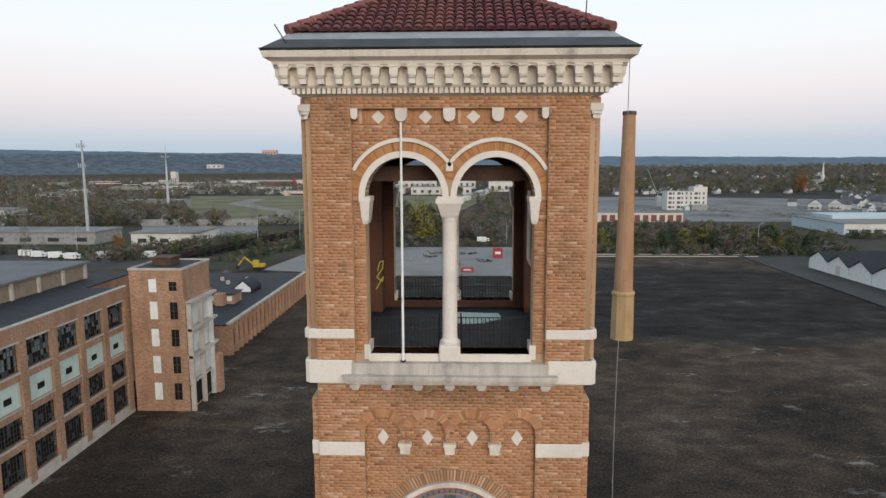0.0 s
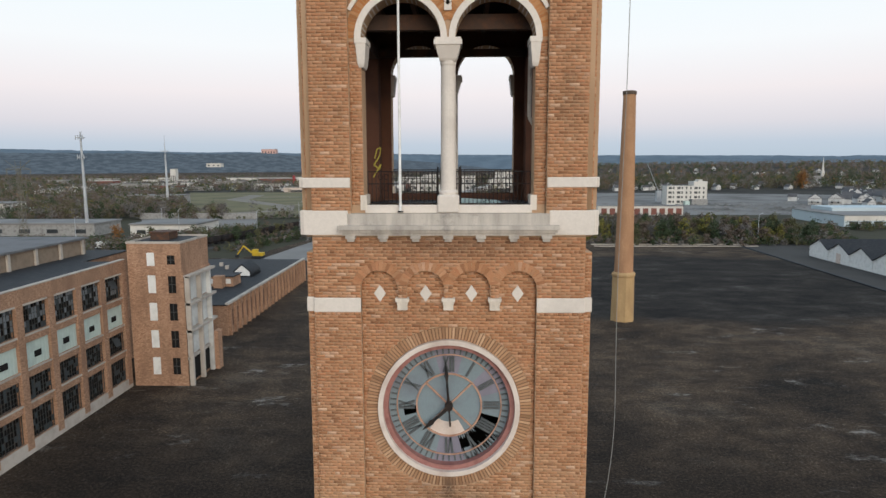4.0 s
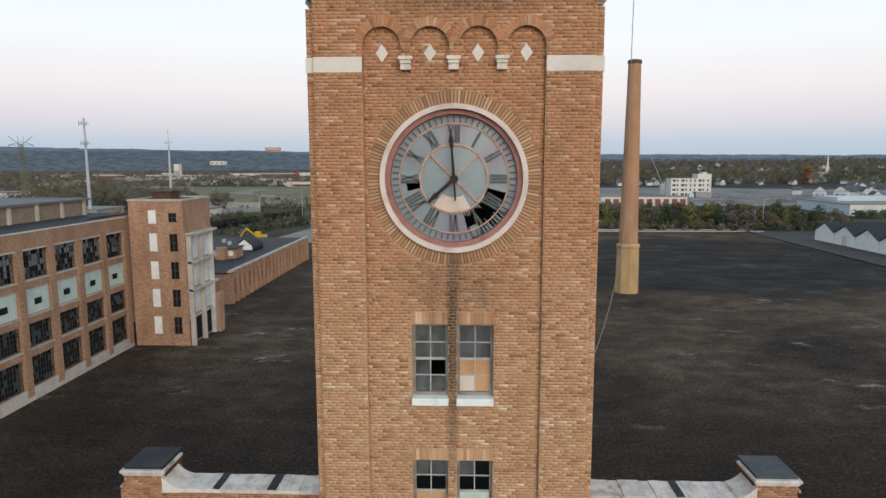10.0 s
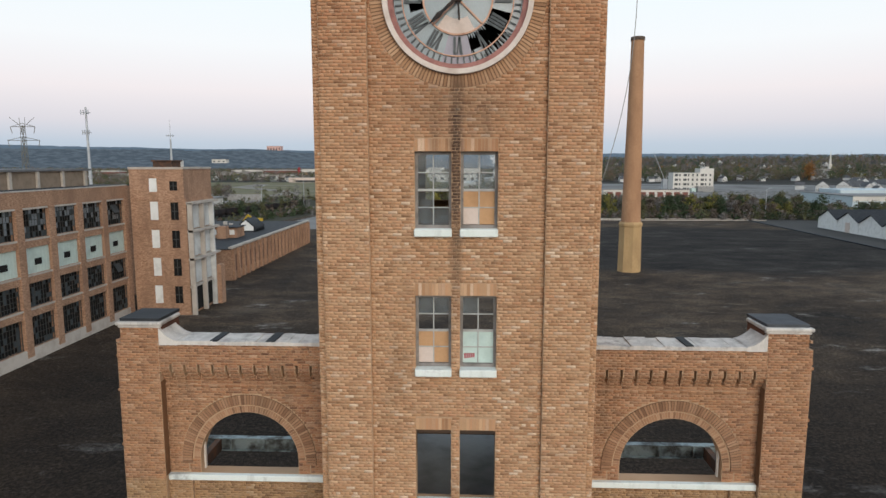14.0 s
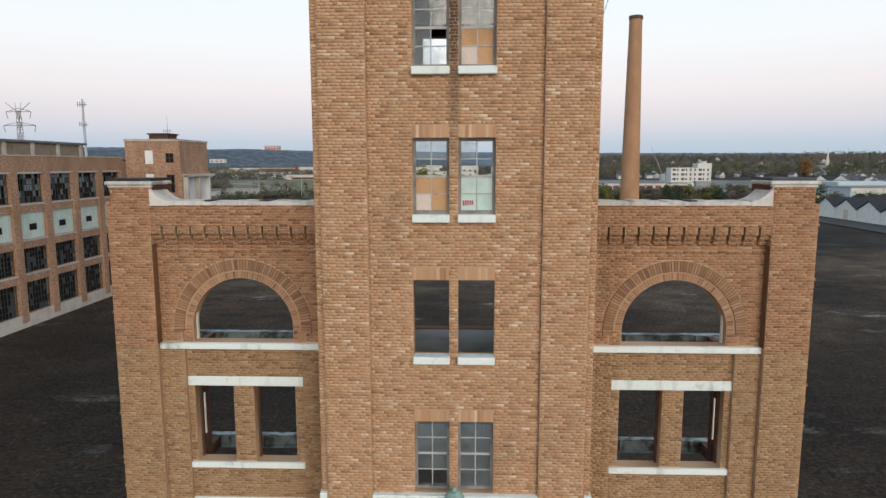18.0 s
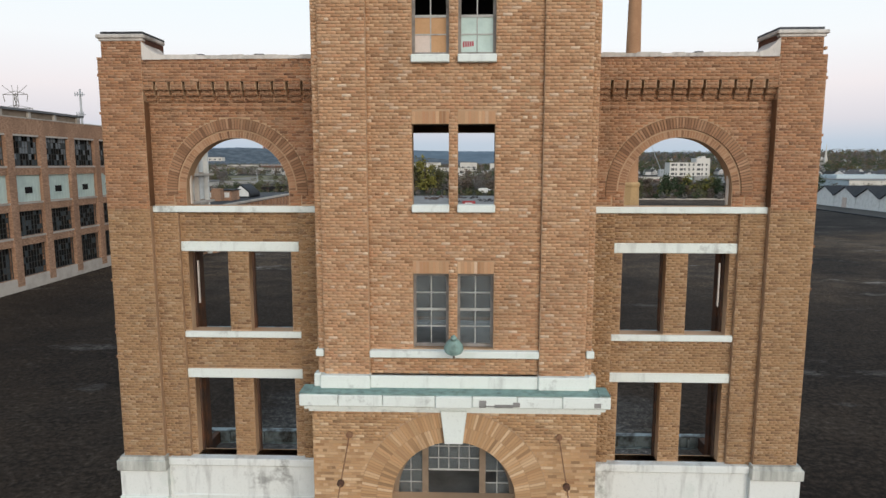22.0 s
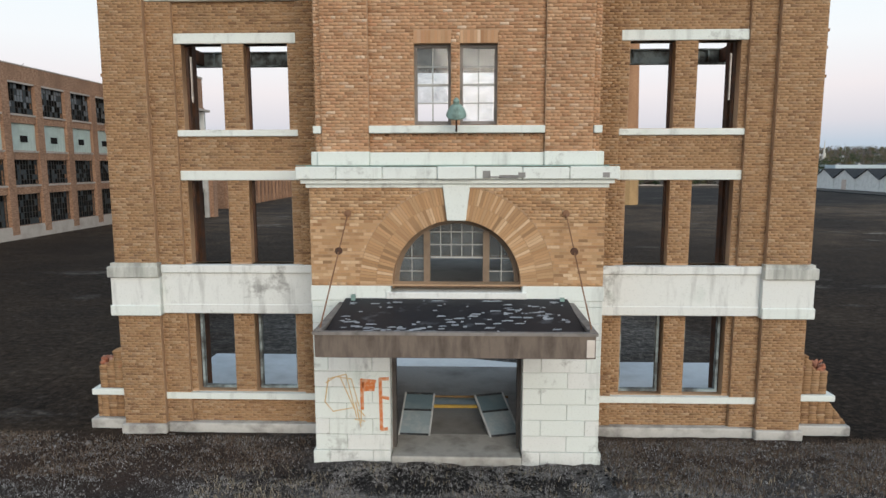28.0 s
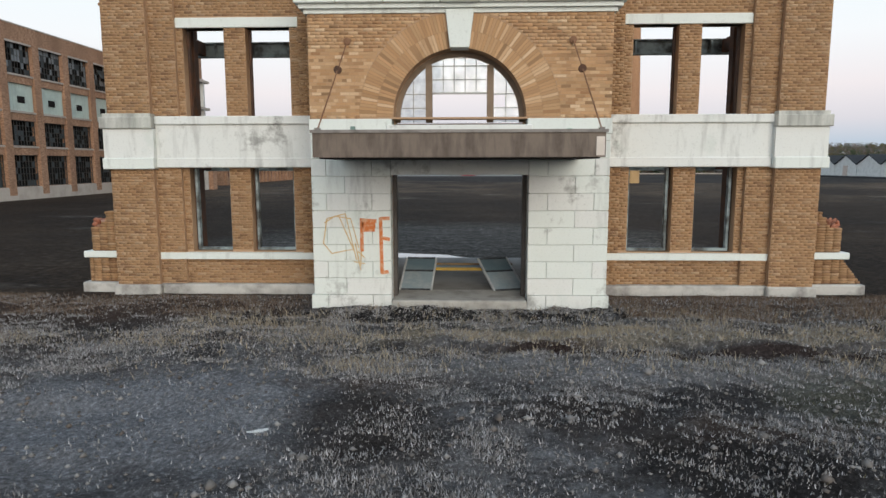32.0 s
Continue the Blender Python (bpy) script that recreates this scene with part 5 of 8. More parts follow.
part("top_rail", boxes((-1.52, 1.52, 0.405, 0.46, -0.03, 0.05)), rough_paint("rusty_rail", (0.26, 0.17, 0.08), (0.12, 0.09, 0.06), 3, 20, 0.6), bar)
part("foot", boxes((-1.4, -1.3, -0.1, 0.3, -0.40, -0.031)), dark_frame, bar)
part("foot", boxes((1.3, 1.4, -0.1, 0.3, -0.40, -0.031)), dark_frame, bar)

# ---- the two wings, each a free-standing front wall ----
WF = 1.72


def wing(s):
    name = "ruined_wing"
    w = thing(name, "roofless brick facade wing with a tall arch and empty window openings", "facade", (s * 6.4, WF, 0), "facade wings")

    def wp(nm, bm, mat, label="", parent=None):
        o = part(nm, bm, mat, None, label)
        if parent is None:
            return under(o, w)
        o.parent = parent
        return o

    def X(a, b):
        return tuple(sorted((s * a, s * b)))

    def B(a, b, y0, y1, z0, z1):
        return (*X(a, b), y0, y1, z0, z1)

    ax, ar, az = s * 5.93, 1.41, 12.47
    cols = ((4.52, 5.70), (6.28, 7.38))
    levels = ((8.55, 10.80), (4.88, 7.19), (1.22, 3.52))
    holes = [arch(ax, ar, 12.06, az, 28)] + [rect(*X(a, b), z0, z1) for z0, z1 in levels for a, b in cols]
    wall = wp("wing_wall", slab(rect(*X(3.46, 9.30), 0.0, 15.32), holes, WF, 2.12), mortar, "golden brown brick wall")
    hb = [("u", ax, az, 1.93), ("r", ax - 1.76, ax + 1.76, 12.05, az)] + [("r", *X(a, b), z0, z1) for z0, z1 in levels for a, b in cols]
    hb += [("r", *X(3.4, 8.3), 11.88, 12.06), ("r", *X(3.4, 9.4), 3.5, 4.88), ("r", *X(4.28, 7.56), 10.8, 11.08), ("r", *X(4.28, 7.56), 7.19, 7.46),
           ("r", *X(4.28, 7.56), 8.36, 8.55), ("r", *X(3.4, 8.3), 1.0, 1.22)]
    brickwork("brickwork", cells(*X(3.5, 8.25), 0.32, 11.95, hb, course=0.073, rng=rng), WF, brick_low, wall, 21 + s)
    brickwork("brickwork", cells(*X(3.5, 8.25), 11.95, 15.30, hb, course=0.073, rng=rng), WF, brick_wing, wall, 25 + s)
    # two orders of arch bricks: a proud outer ring on edge, a flush inner one behind a groove
    ring_of("brick", ax, az, WF - 0.045, 1.64, 1.92, -4, 184, 74, 0.08, brick_ring, wall, 0.024)
    ring_of("brick", ax, az, WF - 0.004, 1.42, 1.595, 0, 180, 64, 0.1, brick_ring, wall, 0.014)
    wp("ring_bed", hoop(ax, az, WF - 0.001, WF + 0.03, 1.415, 1.615, 0, 180, 40), mortar)
    wp("ring_bed", hoop(ax, az, WF - 0.022, WF + 0.03, 1.645, 1.93, -3, 183, 40), mortar_deep)
    wp("arch_jamb", boxes((ax - 1.735, ax - 1.42, WF + 0.001, WF + 0.1, 12.06, az), (ax + 1.42, ax + 1.735, WF + 0.001, WF + 0.1, 12.06, az)), mortar)
    brickwork("brickwork", cells(ax - 1.735, ax - 1.42, 12.06, az, rng=rng) + cells(ax + 1.42, ax + 1.735, 12.06, az, rng=rng), WF, brick_wing, wall, 27 + s)
    # raised strips beside the windows
    strips = wp("wall_strip", boxes(B(7.56, 8.25, WF - 0.12, WF - 0.002, 0.34, 11.86), B(3.56, 4.27, WF - 0.10, WF - 0.002, 0.34, 11.86)), mortar)
    sr = []
    for a, b in ((7.56, 8.25), (3.56, 4.27)):
        for z0, z1 in ((0.36, 1.0), (1.22, 3.5), (4.88, 11.86)):
            sr += cells(*X(a, b), z0, z1, course=0.073, rng=rng)
    brickwork("brickwork", sr, WF - 0.12, brick_low, strips, 31 + s)
    # corner pier, parapet and corbel table
    pier = wp("corner_pier", boxes(B(8.25, 9.42, 1.45, 2.45, 0.30, 15.94)), mortar, "brick corner pier")
    pr = cells(*X(8.25, 9.42), 0.34, 3.5, course=0.073, rng=rng) + cells(*X(8.25, 9.42), 4.9, 11.98, course=0.073, rng=rng)
    pt = cells(*X(8.25, 9.42), 11.98, 15.94, course=0.073, rng=rng) + cells(*X(8.20, 9.30), 15.95, 16.44, course=0.073, rng=rng)
    brickwork("brickwork", pr, 1.45, brick_low, pier, 41 + s)
    brickwork("brickwork", pt, 1.45, brick_wing, pier, 45 + s)
    wp("pier_top", boxes(B(8.20, 9.30, 1.46, 2.6, 15.945, 16.44)), mortar)
    # ragged toothing on the outer edge
    for i in range(70):
        z = 6 + i * 0.146 + rng.uniform(-0.03, 0.03)
        if rng.random() < (0.25 if z < 13.5 else 0.7):
            wp("brick", boxes((*X(9.421, 9.421 + rng.uniform(0.03, 0.13)), 1.6, 1.9, z, z + 0.07)), brick_wing_one)
    parapet = wp("parapet", boxes(B(3.46, 8.25, WF - 0.26, 2.12, 15.33, 15.92)), mortar, "brick parapet")
    brickwork("brickwork", cells(*X(3.46, 8.25), 15.33, 15.92, course=0.073, rng=rng), WF - 0.26, brick_wing, parapet, 51 + s)
    for i in range(12):
        cx = s * (8.15 - i * 0.392)
        cb = wp("corbel", boxes((cx - 0.16, cx + 0.16, WF - 0.25, WF - 0.002, 15.12, 15.325), (cx - 0.15, cx + 0.15, WF - 0.16, WF - 0.002, 14.98, 15.118), (cx - 0.14, cx + 0.14, WF - 0.07, WF - 0.002, 14.84, 14.978)), mortar)
        for z0, z1, out in ((15.12, 15.325, 0.25), (14.98, 15.12, 0.16), (14.84, 14.98, 0.07)):
            brickwork("brickwork", cells(cx - 0.15, cx + 0.15, z0, z1, course=0.073, rng=rng), WF - out, brick_wing, cb, 70 + i)
    st = wp("string_course", boxes(B(3.5, 8.24, WF - 0.03, WF - 0.003, 14.62, 14.69)), mortar)
    brickwork("brickwork", cells(*X(3.5, 8.24), 14.62, 14.69, rng=rng), WF - 0.03, brick_wing, st, 85)
    # coping and caps
    n_ = 16
    for i in range(n_):
        a, b = 3.46 + i * 4.75 / n_, 3.46 + (i + 1) * 4.75 / n_
        dz = rng.uniform(-0.015, 0.02)
        wp("coping", boxes((*X(a, b - 0.004), WF - 0.29, 2.35, 15.90, 16.0 + dz)), coping_white, "torn white membrane coping")
    for a, b in ((5.0, 5.25), (6.6, 6.8)) if s < 0 else ((6.1, 6.3),):
        wp("coping_patch", boxes(B(a, b, WF - 0.27, 2.36, 15.98, 16.03)), slate)
    wp("cap", soft_box(*X(8.12, 9.40), 1.38, 2.6, 16.44, 16.54, 0.02), coping_white, "weathered pale stone cap")
    wp("cap", soft_box(*X(8.165, 9.345), 1.42, 2.58, 16.37, 16.439, 0.015), coping_white)
    wp("cap_cover", boxes(B(8.2, 9.32, 1.5, 2.75, 16.541, 16.62)), slate if s < 0 else skirt_grey, "torn roofing over the cap")
    # the coping sweeps up to the pier
    sweep = [(s * 8.215, 15.89), (s * 7.70, 15.89), (s * 7.70, 16.02)] + [(s * (7.70 + 0.515 * q / 8), 16.02 + 0.34 * (q / 8) ** 1.8) for q in range(1, 9)]
    wp("coping_sweep", slab(sweep, [], WF - 0.30, 2.36), coping_white, "pale coping sweeping up to the corner pier")
    # dark strips put the shade on the pier's inner flank into colour
    wp("pier_flank", boxes(B(8.16, 8.198, 1.55, 2.58, 16.0, 16.43)), dark_red_brick)
    wp("pier_flank", boxes(B(8.236, 8.249, 1.46, WF - 0.002, 12.06, 14.83)), mortar_dark)
    # white stone trim
    wp("string_course", soft_box(*X(3.55, 8.25), WF - 0.14, 2.0, 11.88, 12.05, 0.015), white_paint, "white stone string course")
    for z0, z1 in ((10.80, 11.07), (7.19, 7.45)):
        wp("lintel", soft_box(*X(4.28, 7.56), WF - 0.05, 2.10, z0, z1, 0.015), white_paint, "white stone lintel")
    wp("window_sill", soft_box(*X(4.28, 7.56), WF - 0.09, 2.10, 8.37, 8.54, 0.015), white_paint, "white stone sill")
    wp("stone_band", boxes(B(3.54, 8.16, WF - 0.20, 2.10, 3.78, 4.66)), white_grey, "stained white stone band")
    wp("band_cap", soft_box(*X(3.54, 8.16), WF - 0.27, 2.10, 4.661, 4.88, 0.02), white_grey)
    wp("band_foot", soft_box(*X(3.54, 8.16), WF - 0.24, 2.10, 3.52, 3.779, 0.02), white_grey)
    wp("pier_band", boxes(B(8.161, 9.52, 1.36, 2.5, 3.78, 4.55)), white_grey)
    wp("band_cap", soft_box(*X(8.161, 9.58), 1.28, 2.5, 4.551, 4.86, 0.02), grimy_white)
    wp("band_foot", soft_box(*X(8.161, 9.56), 1.31, 2.5, 3.48, 3.779, 0.02), white_paint)
    wp("pier_band_top", boxes(B(8.2, 9.5, 1.34, 2.5, 4.861, 4.95)), grimy_white)
    wp("base_course", boxes(B(3.56, 8.245, WF - 0.16, 2.1, 1.02, 1.20)), white_paint)
    wp("plinth", soft_box(*X(3.56, 8.2), WF - 0.24, 2.2, 0.0, 0.33, 0.03), plinth_white)
    wp("plinth", soft_box(*X(8.201, 9.5), 1.34, 2.5, 0.0, 0.33, 0.03), plinth_white)
    # torn steel window linings
    for z0, z1 in levels:
        for a, b in cols:
            wp("window_lining", boxes(B(b - 0.06, b - 0.005, 1.98, 2.10, z0 + 0.02, z1 - 0.02)), rust_steel)
            if z0 < 2:
                wp("window_frame", boxes(B(a + 0.005, a + 0.07, 1.90, 2.05, z0 + 0.02, z1 - 0.02), B(b - 0.13, b - 0.065, 1.90, 2.05, z0 + 0.02, z1 - 0.02), B(a + 0.071, b - 0.131, 1.90, 2.05, z0 + 0.02, z0 + 0.09)), pale_steel, "flaking blue-grey steel window frame")
    if True:
        wp("torn_flashing", boxes(B(7.20, 7.225, 1.9, 1.97, 9.3, 10.5)), stone_pale)
        wp("torn_flashing", boxes(B(7.28, 7.32, 1.9, 2.0, 12.1, 12.9)), stone_pale)
    # broken stub of the old side wall
    sv = []
    for i in range(27):
        z0 = 0.34 + i * 0.073
        xo = 10.45 if i < 9 else 10.35 - 0.02 * rng.random()
        if i > 20:
            xo = 10.15 - 0.05 * (i - 20) * (1 if s > 0 else 0.7) - rng.uniform(0, 0.12)
        if i < 8 and s > 0:
            xo += 0.1 * (8 - i) * 0.6
        if 9 <= i <= 11:
            continue
        sv += cells(*X(9.42, xo), z0, z0 + 0.073, rng=rng)
    stub = wp("wall_stub", boxes(B(9.43, 10.32, 1.9, 2.3, 0.3, 1.8)), mortar_dark, "broken stub of a brick side wall")
    brickwork("brickwork", sv, 1.88, brick_low, stub, 61 + s, deep=0.4)
    wp("base_course", soft_box(*X(9.43, 10.55), 1.78, 2.2, 1.02, 1.2, 0.02), white_paint)
    wp("plinth", soft_box(*X(9.51, 10.6 if s < 0 else 11.0), 1.72, 2.3, 0.0, 0.33, 0.03), plinth_white)
    rv, rf = [], []
    for i in range(90):
        c = Vector((s * rng.uniform(9.5, 10.3), rng.uniform(1.95, 2.3), 1.82 + rng.uniform(0, 0.22)))
        m_ = Matrix.Translation(c) @ Euler((rng.uniform(-1, 1), rng.uniform(-1, 1), rng.uniform(0, 3))).to_matrix().to_4x4()
        b0 = len(rv)
        for px, py, pz in ((-1, -1, -1), (1, -1, -1), (1, 1, -1), (-1, 1, -1), (-1, -1, 1), (1, -1, 1), (1, 1, 1), (-1, 1, 1)):
            rv.append(m_ @ Vector((px * 0.09, py * 0.045, pz * 0.03)))
        rf += [tuple(b0 + k for k in f) for f in ((3, 2, 1, 0), (4, 5, 6, 7), (0, 1, 5, 4), (1, 2, 6, 5), (2, 3, 7, 6), (3, 0, 4, 7))]
    o = wp("brick_rubble", raw_mesh("brick_rubble", rv, rf), rubble_red)
    o["kind"] = "stuff"
    # steel of the vanished floors behind the wall
    for z in (3.62, 7.33, 11.05):
        bm = boxes(B(3.46, 9.3, 5.70, 5.95, z + 0.20, z + 0.235), B(3.46, 9.3, 5.70, 5.95, z - 0.235, z - 0.20), B(3.46, 9.3, 5.81, 5.84, z - 0.199, z + 0.199))
        for a in (4.4, 5.6, 6.8, 8.0):
            box(bm, *X(a, a + 0.06), 5.70, 5.809, z - 0.19, z + 0.19)
        wp("floor_beam", bm, pale_steel, "flaking painted steel beam")
        wp("tie_beam", boxes(B(8.35, 8.55, 2.451, 5.699, z - 0.2, z + 0.2)), rust_steel)
    for yy in (2.75, 5.82):
        wp("steel_post", boxes(B(*((7.46, 7.76) if yy < 4 else (9.0, 9.3)), yy - 0.14, yy + 0.14, 0.25, 11.5 if yy < 4 else 11.3)), rust_steel if yy < 4 else pale_steel, "rusty steel column")
    return w


rubble_red = brick_material("red_rubble", [(0.30, 0.10, 0.07), (0.40, 0.16, 0.11), (0.24, 0.09, 0.07), (0.45, 0.30, 0.25)])
wing_left = wing(-1)
wing_right = wing(1)
bm = bmesh.new()
edge = [(-1.9, 7.1), (0.2, 7.05), (1.2, 7.4), (2.6, 7.3), (3.2, 8.0), (1.4, 8.5), (0.1, 8.9), (-0.6, 9.6), (-3.2, 10.2), (-3.6, 8.4)]
bm.faces.new([bm.verts.new((x, y, 0.02)) for x, y in edge])
# pale base colour stands in for sky mirrored in the water
tagged(part("puddle", bm, rough_paint("sky_tinted_puddle", (0.42, 0.46, 0.50), (0.30, 0.33, 0.36), 0.5, 6, 0.08)), "water puddle behind the doorway, mirrored sky painted in pale", "puddle", kind="structure")
slab_floor = tagged(part("floor", boxes((-9.3, -3.6, 2.2, 7.9, 0.05, 0.42), (3.6, 9.3, 2.2, 7.2, 0.05, 0.42)), floor_pale), "pale wet concrete floor slab of the vanished wings", "floor", kind="structure")

# ---- ground ----
m_ground, gn, gl, gb = material("bare_ground", 0.95)
gb.inputs["Specular IOR Level"].default_value = 0.08
# cleared ground: dark brown earth, black sweeps and pale scrapes
c1 = ramp(gn, gl, noise_at(gn, gl, 0.05, 10, None, 0.66), [(0.34, (0.024, 0.019, 0.015)), (0.44, (0.054, 0.039, 0.028)), (0.55, (0.086, 0.061, 0.042)), (0.68, (0.115, 0.090, 0.068))])
drag = ramp(gn, gl, noise_at(gn, gl, 0.22, 9, (0.8, 1.2, 1), 0.72), grey(0.40, 0.60))
c1 = mix_colour(gn, gl, drag, mix_colour(gn, gl, 0.62, c1, (0.014, 0.013, 0.013)), c1)
scr = ramp(gn, gl, noise_at(gn, gl, 0.085, 11, (0.7, 1.5, 1), 0.74), grey(0.588, 0.665))
c1 = mix_colour(gn, gl, scr, c1, (0.24, 0.22, 0.20))
fleck = ramp(gn, gl, noise_at(gn, gl, 1.6, 9, None, 0.8), grey(0.56, 0.68))
c1 = mix_colour(gn, gl, fleck, c1, mix_colour(gn, gl, 0.5, c1, (0.13, 0.11, 0.095)))
# long thin drag marks of the clearing machines
for turn_, lo_, tone_ in ((28, 0.60, (0.20, 0.175, 0.15)), (-16, 0.62, (0.16, 0.145, 0.13)), (64, 0.615, (0.012, 0.011, 0.011))):
    mark = ramp(gn, gl, noise_at(gn, gl, 0.5, 9, (0.16, 1.7, 1), 0.78, turn_), grey(lo_, lo_ + 0.09))
    c1 = mix_colour(gn, gl, mark, c1, mix_colour(gn, gl, 0.6, c1, tone_))
# beyond the chimney: wet black ground with long pale scrapes
wet = zone(gn, gl, (58, 152, 0), (90, 46, 0), 0.25, 0.05, 0.9, 1.05)
w1 = ramp(gn, gl, noise_at(gn, gl, 0.10, 11, (0.8, 1.3, 1), 0.76), [(0.40, (0.014, 0.013, 0.013)), (0.55, (0.032, 0.028, 0.025)), (0.64, (0.060, 0.055, 0.050)), (0.70, (0.20, 0.19, 0.18))])
c1 = mix_colour(gn, gl, wet, c1, w1)
# cleared earth around the tower is toned darker than the rest
near_dark = zone(gn, gl, (0, 24, 0), (70, 40, 0), 0.6, 0.09, 0.6, 1.1)
c1 = mix_colour(gn, gl, near_dark, c1, mix_colour(gn, gl, 0.68, c1, (0.020, 0.015, 0.012)))
# grey gravel behind the facade, churned by tracks
grav = zone(gn, gl, (0, 14, 0), (11, 10, 0), 0.5, 0.3, 0.7, 1.15)
v1 = ramp(gn, gl, noise_at(gn, gl, 7.0, 9, (0.8, 1.1, 1), 0.8), [(0.36, (0.026, 0.024, 0.022)), (0.50, (0.095, 0.088, 0.080)), (0.66, (0.23, 0.215, 0.20))])
v2 = ramp(gn, gl, noise_at(gn, gl, 1.1, 7, (0.5, 1.6, 1), 0.7), grey(0.42, 0.60))
v1 = mix_colour(gn, gl, v2, mix_colour(gn, gl, 0.6, v1, (0.03, 0.027, 0.025)), v1)
c1 = mix_colour(gn, gl, grav, c1, v1)
# front yard: black soil under grey gravel and grit
d1 = ramp(gn, gl, noise_at(gn, gl, 0.34, 9, (1, 1.4, 1), 0.66), [(0.36, (0.036, 0.033, 0.034)), (0.46, (0.10, 0.098, 0.099)), (0.56, (0.17, 0.170, 0.175)), (0.68, (0.22, 0.228, 0.243))])
d2 = ramp(gn, gl, noise_at(gn, gl, 1.6, 10, (1, 1.4, 1), 0.76), grey(0.44, 0.57))
d1 = mix_colour(gn, gl, d2, mix_colour(gn, gl, 0.62, d1, (0.024, 0.021, 0.021)), d1)
brown = ramp(gn, gl, noise_at(gn, gl, 0.5, 5, (0.5, 2, 1)), grey(0.50, 0.66))
d1 = mix_colour(gn, gl, brown, d1, mix_colour(gn, gl, 0.5, d1, (0.085, 0.058, 0.042)))
grit = noise_at(gn, gl, 14.0, 10, None, 0.85)
d1 = mix_colour(gn, gl, ramp(gn, gl, grit, grey(0.54, 0.64)), d1, mix_colour(gn, gl, 0.85, d1, (0.46, 0.46, 0.475)))
d1 = mix_colour(gn, gl, ramp(gn, gl, grit, [(0.36, (1, 1, 1)), (0.47, (0, 0, 0))]), d1, (0.012, 0.011, 0.011))
# the yard gives way to cleared ground with distance from the front wall
g_pos = gn.new("ShaderNodeNewGeometry")
g_len = gn.new("ShaderNodeVectorMath")
g_len.operation = "DISTANCE"
g_len.inputs[1].default_value = (0, -9, 0)
gl.new(g_pos.outputs["Position"], g_len.inputs[0])
g_add = gn.new("ShaderNodeMath")
g_add.operation = "MULTIPLY_ADD"
gl.new(noise_at(gn, gl, 0.25, 5), g_add.inputs[0])
g_add.inputs[1].default_value = 8.0
gl.new(g_len.outputs["Value"], g_add.inputs[2])
g_map = gn.new("ShaderNodeMapRange")
g_map.inputs["From Min"].default_value = 11.0
g_map.inputs["From Max"].default_value = 18.0
gl.new(g_add.outputs[0], g_map.inputs["Value"])
clod = noise_at(gn, gl, 3.2, 11, None, 0.85)
clods = gn.new("ShaderNodeMix")
clods.data_type, clods.blend_type = "RGBA", "MULTIPLY"
clods.inputs[0].default_value = 1.0
gl.new(c1, clods.inputs[6])
gl.new(ramp(gn, gl, clod, [(0.34, (0.22, 0.22, 0.22)), (0.50, (0.95, 0.95, 0.95)), (0.66, (2.6, 2.5, 2.4))]), clods.inputs[7])
c1 = clods.outputs[2]
final = mix_colour(gn, gl, g_map.outputs[0], d1, c1)
fine = ramp(gn, gl, grit, [(0.36, (0.18, 0.18, 0.18)), (0.50, (0.85, 0.85, 0.85)), (0.62, (2.0, 2.0, 2.0))])
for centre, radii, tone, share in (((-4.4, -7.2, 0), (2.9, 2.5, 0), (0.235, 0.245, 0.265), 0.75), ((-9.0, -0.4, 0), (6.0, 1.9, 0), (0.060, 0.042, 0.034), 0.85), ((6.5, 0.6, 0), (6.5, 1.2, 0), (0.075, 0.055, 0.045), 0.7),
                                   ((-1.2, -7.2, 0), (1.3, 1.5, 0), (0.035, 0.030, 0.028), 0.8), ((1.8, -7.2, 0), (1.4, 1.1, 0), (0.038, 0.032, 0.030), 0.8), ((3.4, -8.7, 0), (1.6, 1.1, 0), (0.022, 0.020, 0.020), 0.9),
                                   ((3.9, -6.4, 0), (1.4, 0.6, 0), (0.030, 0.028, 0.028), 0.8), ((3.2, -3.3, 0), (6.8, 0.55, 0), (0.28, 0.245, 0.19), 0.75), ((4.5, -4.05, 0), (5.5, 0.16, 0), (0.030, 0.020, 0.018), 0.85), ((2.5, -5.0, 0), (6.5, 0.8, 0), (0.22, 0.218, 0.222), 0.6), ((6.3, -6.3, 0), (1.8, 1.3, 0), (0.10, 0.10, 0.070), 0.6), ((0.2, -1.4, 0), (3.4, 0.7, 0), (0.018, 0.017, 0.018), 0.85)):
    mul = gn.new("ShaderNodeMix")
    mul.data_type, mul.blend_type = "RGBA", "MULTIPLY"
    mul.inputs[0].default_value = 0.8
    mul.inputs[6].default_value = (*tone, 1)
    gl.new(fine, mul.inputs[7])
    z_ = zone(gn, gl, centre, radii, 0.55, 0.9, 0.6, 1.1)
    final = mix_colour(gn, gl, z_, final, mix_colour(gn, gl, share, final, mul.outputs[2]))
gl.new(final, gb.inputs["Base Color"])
bump(gn, gl, gb, grit, 1.0, 0.06)
bm = bmesh.new()
R = 4200
bm.faces.new([bm.verts.new(p) for p in ((-R, -R, 0), (R, -R, 0), (R, R, 0), (-R, R, 0))])
ground = tagged(part("ground", bm, m_ground), "dark bare gravel ground with pale scrapes where a factory was cleared", "ground", kind="structure")

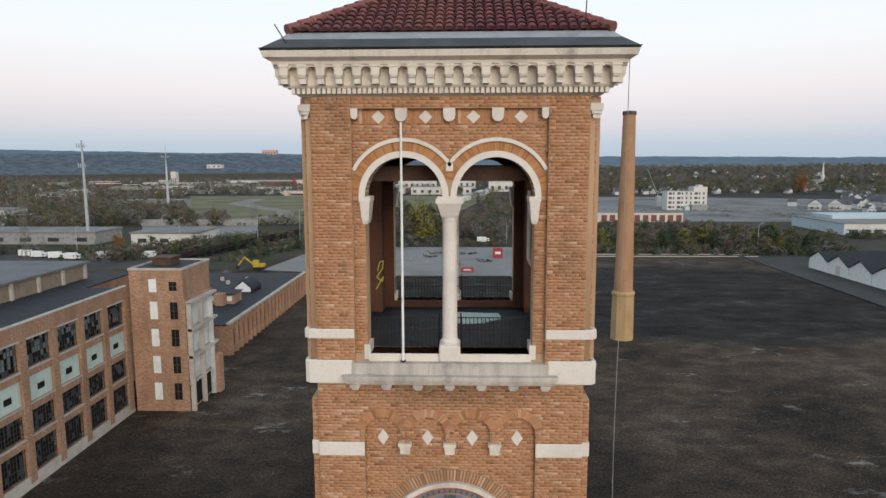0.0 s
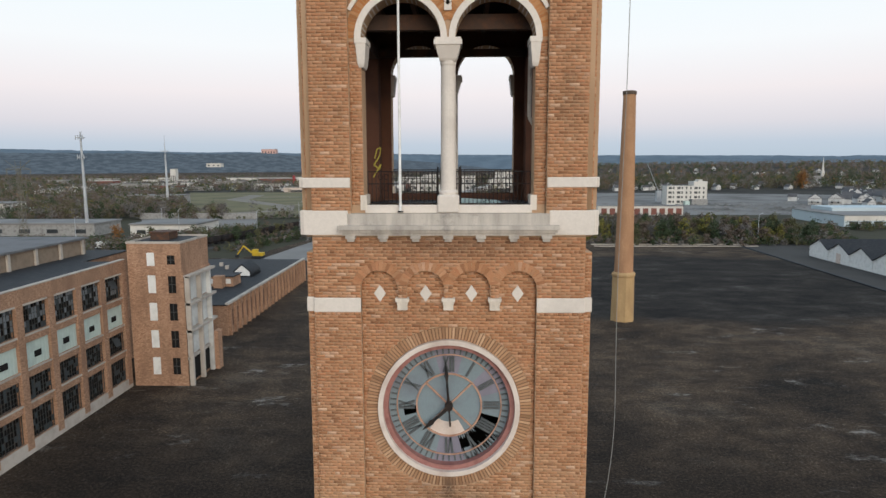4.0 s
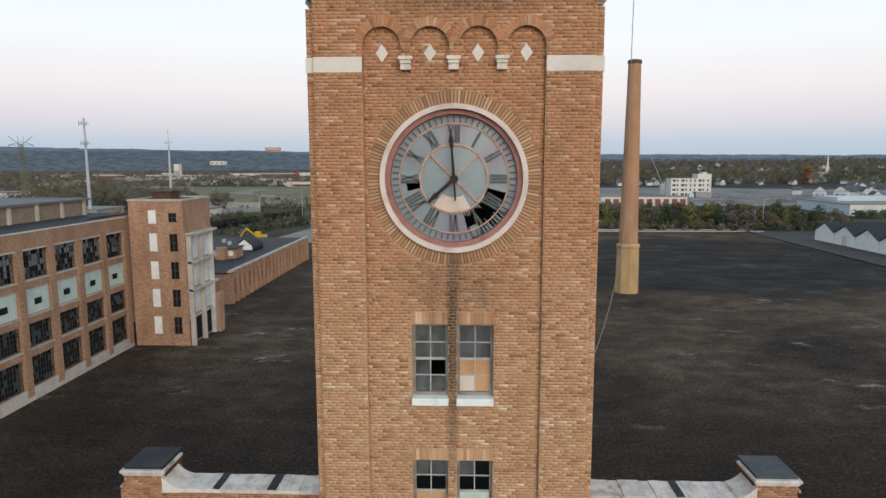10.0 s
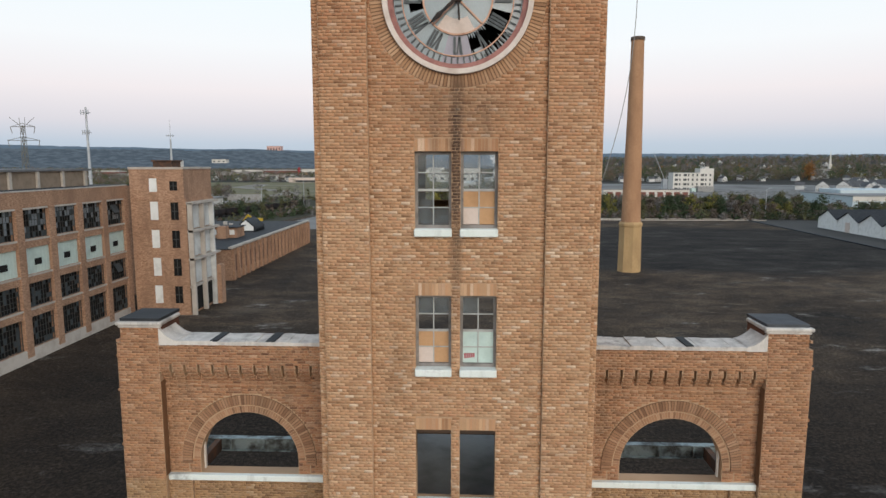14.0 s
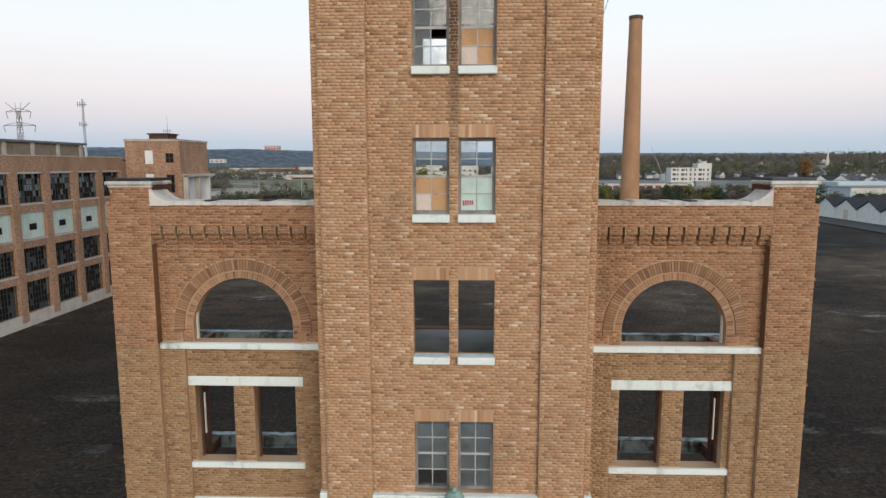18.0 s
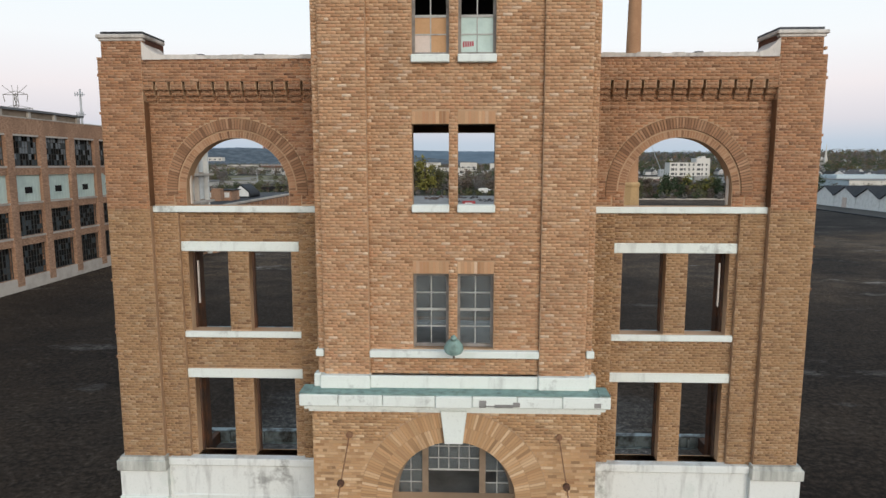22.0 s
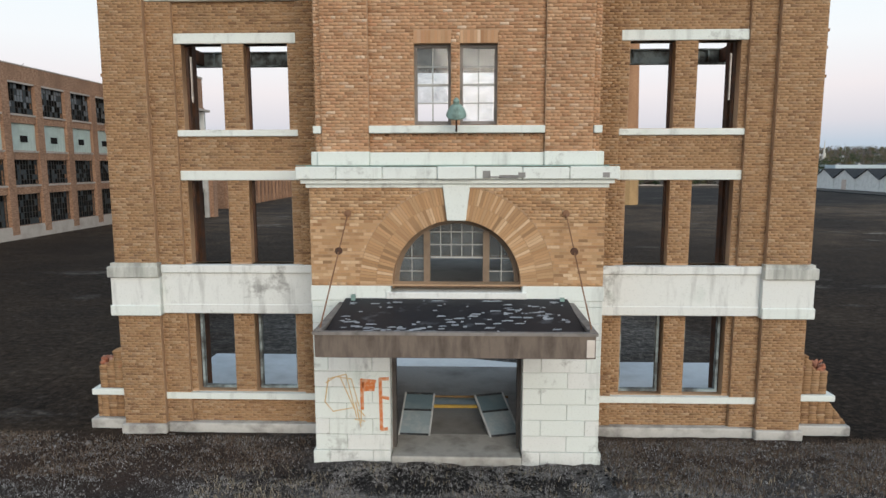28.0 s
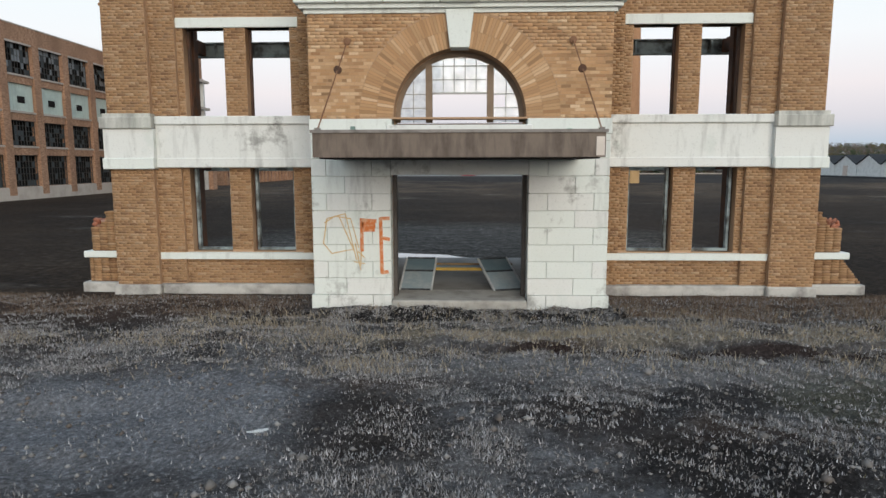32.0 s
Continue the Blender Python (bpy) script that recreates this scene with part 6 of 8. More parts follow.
def far_brick(name, a, b, c):
    """Brickwork seen from far off: courses and single bricks only as tone."""
    m, n, l, bs = material(name, 0.92)
    big = ramp(n, l, noise_at(n, l, 0.5, 6, (1, 1, 0.4)), grey(0.38, 0.68))
    small = ramp(n, l, noise_at(n, l, 3.0, 3, (1, 1, 3.2), 0.8), grey(0.38, 0.66))
    k = mix_colour(n, l, small, a, b)
    k = mix_colour(n, l, big, k, mix_colour(n, l, 0.55, k, c))
    l.new(k, bs.inputs["Base Color"])
    return m


# ---- chimney ----
chimney = thing("brick_chimney", "tall tapered tan brick smokestack on an octagonal base", "chimney", (34.6, 115.5, 0))
brick_chim = far_brick("chimney_brick", (0.34, 0.19, 0.105), (0.46, 0.27, 0.16), (0.24, 0.13, 0.075))
brick_base = far_brick("chimney_base_brick", (0.38, 0.25, 0.125), (0.48, 0.33, 0.17), (0.26, 0.17, 0.09))
bm = bmesh.new()
lathe(bm, [(1.95, 10.2), (1.72, 22), (1.45, 36), (1.26, 46.6), (1.30, 46.7), (1.34, 47.2), (1.30, 47.4)], 0, 0, 28)
part("shaft", bm, brick_chim, chimney, "weathered tan brick shaft")
bm = bmesh.new()
lathe(bm, [(2.45, 0.0), (2.30, 9.4), (2.45, 9.6), (2.5, 10.0), (2.2, 10.4)], 0, 0, 8)
part("base", bm, brick_base, chimney, "yellowish octagonal brick base")
bm = bmesh.new()
lathe(bm, [(1.36, 46.8), (1.40, 47.0), (1.36, 47.5), (0.9, 47.6)], 0, 0, 28)
part("crown", bm, rough_paint("sooty_crown", (0.10, 0.075, 0.06), (0.05, 0.04, 0.035), 1, 9, 0.9), chimney, "sooty crown")

# ---- long factory ----
fac_brick = far_brick("factory_brick", (0.24, 0.135, 0.085), (0.52, 0.325, 0.215), (0.17, 0.098, 0.066))
fac_trim = rough_paint("factory_concrete_trim", (0.46, 0.41, 0.36), (0.28, 0.245, 0.21), 0.6, 5, 0.9)
panel_green = rough_paint("pale_green_panel", (0.49, 0.57, 0.52), (0.36, 0.42, 0.39), 0.7, 6, 0.7)
factory = thing("factory_building", "long four-storey brick factory with broken steel windows and pale panels", "factory", (-46.0, 28.5, 0.5))
factory.scale = (0.968, 0.98, 0.968)
FX, FD = 0.0, -34.0
Y0, Y1 = -42.0, 42.0
BAYS, PITCH = 16, 5.27
# solid block whose black colour replaces the darkness of the rooms
part("wall", boxes((FD, -0.9, Y0, Y1, 0, 17.6)), void, factory, "block painted black for the dark interior behind the broken windows")
part("roof", boxes((FD, -0.3, Y0, Y1, 17.601, 17.75)), slate, factory, "dark flat roof")
part("parapet", boxes((-0.5, 0.0, Y0, Y1, 16.301, 18.0)), fac_brick, factory)
part("coping", boxes((-0.55, 0.06, Y0, Y1, 18.001, 18.12)), fac_trim, factory)
part("plinth", boxes((-0.6, 0.10, Y0, Y1, -0.6, 0.75)), fac_trim, factory)
LEV = [(0.9, 4.3, 0), (5.3, 8.0, 0), (9.0, 11.9, 1), (12.9, 16.2, 0)]
for k in range(BAYS + 1):
    y = Y1 - 0.6 - k * PITCH
    part("pier", boxes((-0.6, 0.12, y - 0.55, y + 0.55, 0.0, 16.3)), fac_brick, factory)
for z0, z1 in ((0.75, 0.9), (4.3, 5.3), (8.0, 9.0), (11.9, 12.9), (16.2, 16.3)):
    part("spandrel", boxes((-0.6, -0.05, Y0, Y1, z0, z1)), fac_brick, factory)
    part("sill_band", boxes((-0.1, 0.06, Y0, Y1, z1 - 0.22, z1 - 0.02)), fac_trim, factory)
sash = rough_paint("rusted_sash", (0.05, 0.055, 0.055), (0.10, 0.07, 0.05), 2, 9, 0.7)
fac_glass = rough_paint("dirty_factory_glass", (0.05, 0.06, 0.065), (0.02, 0.024, 0.028), 0.8, 6, 0.5)
fac_pane = mesh_of(boxes((-0.006, 0.006, 0, 1, 0, 1)), "pane")
fac_pane.materials.append(fac_glass)
# top-floor panes: the sky's reflection is put into a paler base colour
sky_pane = fac_pane.copy()
sky_pane.materials.clear()
sky_pane.materials.append(rough_paint("sky_pale_glass", (0.15, 0.17, 0.185), (0.07, 0.08, 0.085), 0.8, 6, 0.4))
for k in range(9):
    yb = Y1 - 0.6 - (k + 1) * PITCH + 0.55
    ye = yb + PITCH - 1.1
    for z0, z1, kind in LEV:
        if kind:
            w = part("panel_window", boxes((-0.35, -0.25, yb, ye, z0, z1)), panel_green, factory, "pale green panelled-over window")
            v0 = yb + 1.4 + rng.uniform(0, 0.6)
            part("vent_sash", boxes((-0.255, -0.18, v0, v0 + 1.1, z0 + 0.9, z0 + 1.6)), void, w)
            for i in range(1, 8):
                y = yb + (ye - yb) * i / 8
                part("rib", boxes((-0.25, -0.225, y - 0.025, y + 0.025, z0, z1)), panel_green, w)
            continue
        w = part("window", boxes((-0.36, -0.30, yb, yb + 0.08, z0, z1), (-0.36, -0.30, ye - 0.08, ye, z0, z1), (-0.36, -0.30, yb, ye, z0, z0 + 0.07), (-0.36, -0.30, yb, ye, z1 - 0.07, z1)), sash, factory)
        bars = bmesh.new()
        n_ = 9
        for i in range(1, n_):
            y = yb + (ye - yb) * i / n_
            t = 0.06 if i % 3 == 0 else 0.025
            box(bars, -0.35, -0.31, y - t, y + t, z0, z1)
        for i in range(1, 5):
            z = z0 + (z1 - z0) * i / 5
            box(bars, -0.345, -0.315, yb, ye, z - 0.025, z + 0.025)
        part("glazing_bar", bars, sash, w)
        for i in range(n_):
            for j in range(5):
                if rng.random() < (0.55 if z0 > 12 else 0.20):
                    ya, za = yb + (ye - yb) * i / n_, z0 + (z1 - z0) * j / 5
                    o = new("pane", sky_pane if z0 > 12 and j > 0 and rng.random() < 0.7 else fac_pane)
                    o.parent = w
                    o.matrix_basis = pose(-0.33, ya + 0.03, za + 0.03, 0, rng.uniform(-3, 3), 0) @ Matrix.Diagonal((1, (ye - yb) / n_ - 0.06, (z1 - z0) / 5 - 0.06, 1))
        if (z0 > 12 and rng.random() < 0.7) or rng.random() < 0.12:
            v0 = yb + (ye - yb) / 3
            o = part("open_sash", boxes((-0.04, 0.0, 0, (ye - yb) / 3, -1.2, 0)), fac_glass, w)
            o.matrix_basis = pose(-0.30, v0, z0 + (z1 - z0) * 0.8, 0, -28, 0)
# roof monitor
part("monitor", boxes((-27, -10.5, Y0, 50.2, 17.751, 20.0)), rough_paint("monitor_wall", (0.26, 0.20, 0.15), (0.16, 0.12, 0.09), 0.8, 5, 0.9), factory, "raised roof monitor")
part("monitor_roof", boxes((-27.4, -10.1, Y0, 50.6, 20.001, 20.3)), rough_paint("grey_roof", (0.16, 0.16, 0.165), (0.10, 0.10, 0.10), 0.3, 4, 0.85), factory)
part("rear_wall", boxes((FD, -6.0, Y1 + 0.001, Y1 + 12, 0, 17.6)), fac_brick, factory)
part("rear_roof", boxes((FD, -5.9, Y1 + 0.001, Y1 + 12.1, 17.601, 17.75)), slate, factory)
for k in range(14):
    y = 49 - k * 5.3
    part("monitor_post", boxes((-10.49, -10.2, y, y + 0.5, 17.751, 20.0)), fac_trim, factory)

# ---- stair block at the end of the factory ----
stair = thing("stair_tower", "five-storey brick stair tower with a torn-open white side", "building", (-44.0, 77.0, 0))
part("wall", boxes((-3.6, 4.4, -4.95, 4.8, 0, 16.8)), fac_brick, stair)
part("upper_wall", boxes((-3.6, 4.2, -4.95, 4.8, 16.801, 21.1)), fac_brick, stair)
part("parapet", boxes((-3.7, 4.3, -5.05, -4.7, 21.101, 21.4), (-3.7, 4.3, 4.5, 4.9, 21.101, 21.4), (-3.7, -3.4, -4.699, 4.499, 21.101, 21.4), (4.0, 4.3, -4.699, 4.499, 21.101, 21.4)), fac_trim, stair)
part("roof", boxes((-3.39, 3.99, -4.69, 4.49, 21.102, 21.2)), slate, stair)
part("hatch", boxes((-2.0, 0.8, -1, 2, 21.201, 22.2), (-2.2, 1.0, -1.2, 2.2, 22.201, 22.4)), rust_steel, stair)
white_plain = rough_paint("white_board", (0.72, 0.72, 0.70), (0.55, 0.55, 0.53), 1, 8, 0.8)
for i in range(5):
    z = 1.75 + i * 4.05
    w = part("boarded_window", boxes((-0.75, 0.35, -5.0, -4.9, z, z + 2.6)), white_plain, stair, "white boarded window") if i < 4 else part("boarded_window", boxes((-0.75, 0.35, -5.0, -4.9, 17.9, 19.8)), white_plain, stair)
    z2, h2 = (z, 2.5) if i < 4 else (18.1, 1.3)
    w = part("window", boxes((2.2, 3.3, -5.0, -4.9, z2, z2 + h2)), void, stair)
    part("glazing_bar", boxes((2.2, 3.3, -5.03, -5.0, z2 + h2 * 0.5 - 0.05, z2 + h2 * 0.5 + 0.05), (2.7, 2.8, -5.03, -5.0, z2, z2 + h2)), sash, w)
    part("string_course", boxes((-3.65, 4.45, -5.02, -4.949, 4.6 + i * 4.05, 4.8 + i * 4.05)), fac_brick, stair) if i < 4 else None
torn = rough_paint("torn_plaster", (0.62, 0.62, 0.60), (0.30, 0.29, 0.28), 0.35, 5, 0.9, 0.4, 0.7)
for i in range(4):
    z = 0.4 + i * 4.05
    # the lowest room is black, its darkness put into the colour
    part("torn_room", boxes((4.401, 4.55, -4.7, 4.0, z, z + 3.55)), torn if i else void, stair, "torn plaster wall of a lost room")
    part("floor_edge", boxes((4.401, 5.3 if i else 4.8, -4.9, 4.7, z + 3.551, z + 3.9)), fac_trim, stair)
for y in (-4.9, -1.0, 2.6):
    part("torn_post", boxes((4.56, 5.2, y, y + 0.45, 0, 16.3)), fac_trim if y < 0 else torn, stair)
part("torn_post", boxes((5.21, 5.9, 3.0, 4.6, 0, 6.2)), fac_brick, stair)

# ---- low workshop behind ----
red_dark = far_brick("bricked_up_bay", (0.15, 0.08, 0.055), (0.22, 0.12, 0.08), (0.08, 0.045, 0.035))
shop = thing("low_workshop", "long low brick workshop with dark roof and rows of tall piers", "workshop", (-48, 130, 0))
part("wall", boxes((-28, 3.0, -28, 32, 0, 6.0)), fac_brick, shop)
part("roof", boxes((-28.2, 2.8, -28.2, 32.2, 6.001, 6.2)), slate, shop)
part("coping", boxes((2.6, 3.3, -28.3, 32.3, 6.202, 6.6)), fac_trim, shop)
for k in range(22):
    y = -27.6 + k * 2.8
    p_ = part("pier", boxes((3.001, 3.5, y, y + 0.5, 0, 6.0)), fac_brick, shop)
    part("window", boxes((3.001, 3.06, y + 0.9, y + 2.4, 1.6, 4.8)), red_dark, shop)
part("skylight", boxes((-14, -2.6, -9.5, -4.5, 6.202, 8.4)), fac_brick, shop, "brick clerestory with a row of white windows")
part("skylight_roof", boxes((-14.3, -2.3, -9.8, -4.2, 8.401, 8.6)), slate, shop)
for k in range(8):
    part("skylight_window", boxes((-13.6 + k * 1.35, -12.5 + k * 1.35, -9.56, -9.501, 6.9, 8.0)), white_plain, shop)
part("stack", boxes((-6.2, -4.2, -11.6, -9.8, 6.202, 8.9)), fac_brick, shop)
gable = slab([(-7.2, 6.202), (-2.6, 6.202), (-2.6, 7.4), (-4.9, 9.4), (-7.2, 7.4)], [], 3.0, 10.0)
part("skylight", gable, slate, shop, "gabled skylight")
part("skylight_window", slab([(-6.8, 6.5), (-3.0, 6.5), (-3.0, 7.4), (-4.9, 9.0), (-6.8, 7.4)], [], 2.93, 2.995), white_plain, shop)
for k in range(5):
    part("roof_vent", boxes((-20 + k * 3.4, -19.2 + k * 3.4, 14 + (k % 2) * 5, 14.8 + (k % 2) * 5, 6.202, 7.2)), fac_trim, shop)

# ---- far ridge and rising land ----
# both ridges carry the haze of distance in their base colour
far_wood = rough_paint("hazed_far_woods", (0.125, 0.165, 0.205), (0.09, 0.125, 0.16), 0.012, 0.05, 1.0, 0.40, 0.62)
near_wood = rough_paint("hazed_near_ridge_woods", (0.105, 0.125, 0.145), (0.055, 0.070, 0.085), 0.03, 0.12, 1.0, 0.40, 0.58)
low_land = rough_paint("wooded_land", (0.050, 0.046, 0.040), (0.026, 0.026, 0.024), 0.02, 0.06, 1.0, 0.42, 0.58)


def crest(a):
    t_ = min(1, max(0, (a + 0.75) / 1.4))
    return 120 - 55 * t_ + 5 * noise.fractal(Vector((a * 11, 3.0, 0)), 0.7, 2.1, 4) + 2.5 * noise.noise(Vector((a * 210, 1.0, 3)))


def land_z(r, a):
    """Height of the far land at distance r and azimuth a."""
    q = min(1, max(0, (r - 1000) / 2500))
    east = min(1, max(0, (a - 0.02) / 0.22))
    return -1.0 + (26 + 62 * east * east * (3 - 2 * east)) * q * q * (3 - 2 * q)


bm = bmesh.new()
grid = []
for r in (950, 1200, 1500, 1800, 2200, 2700, 3200, 3600):
    grid.append([bm.verts.new((r * math.sin(a), r * math.cos(a), land_z(r, a))) for a in (-1.0 + 2.0 * i / 60 for i in range(61))])
for a, b in zip(grid, grid[1:]):
    for i in range(60):
        bm.faces.new((a[i], a[i + 1], b[i + 1], b[i]))
tagged(part("far_land", bm, low_land), "gently rising wooded land behind the town", "ground", kind="structure")
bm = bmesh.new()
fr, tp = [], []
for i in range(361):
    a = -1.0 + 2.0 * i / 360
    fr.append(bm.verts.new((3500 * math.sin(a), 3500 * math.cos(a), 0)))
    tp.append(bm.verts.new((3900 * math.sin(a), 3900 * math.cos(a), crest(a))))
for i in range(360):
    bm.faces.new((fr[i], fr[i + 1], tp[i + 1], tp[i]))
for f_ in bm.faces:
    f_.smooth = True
tagged(part("backdrop_ridge", bm, far_wood), "far wooded ridge, haze painted in as blue-grey", "hill", kind="structure")
bm = bmesh.new()
fr, tp = [], []
for i in range(401):
    a = -1.0 + 1.05 * i / 400
    fr.append(bm.verts.new((2900 * math.sin(a), 2900 * math.cos(a), 0)))
    h = 88 + 8 * noise.fractal(Vector((a * 9, 8.0, 0)), 0.7, 2.1, 4) + 3.5 * noise.noise(Vector((a * 260, 1.0, 9))) + 2.5 * noise.noise(Vector((a * 900, 4.0, 9)))
    h *= min(1, max(0.0, (0.05 - a) / 0.35)) ** 0.6
    tp.append(bm.verts.new((3300 * math.sin(a), 3300 * math.cos(a), h)))
for i in range(400):
    bm.faces.new((fr[i], fr[i + 1], tp[i + 1], tp[i]))
for f_ in bm.faces:
    f_.smooth = True
tagged(part("backdrop_near_ridge", bm, near_wood), "wooded ridge behind the town, greyed by painted haze", "hill", kind="structure")

# ---- lots, field and roads ----
def patch(name, pts, z, mat, label, category):
    bm = bmesh.new()
    bm.faces.new([bm.verts.new((x, y, z)) for x, y in pts])
    bmesh.ops.recalc_face_normals(bm, faces=bm.faces[:])
    for f in bm.faces:
        if f.normal.z < 0:
            f.normal_flip()
    return tagged(part(name, bm, mat), label, category, kind="structure")


pad_mat = rough_paint("pale_concrete_lot", (0.22, 0.21, 0.20), (0.13, 0.122, 0.115), 0.05, 1.0, 0.9, 0.45, 0.8)
lot_mat = rough_paint("cleared_rubble_lot", (0.20, 0.195, 0.188), (0.085, 0.08, 0.075), 0.03, 0.25, 0.95, 0.42, 0.66)
field_mat = rough_paint("dry_field", (0.165, 0.150, 0.085), (0.085, 0.078, 0.045), 0.03, 0.4, 0.95, 0.4, 0.7)
track_mat = rough_paint("dirt_track", (0.22, 0.20, 0.17), (0.15, 0.13, 0.11), 0.05, 0.6, 0.95)
scrub_mat = rough_paint("scrub_ground", (0.050, 0.048, 0.030), (0.030, 0.026, 0.020), 0.06, 0.8, 0.95)
road_mat = rough_paint("grey_asphalt", (0.062, 0.058, 0.054), (0.040, 0.037, 0.035), 0.1, 1.0, 0.9)
patch("scrub_ground", [(-420, 214), (-82, 214), (-72, 294), (62, 294), (60, 258), (140, 250), (320, 300), (420, 480), (-420, 480)], 0.03, scrub_mat, "dark scrubby ground under the tree belts", "ground")
patch("pavement_pad", [(-74, 212), (-24, 200), (44, 200), (46, 246), (48, 290), (-68, 290)], 0.06, pad_mat, "pale concrete pad left from a demolished hall", "pavement")
patch("pavement_lot", [(-229, 425), (-146, 427), (-112, 319), (-180, 330)], 0.06, pad_mat, "pale concrete yard", "pavement")
patch("field", [(-205, 446), (-20, 446), (60, 1170), (-520, 1170)], 0.05, field_mat, "flat dry grass field", "field")
for pts in ([(-120, 462), (-60, 462), (-60, 470), (-124, 470)], [(-240, 478), (-196, 470), (-150, 540), (-170, 620), (-280, 800), (-320, 1000), (-345, 1000), (-310, 800), (-190, 620), (-172, 545), (-200, 490)],
            [(-190, 640), (-60, 640), (-60, 652), (-195, 652)], [(-300, 900), (-80, 870), (-80, 885), (-300, 915)]):
    patch("path", pts, 0.09, track_mat, "pale dirt track across the field", "track")
patch("pavement_rubble_lot", [(70, 472), (310, 470), (470, 640), (640, 1010), (420, 1180), (200, 1180), (90, 700)], 0.06, lot_mat, "broad cleared lot of grey rubble", "lot")
patch("road", [(120, 262), (112, 150), (104, 60), (134, 40), (142, 150), (150, 262)], 0.05, road_mat, "grey service road beside the sheds", "road")
patch("road", [(-300, 216), (-110, 214), (-104, 252), (-300, 262)], 0.07, road_mat, "grey parking yard", "road")
kerb = boxes((58, 128, 254.0, 254.6, 0, 0.35), (58, 128, 261.0, 261.6, 0, 0.35))
tagged(part("kerb_wall", kerb, fac_trim), "low pale kerb along the cleared ground", "kerb", kind="structure")
kb = bmesh.new()
for i in range(30):
    y0, y1 = 60 + i * 6.6, 60 + (i + 1) * 6.6
    x0, x1 = 104 + (y0 - 60) * 0.085, 104 + (y1 - 60) * 0.085
    v = [kb.verts.new(p) for p in ((x0, y0, 0), (x0 + 1.2, y0, 0), (x0 + 1.2, y0, 0.3), (x0, y0, 0.3), (x1, y1, 0), (x1 + 1.2, y1, 0), (x1 + 1.2, y1, 0.3), (x1, y1, 0.3))]
    for f in ((0, 3, 7, 4), (3, 2, 6, 7), (1, 5, 6, 2)):
        kb.faces.new([v[j] for j in f])
tagged(part("kerb", kb, slate), "dark kerb between cleared ground and road", "kerb", kind="structure")

# ---- trees ----
LEAF = {"olive": (0.095, 0.095, 0.048), "brown": (0.125, 0.098, 0.078), "grey": (0.15, 0.137, 0.130), "green": (0.046, 0.066, 0.034), "yellow": (0.17, 0.155, 0.040), "rust": (0.24, 0.115, 0.04)}
leaf_mats = {}
for k_, c_ in LEAF.items():
    m_, n_, l_, b_ = material(k_ + "_foliage", 0.9)
    rnd_ = n_.new("ShaderNodeNewGeometry").outputs["Random Per Island"]
    l_.new(ramp(n_, l_, rnd_, [(0.0, tuple(v * 0.6 for v in c_)), (0.6, c_), (1.0, tuple(v * 1.35 for v in c_))]), b_.inputs["Base Color"])
    leaf_mats[k_] = m_
bark = rough_paint("bark", (0.075, 0.06, 0.048), (0.04, 0.032, 0.026), 2, 8, 0.95)


def leaf_quads(rr, spots, size):
    """Small tilted leaf sprays; spots are rows of (x, y, z)."""
    k = len(spots)
    c = np.asarray(spots)
    u = rr.normal(size=(k, 3))
    u /= np.linalg.norm(u, axis=1)[:, None]
    w = np.cross(u, rr.normal(size=(k, 3)))
    w /= np.linalg.norm(w, axis=1)[:, None]
    s = (size * rr.uniform(0.5, 1.3, k))[:, None]
    v = np.stack([c - u * s, c - w * s * 0.7, c + u * s * 0.9, c + w * s * 0.7], 1).reshape(-1, 3)
    return v, np.arange(4 * k).reshape(-1, 4)


def crown_spots(rr, h, wide, n, base=0.3):
    """Leaf places gathered on a dozen uneven boughs."""
    boughs = []
    for i in range(14):
        z = h * (base + (1 - base) * rr.uniform(0.05, 0.95))
        q = 1 - abs((z / h - base) / (1 - base) * 2 - 0.9) * 0.65
        a = rr.uniform(0, 2 * math.pi)
        d = wide * max(q, 0.2) * rr.uniform(0.1, 0.85)
        boughs.append((d * math.cos(a), d * math.sin(a), z, wide * rr.uniform(0.18, 0.42)))
    out = []
    for i in range(n):
        bx, by, bz, br = boughs[rr.randint(14)]
        p = rr.normal(size=3) * br * 0.55
        out.append((bx + p[0], by + p[1], max(h * 0.12, bz + p[2] * 0.8)))
    return out, boughs


TREE_LABEL = {"olive": "olive-green autumn tree", "brown": "brown half-bare autumn tree", "grey": "grey bare-branched autumn tree", "green": "dark green leafy tree", "yellow": "yellow-green autumn tree", "rust": "bright rust-orange autumn tree"}
protos = {}


def tree_proto(colour, seed):
    rr = np.random.RandomState(seed)
    h, wide = 10.0, 4.2
    t = thing("tree", TREE_LABEL[colour] + " at the edge of the cleared ground", "tree", (0, 0, 0), "tree belt")
    bm = bmesh.new()
    rod(bm, (0, 0, 0), (0.1, 0.1, h * 0.35), 0.26, 7, 0.18)
    rod(bm, (0.1, 0.1, h * 0.35), (0.0, 0.2, h * 0.9), 0.18, 6, 0.04)
    spots, boughs = crown_spots(rr, h, wide, 900 if colour != "grey" else 600, 0.14)
    for bx, by, bz, br in boughs:
        rod(bm, (0.08, 0.12, min(bz * 0.7, h * 0.8)), (bx, by, bz), 0.07, 4, 0.02)
    part("trunk", bm, bark, t)
    v, f = leaf_quads(rr, spots, 0.34)
    part("crown", raw_mesh("crown", v, f), leaf_mats[colour], t)
    return t


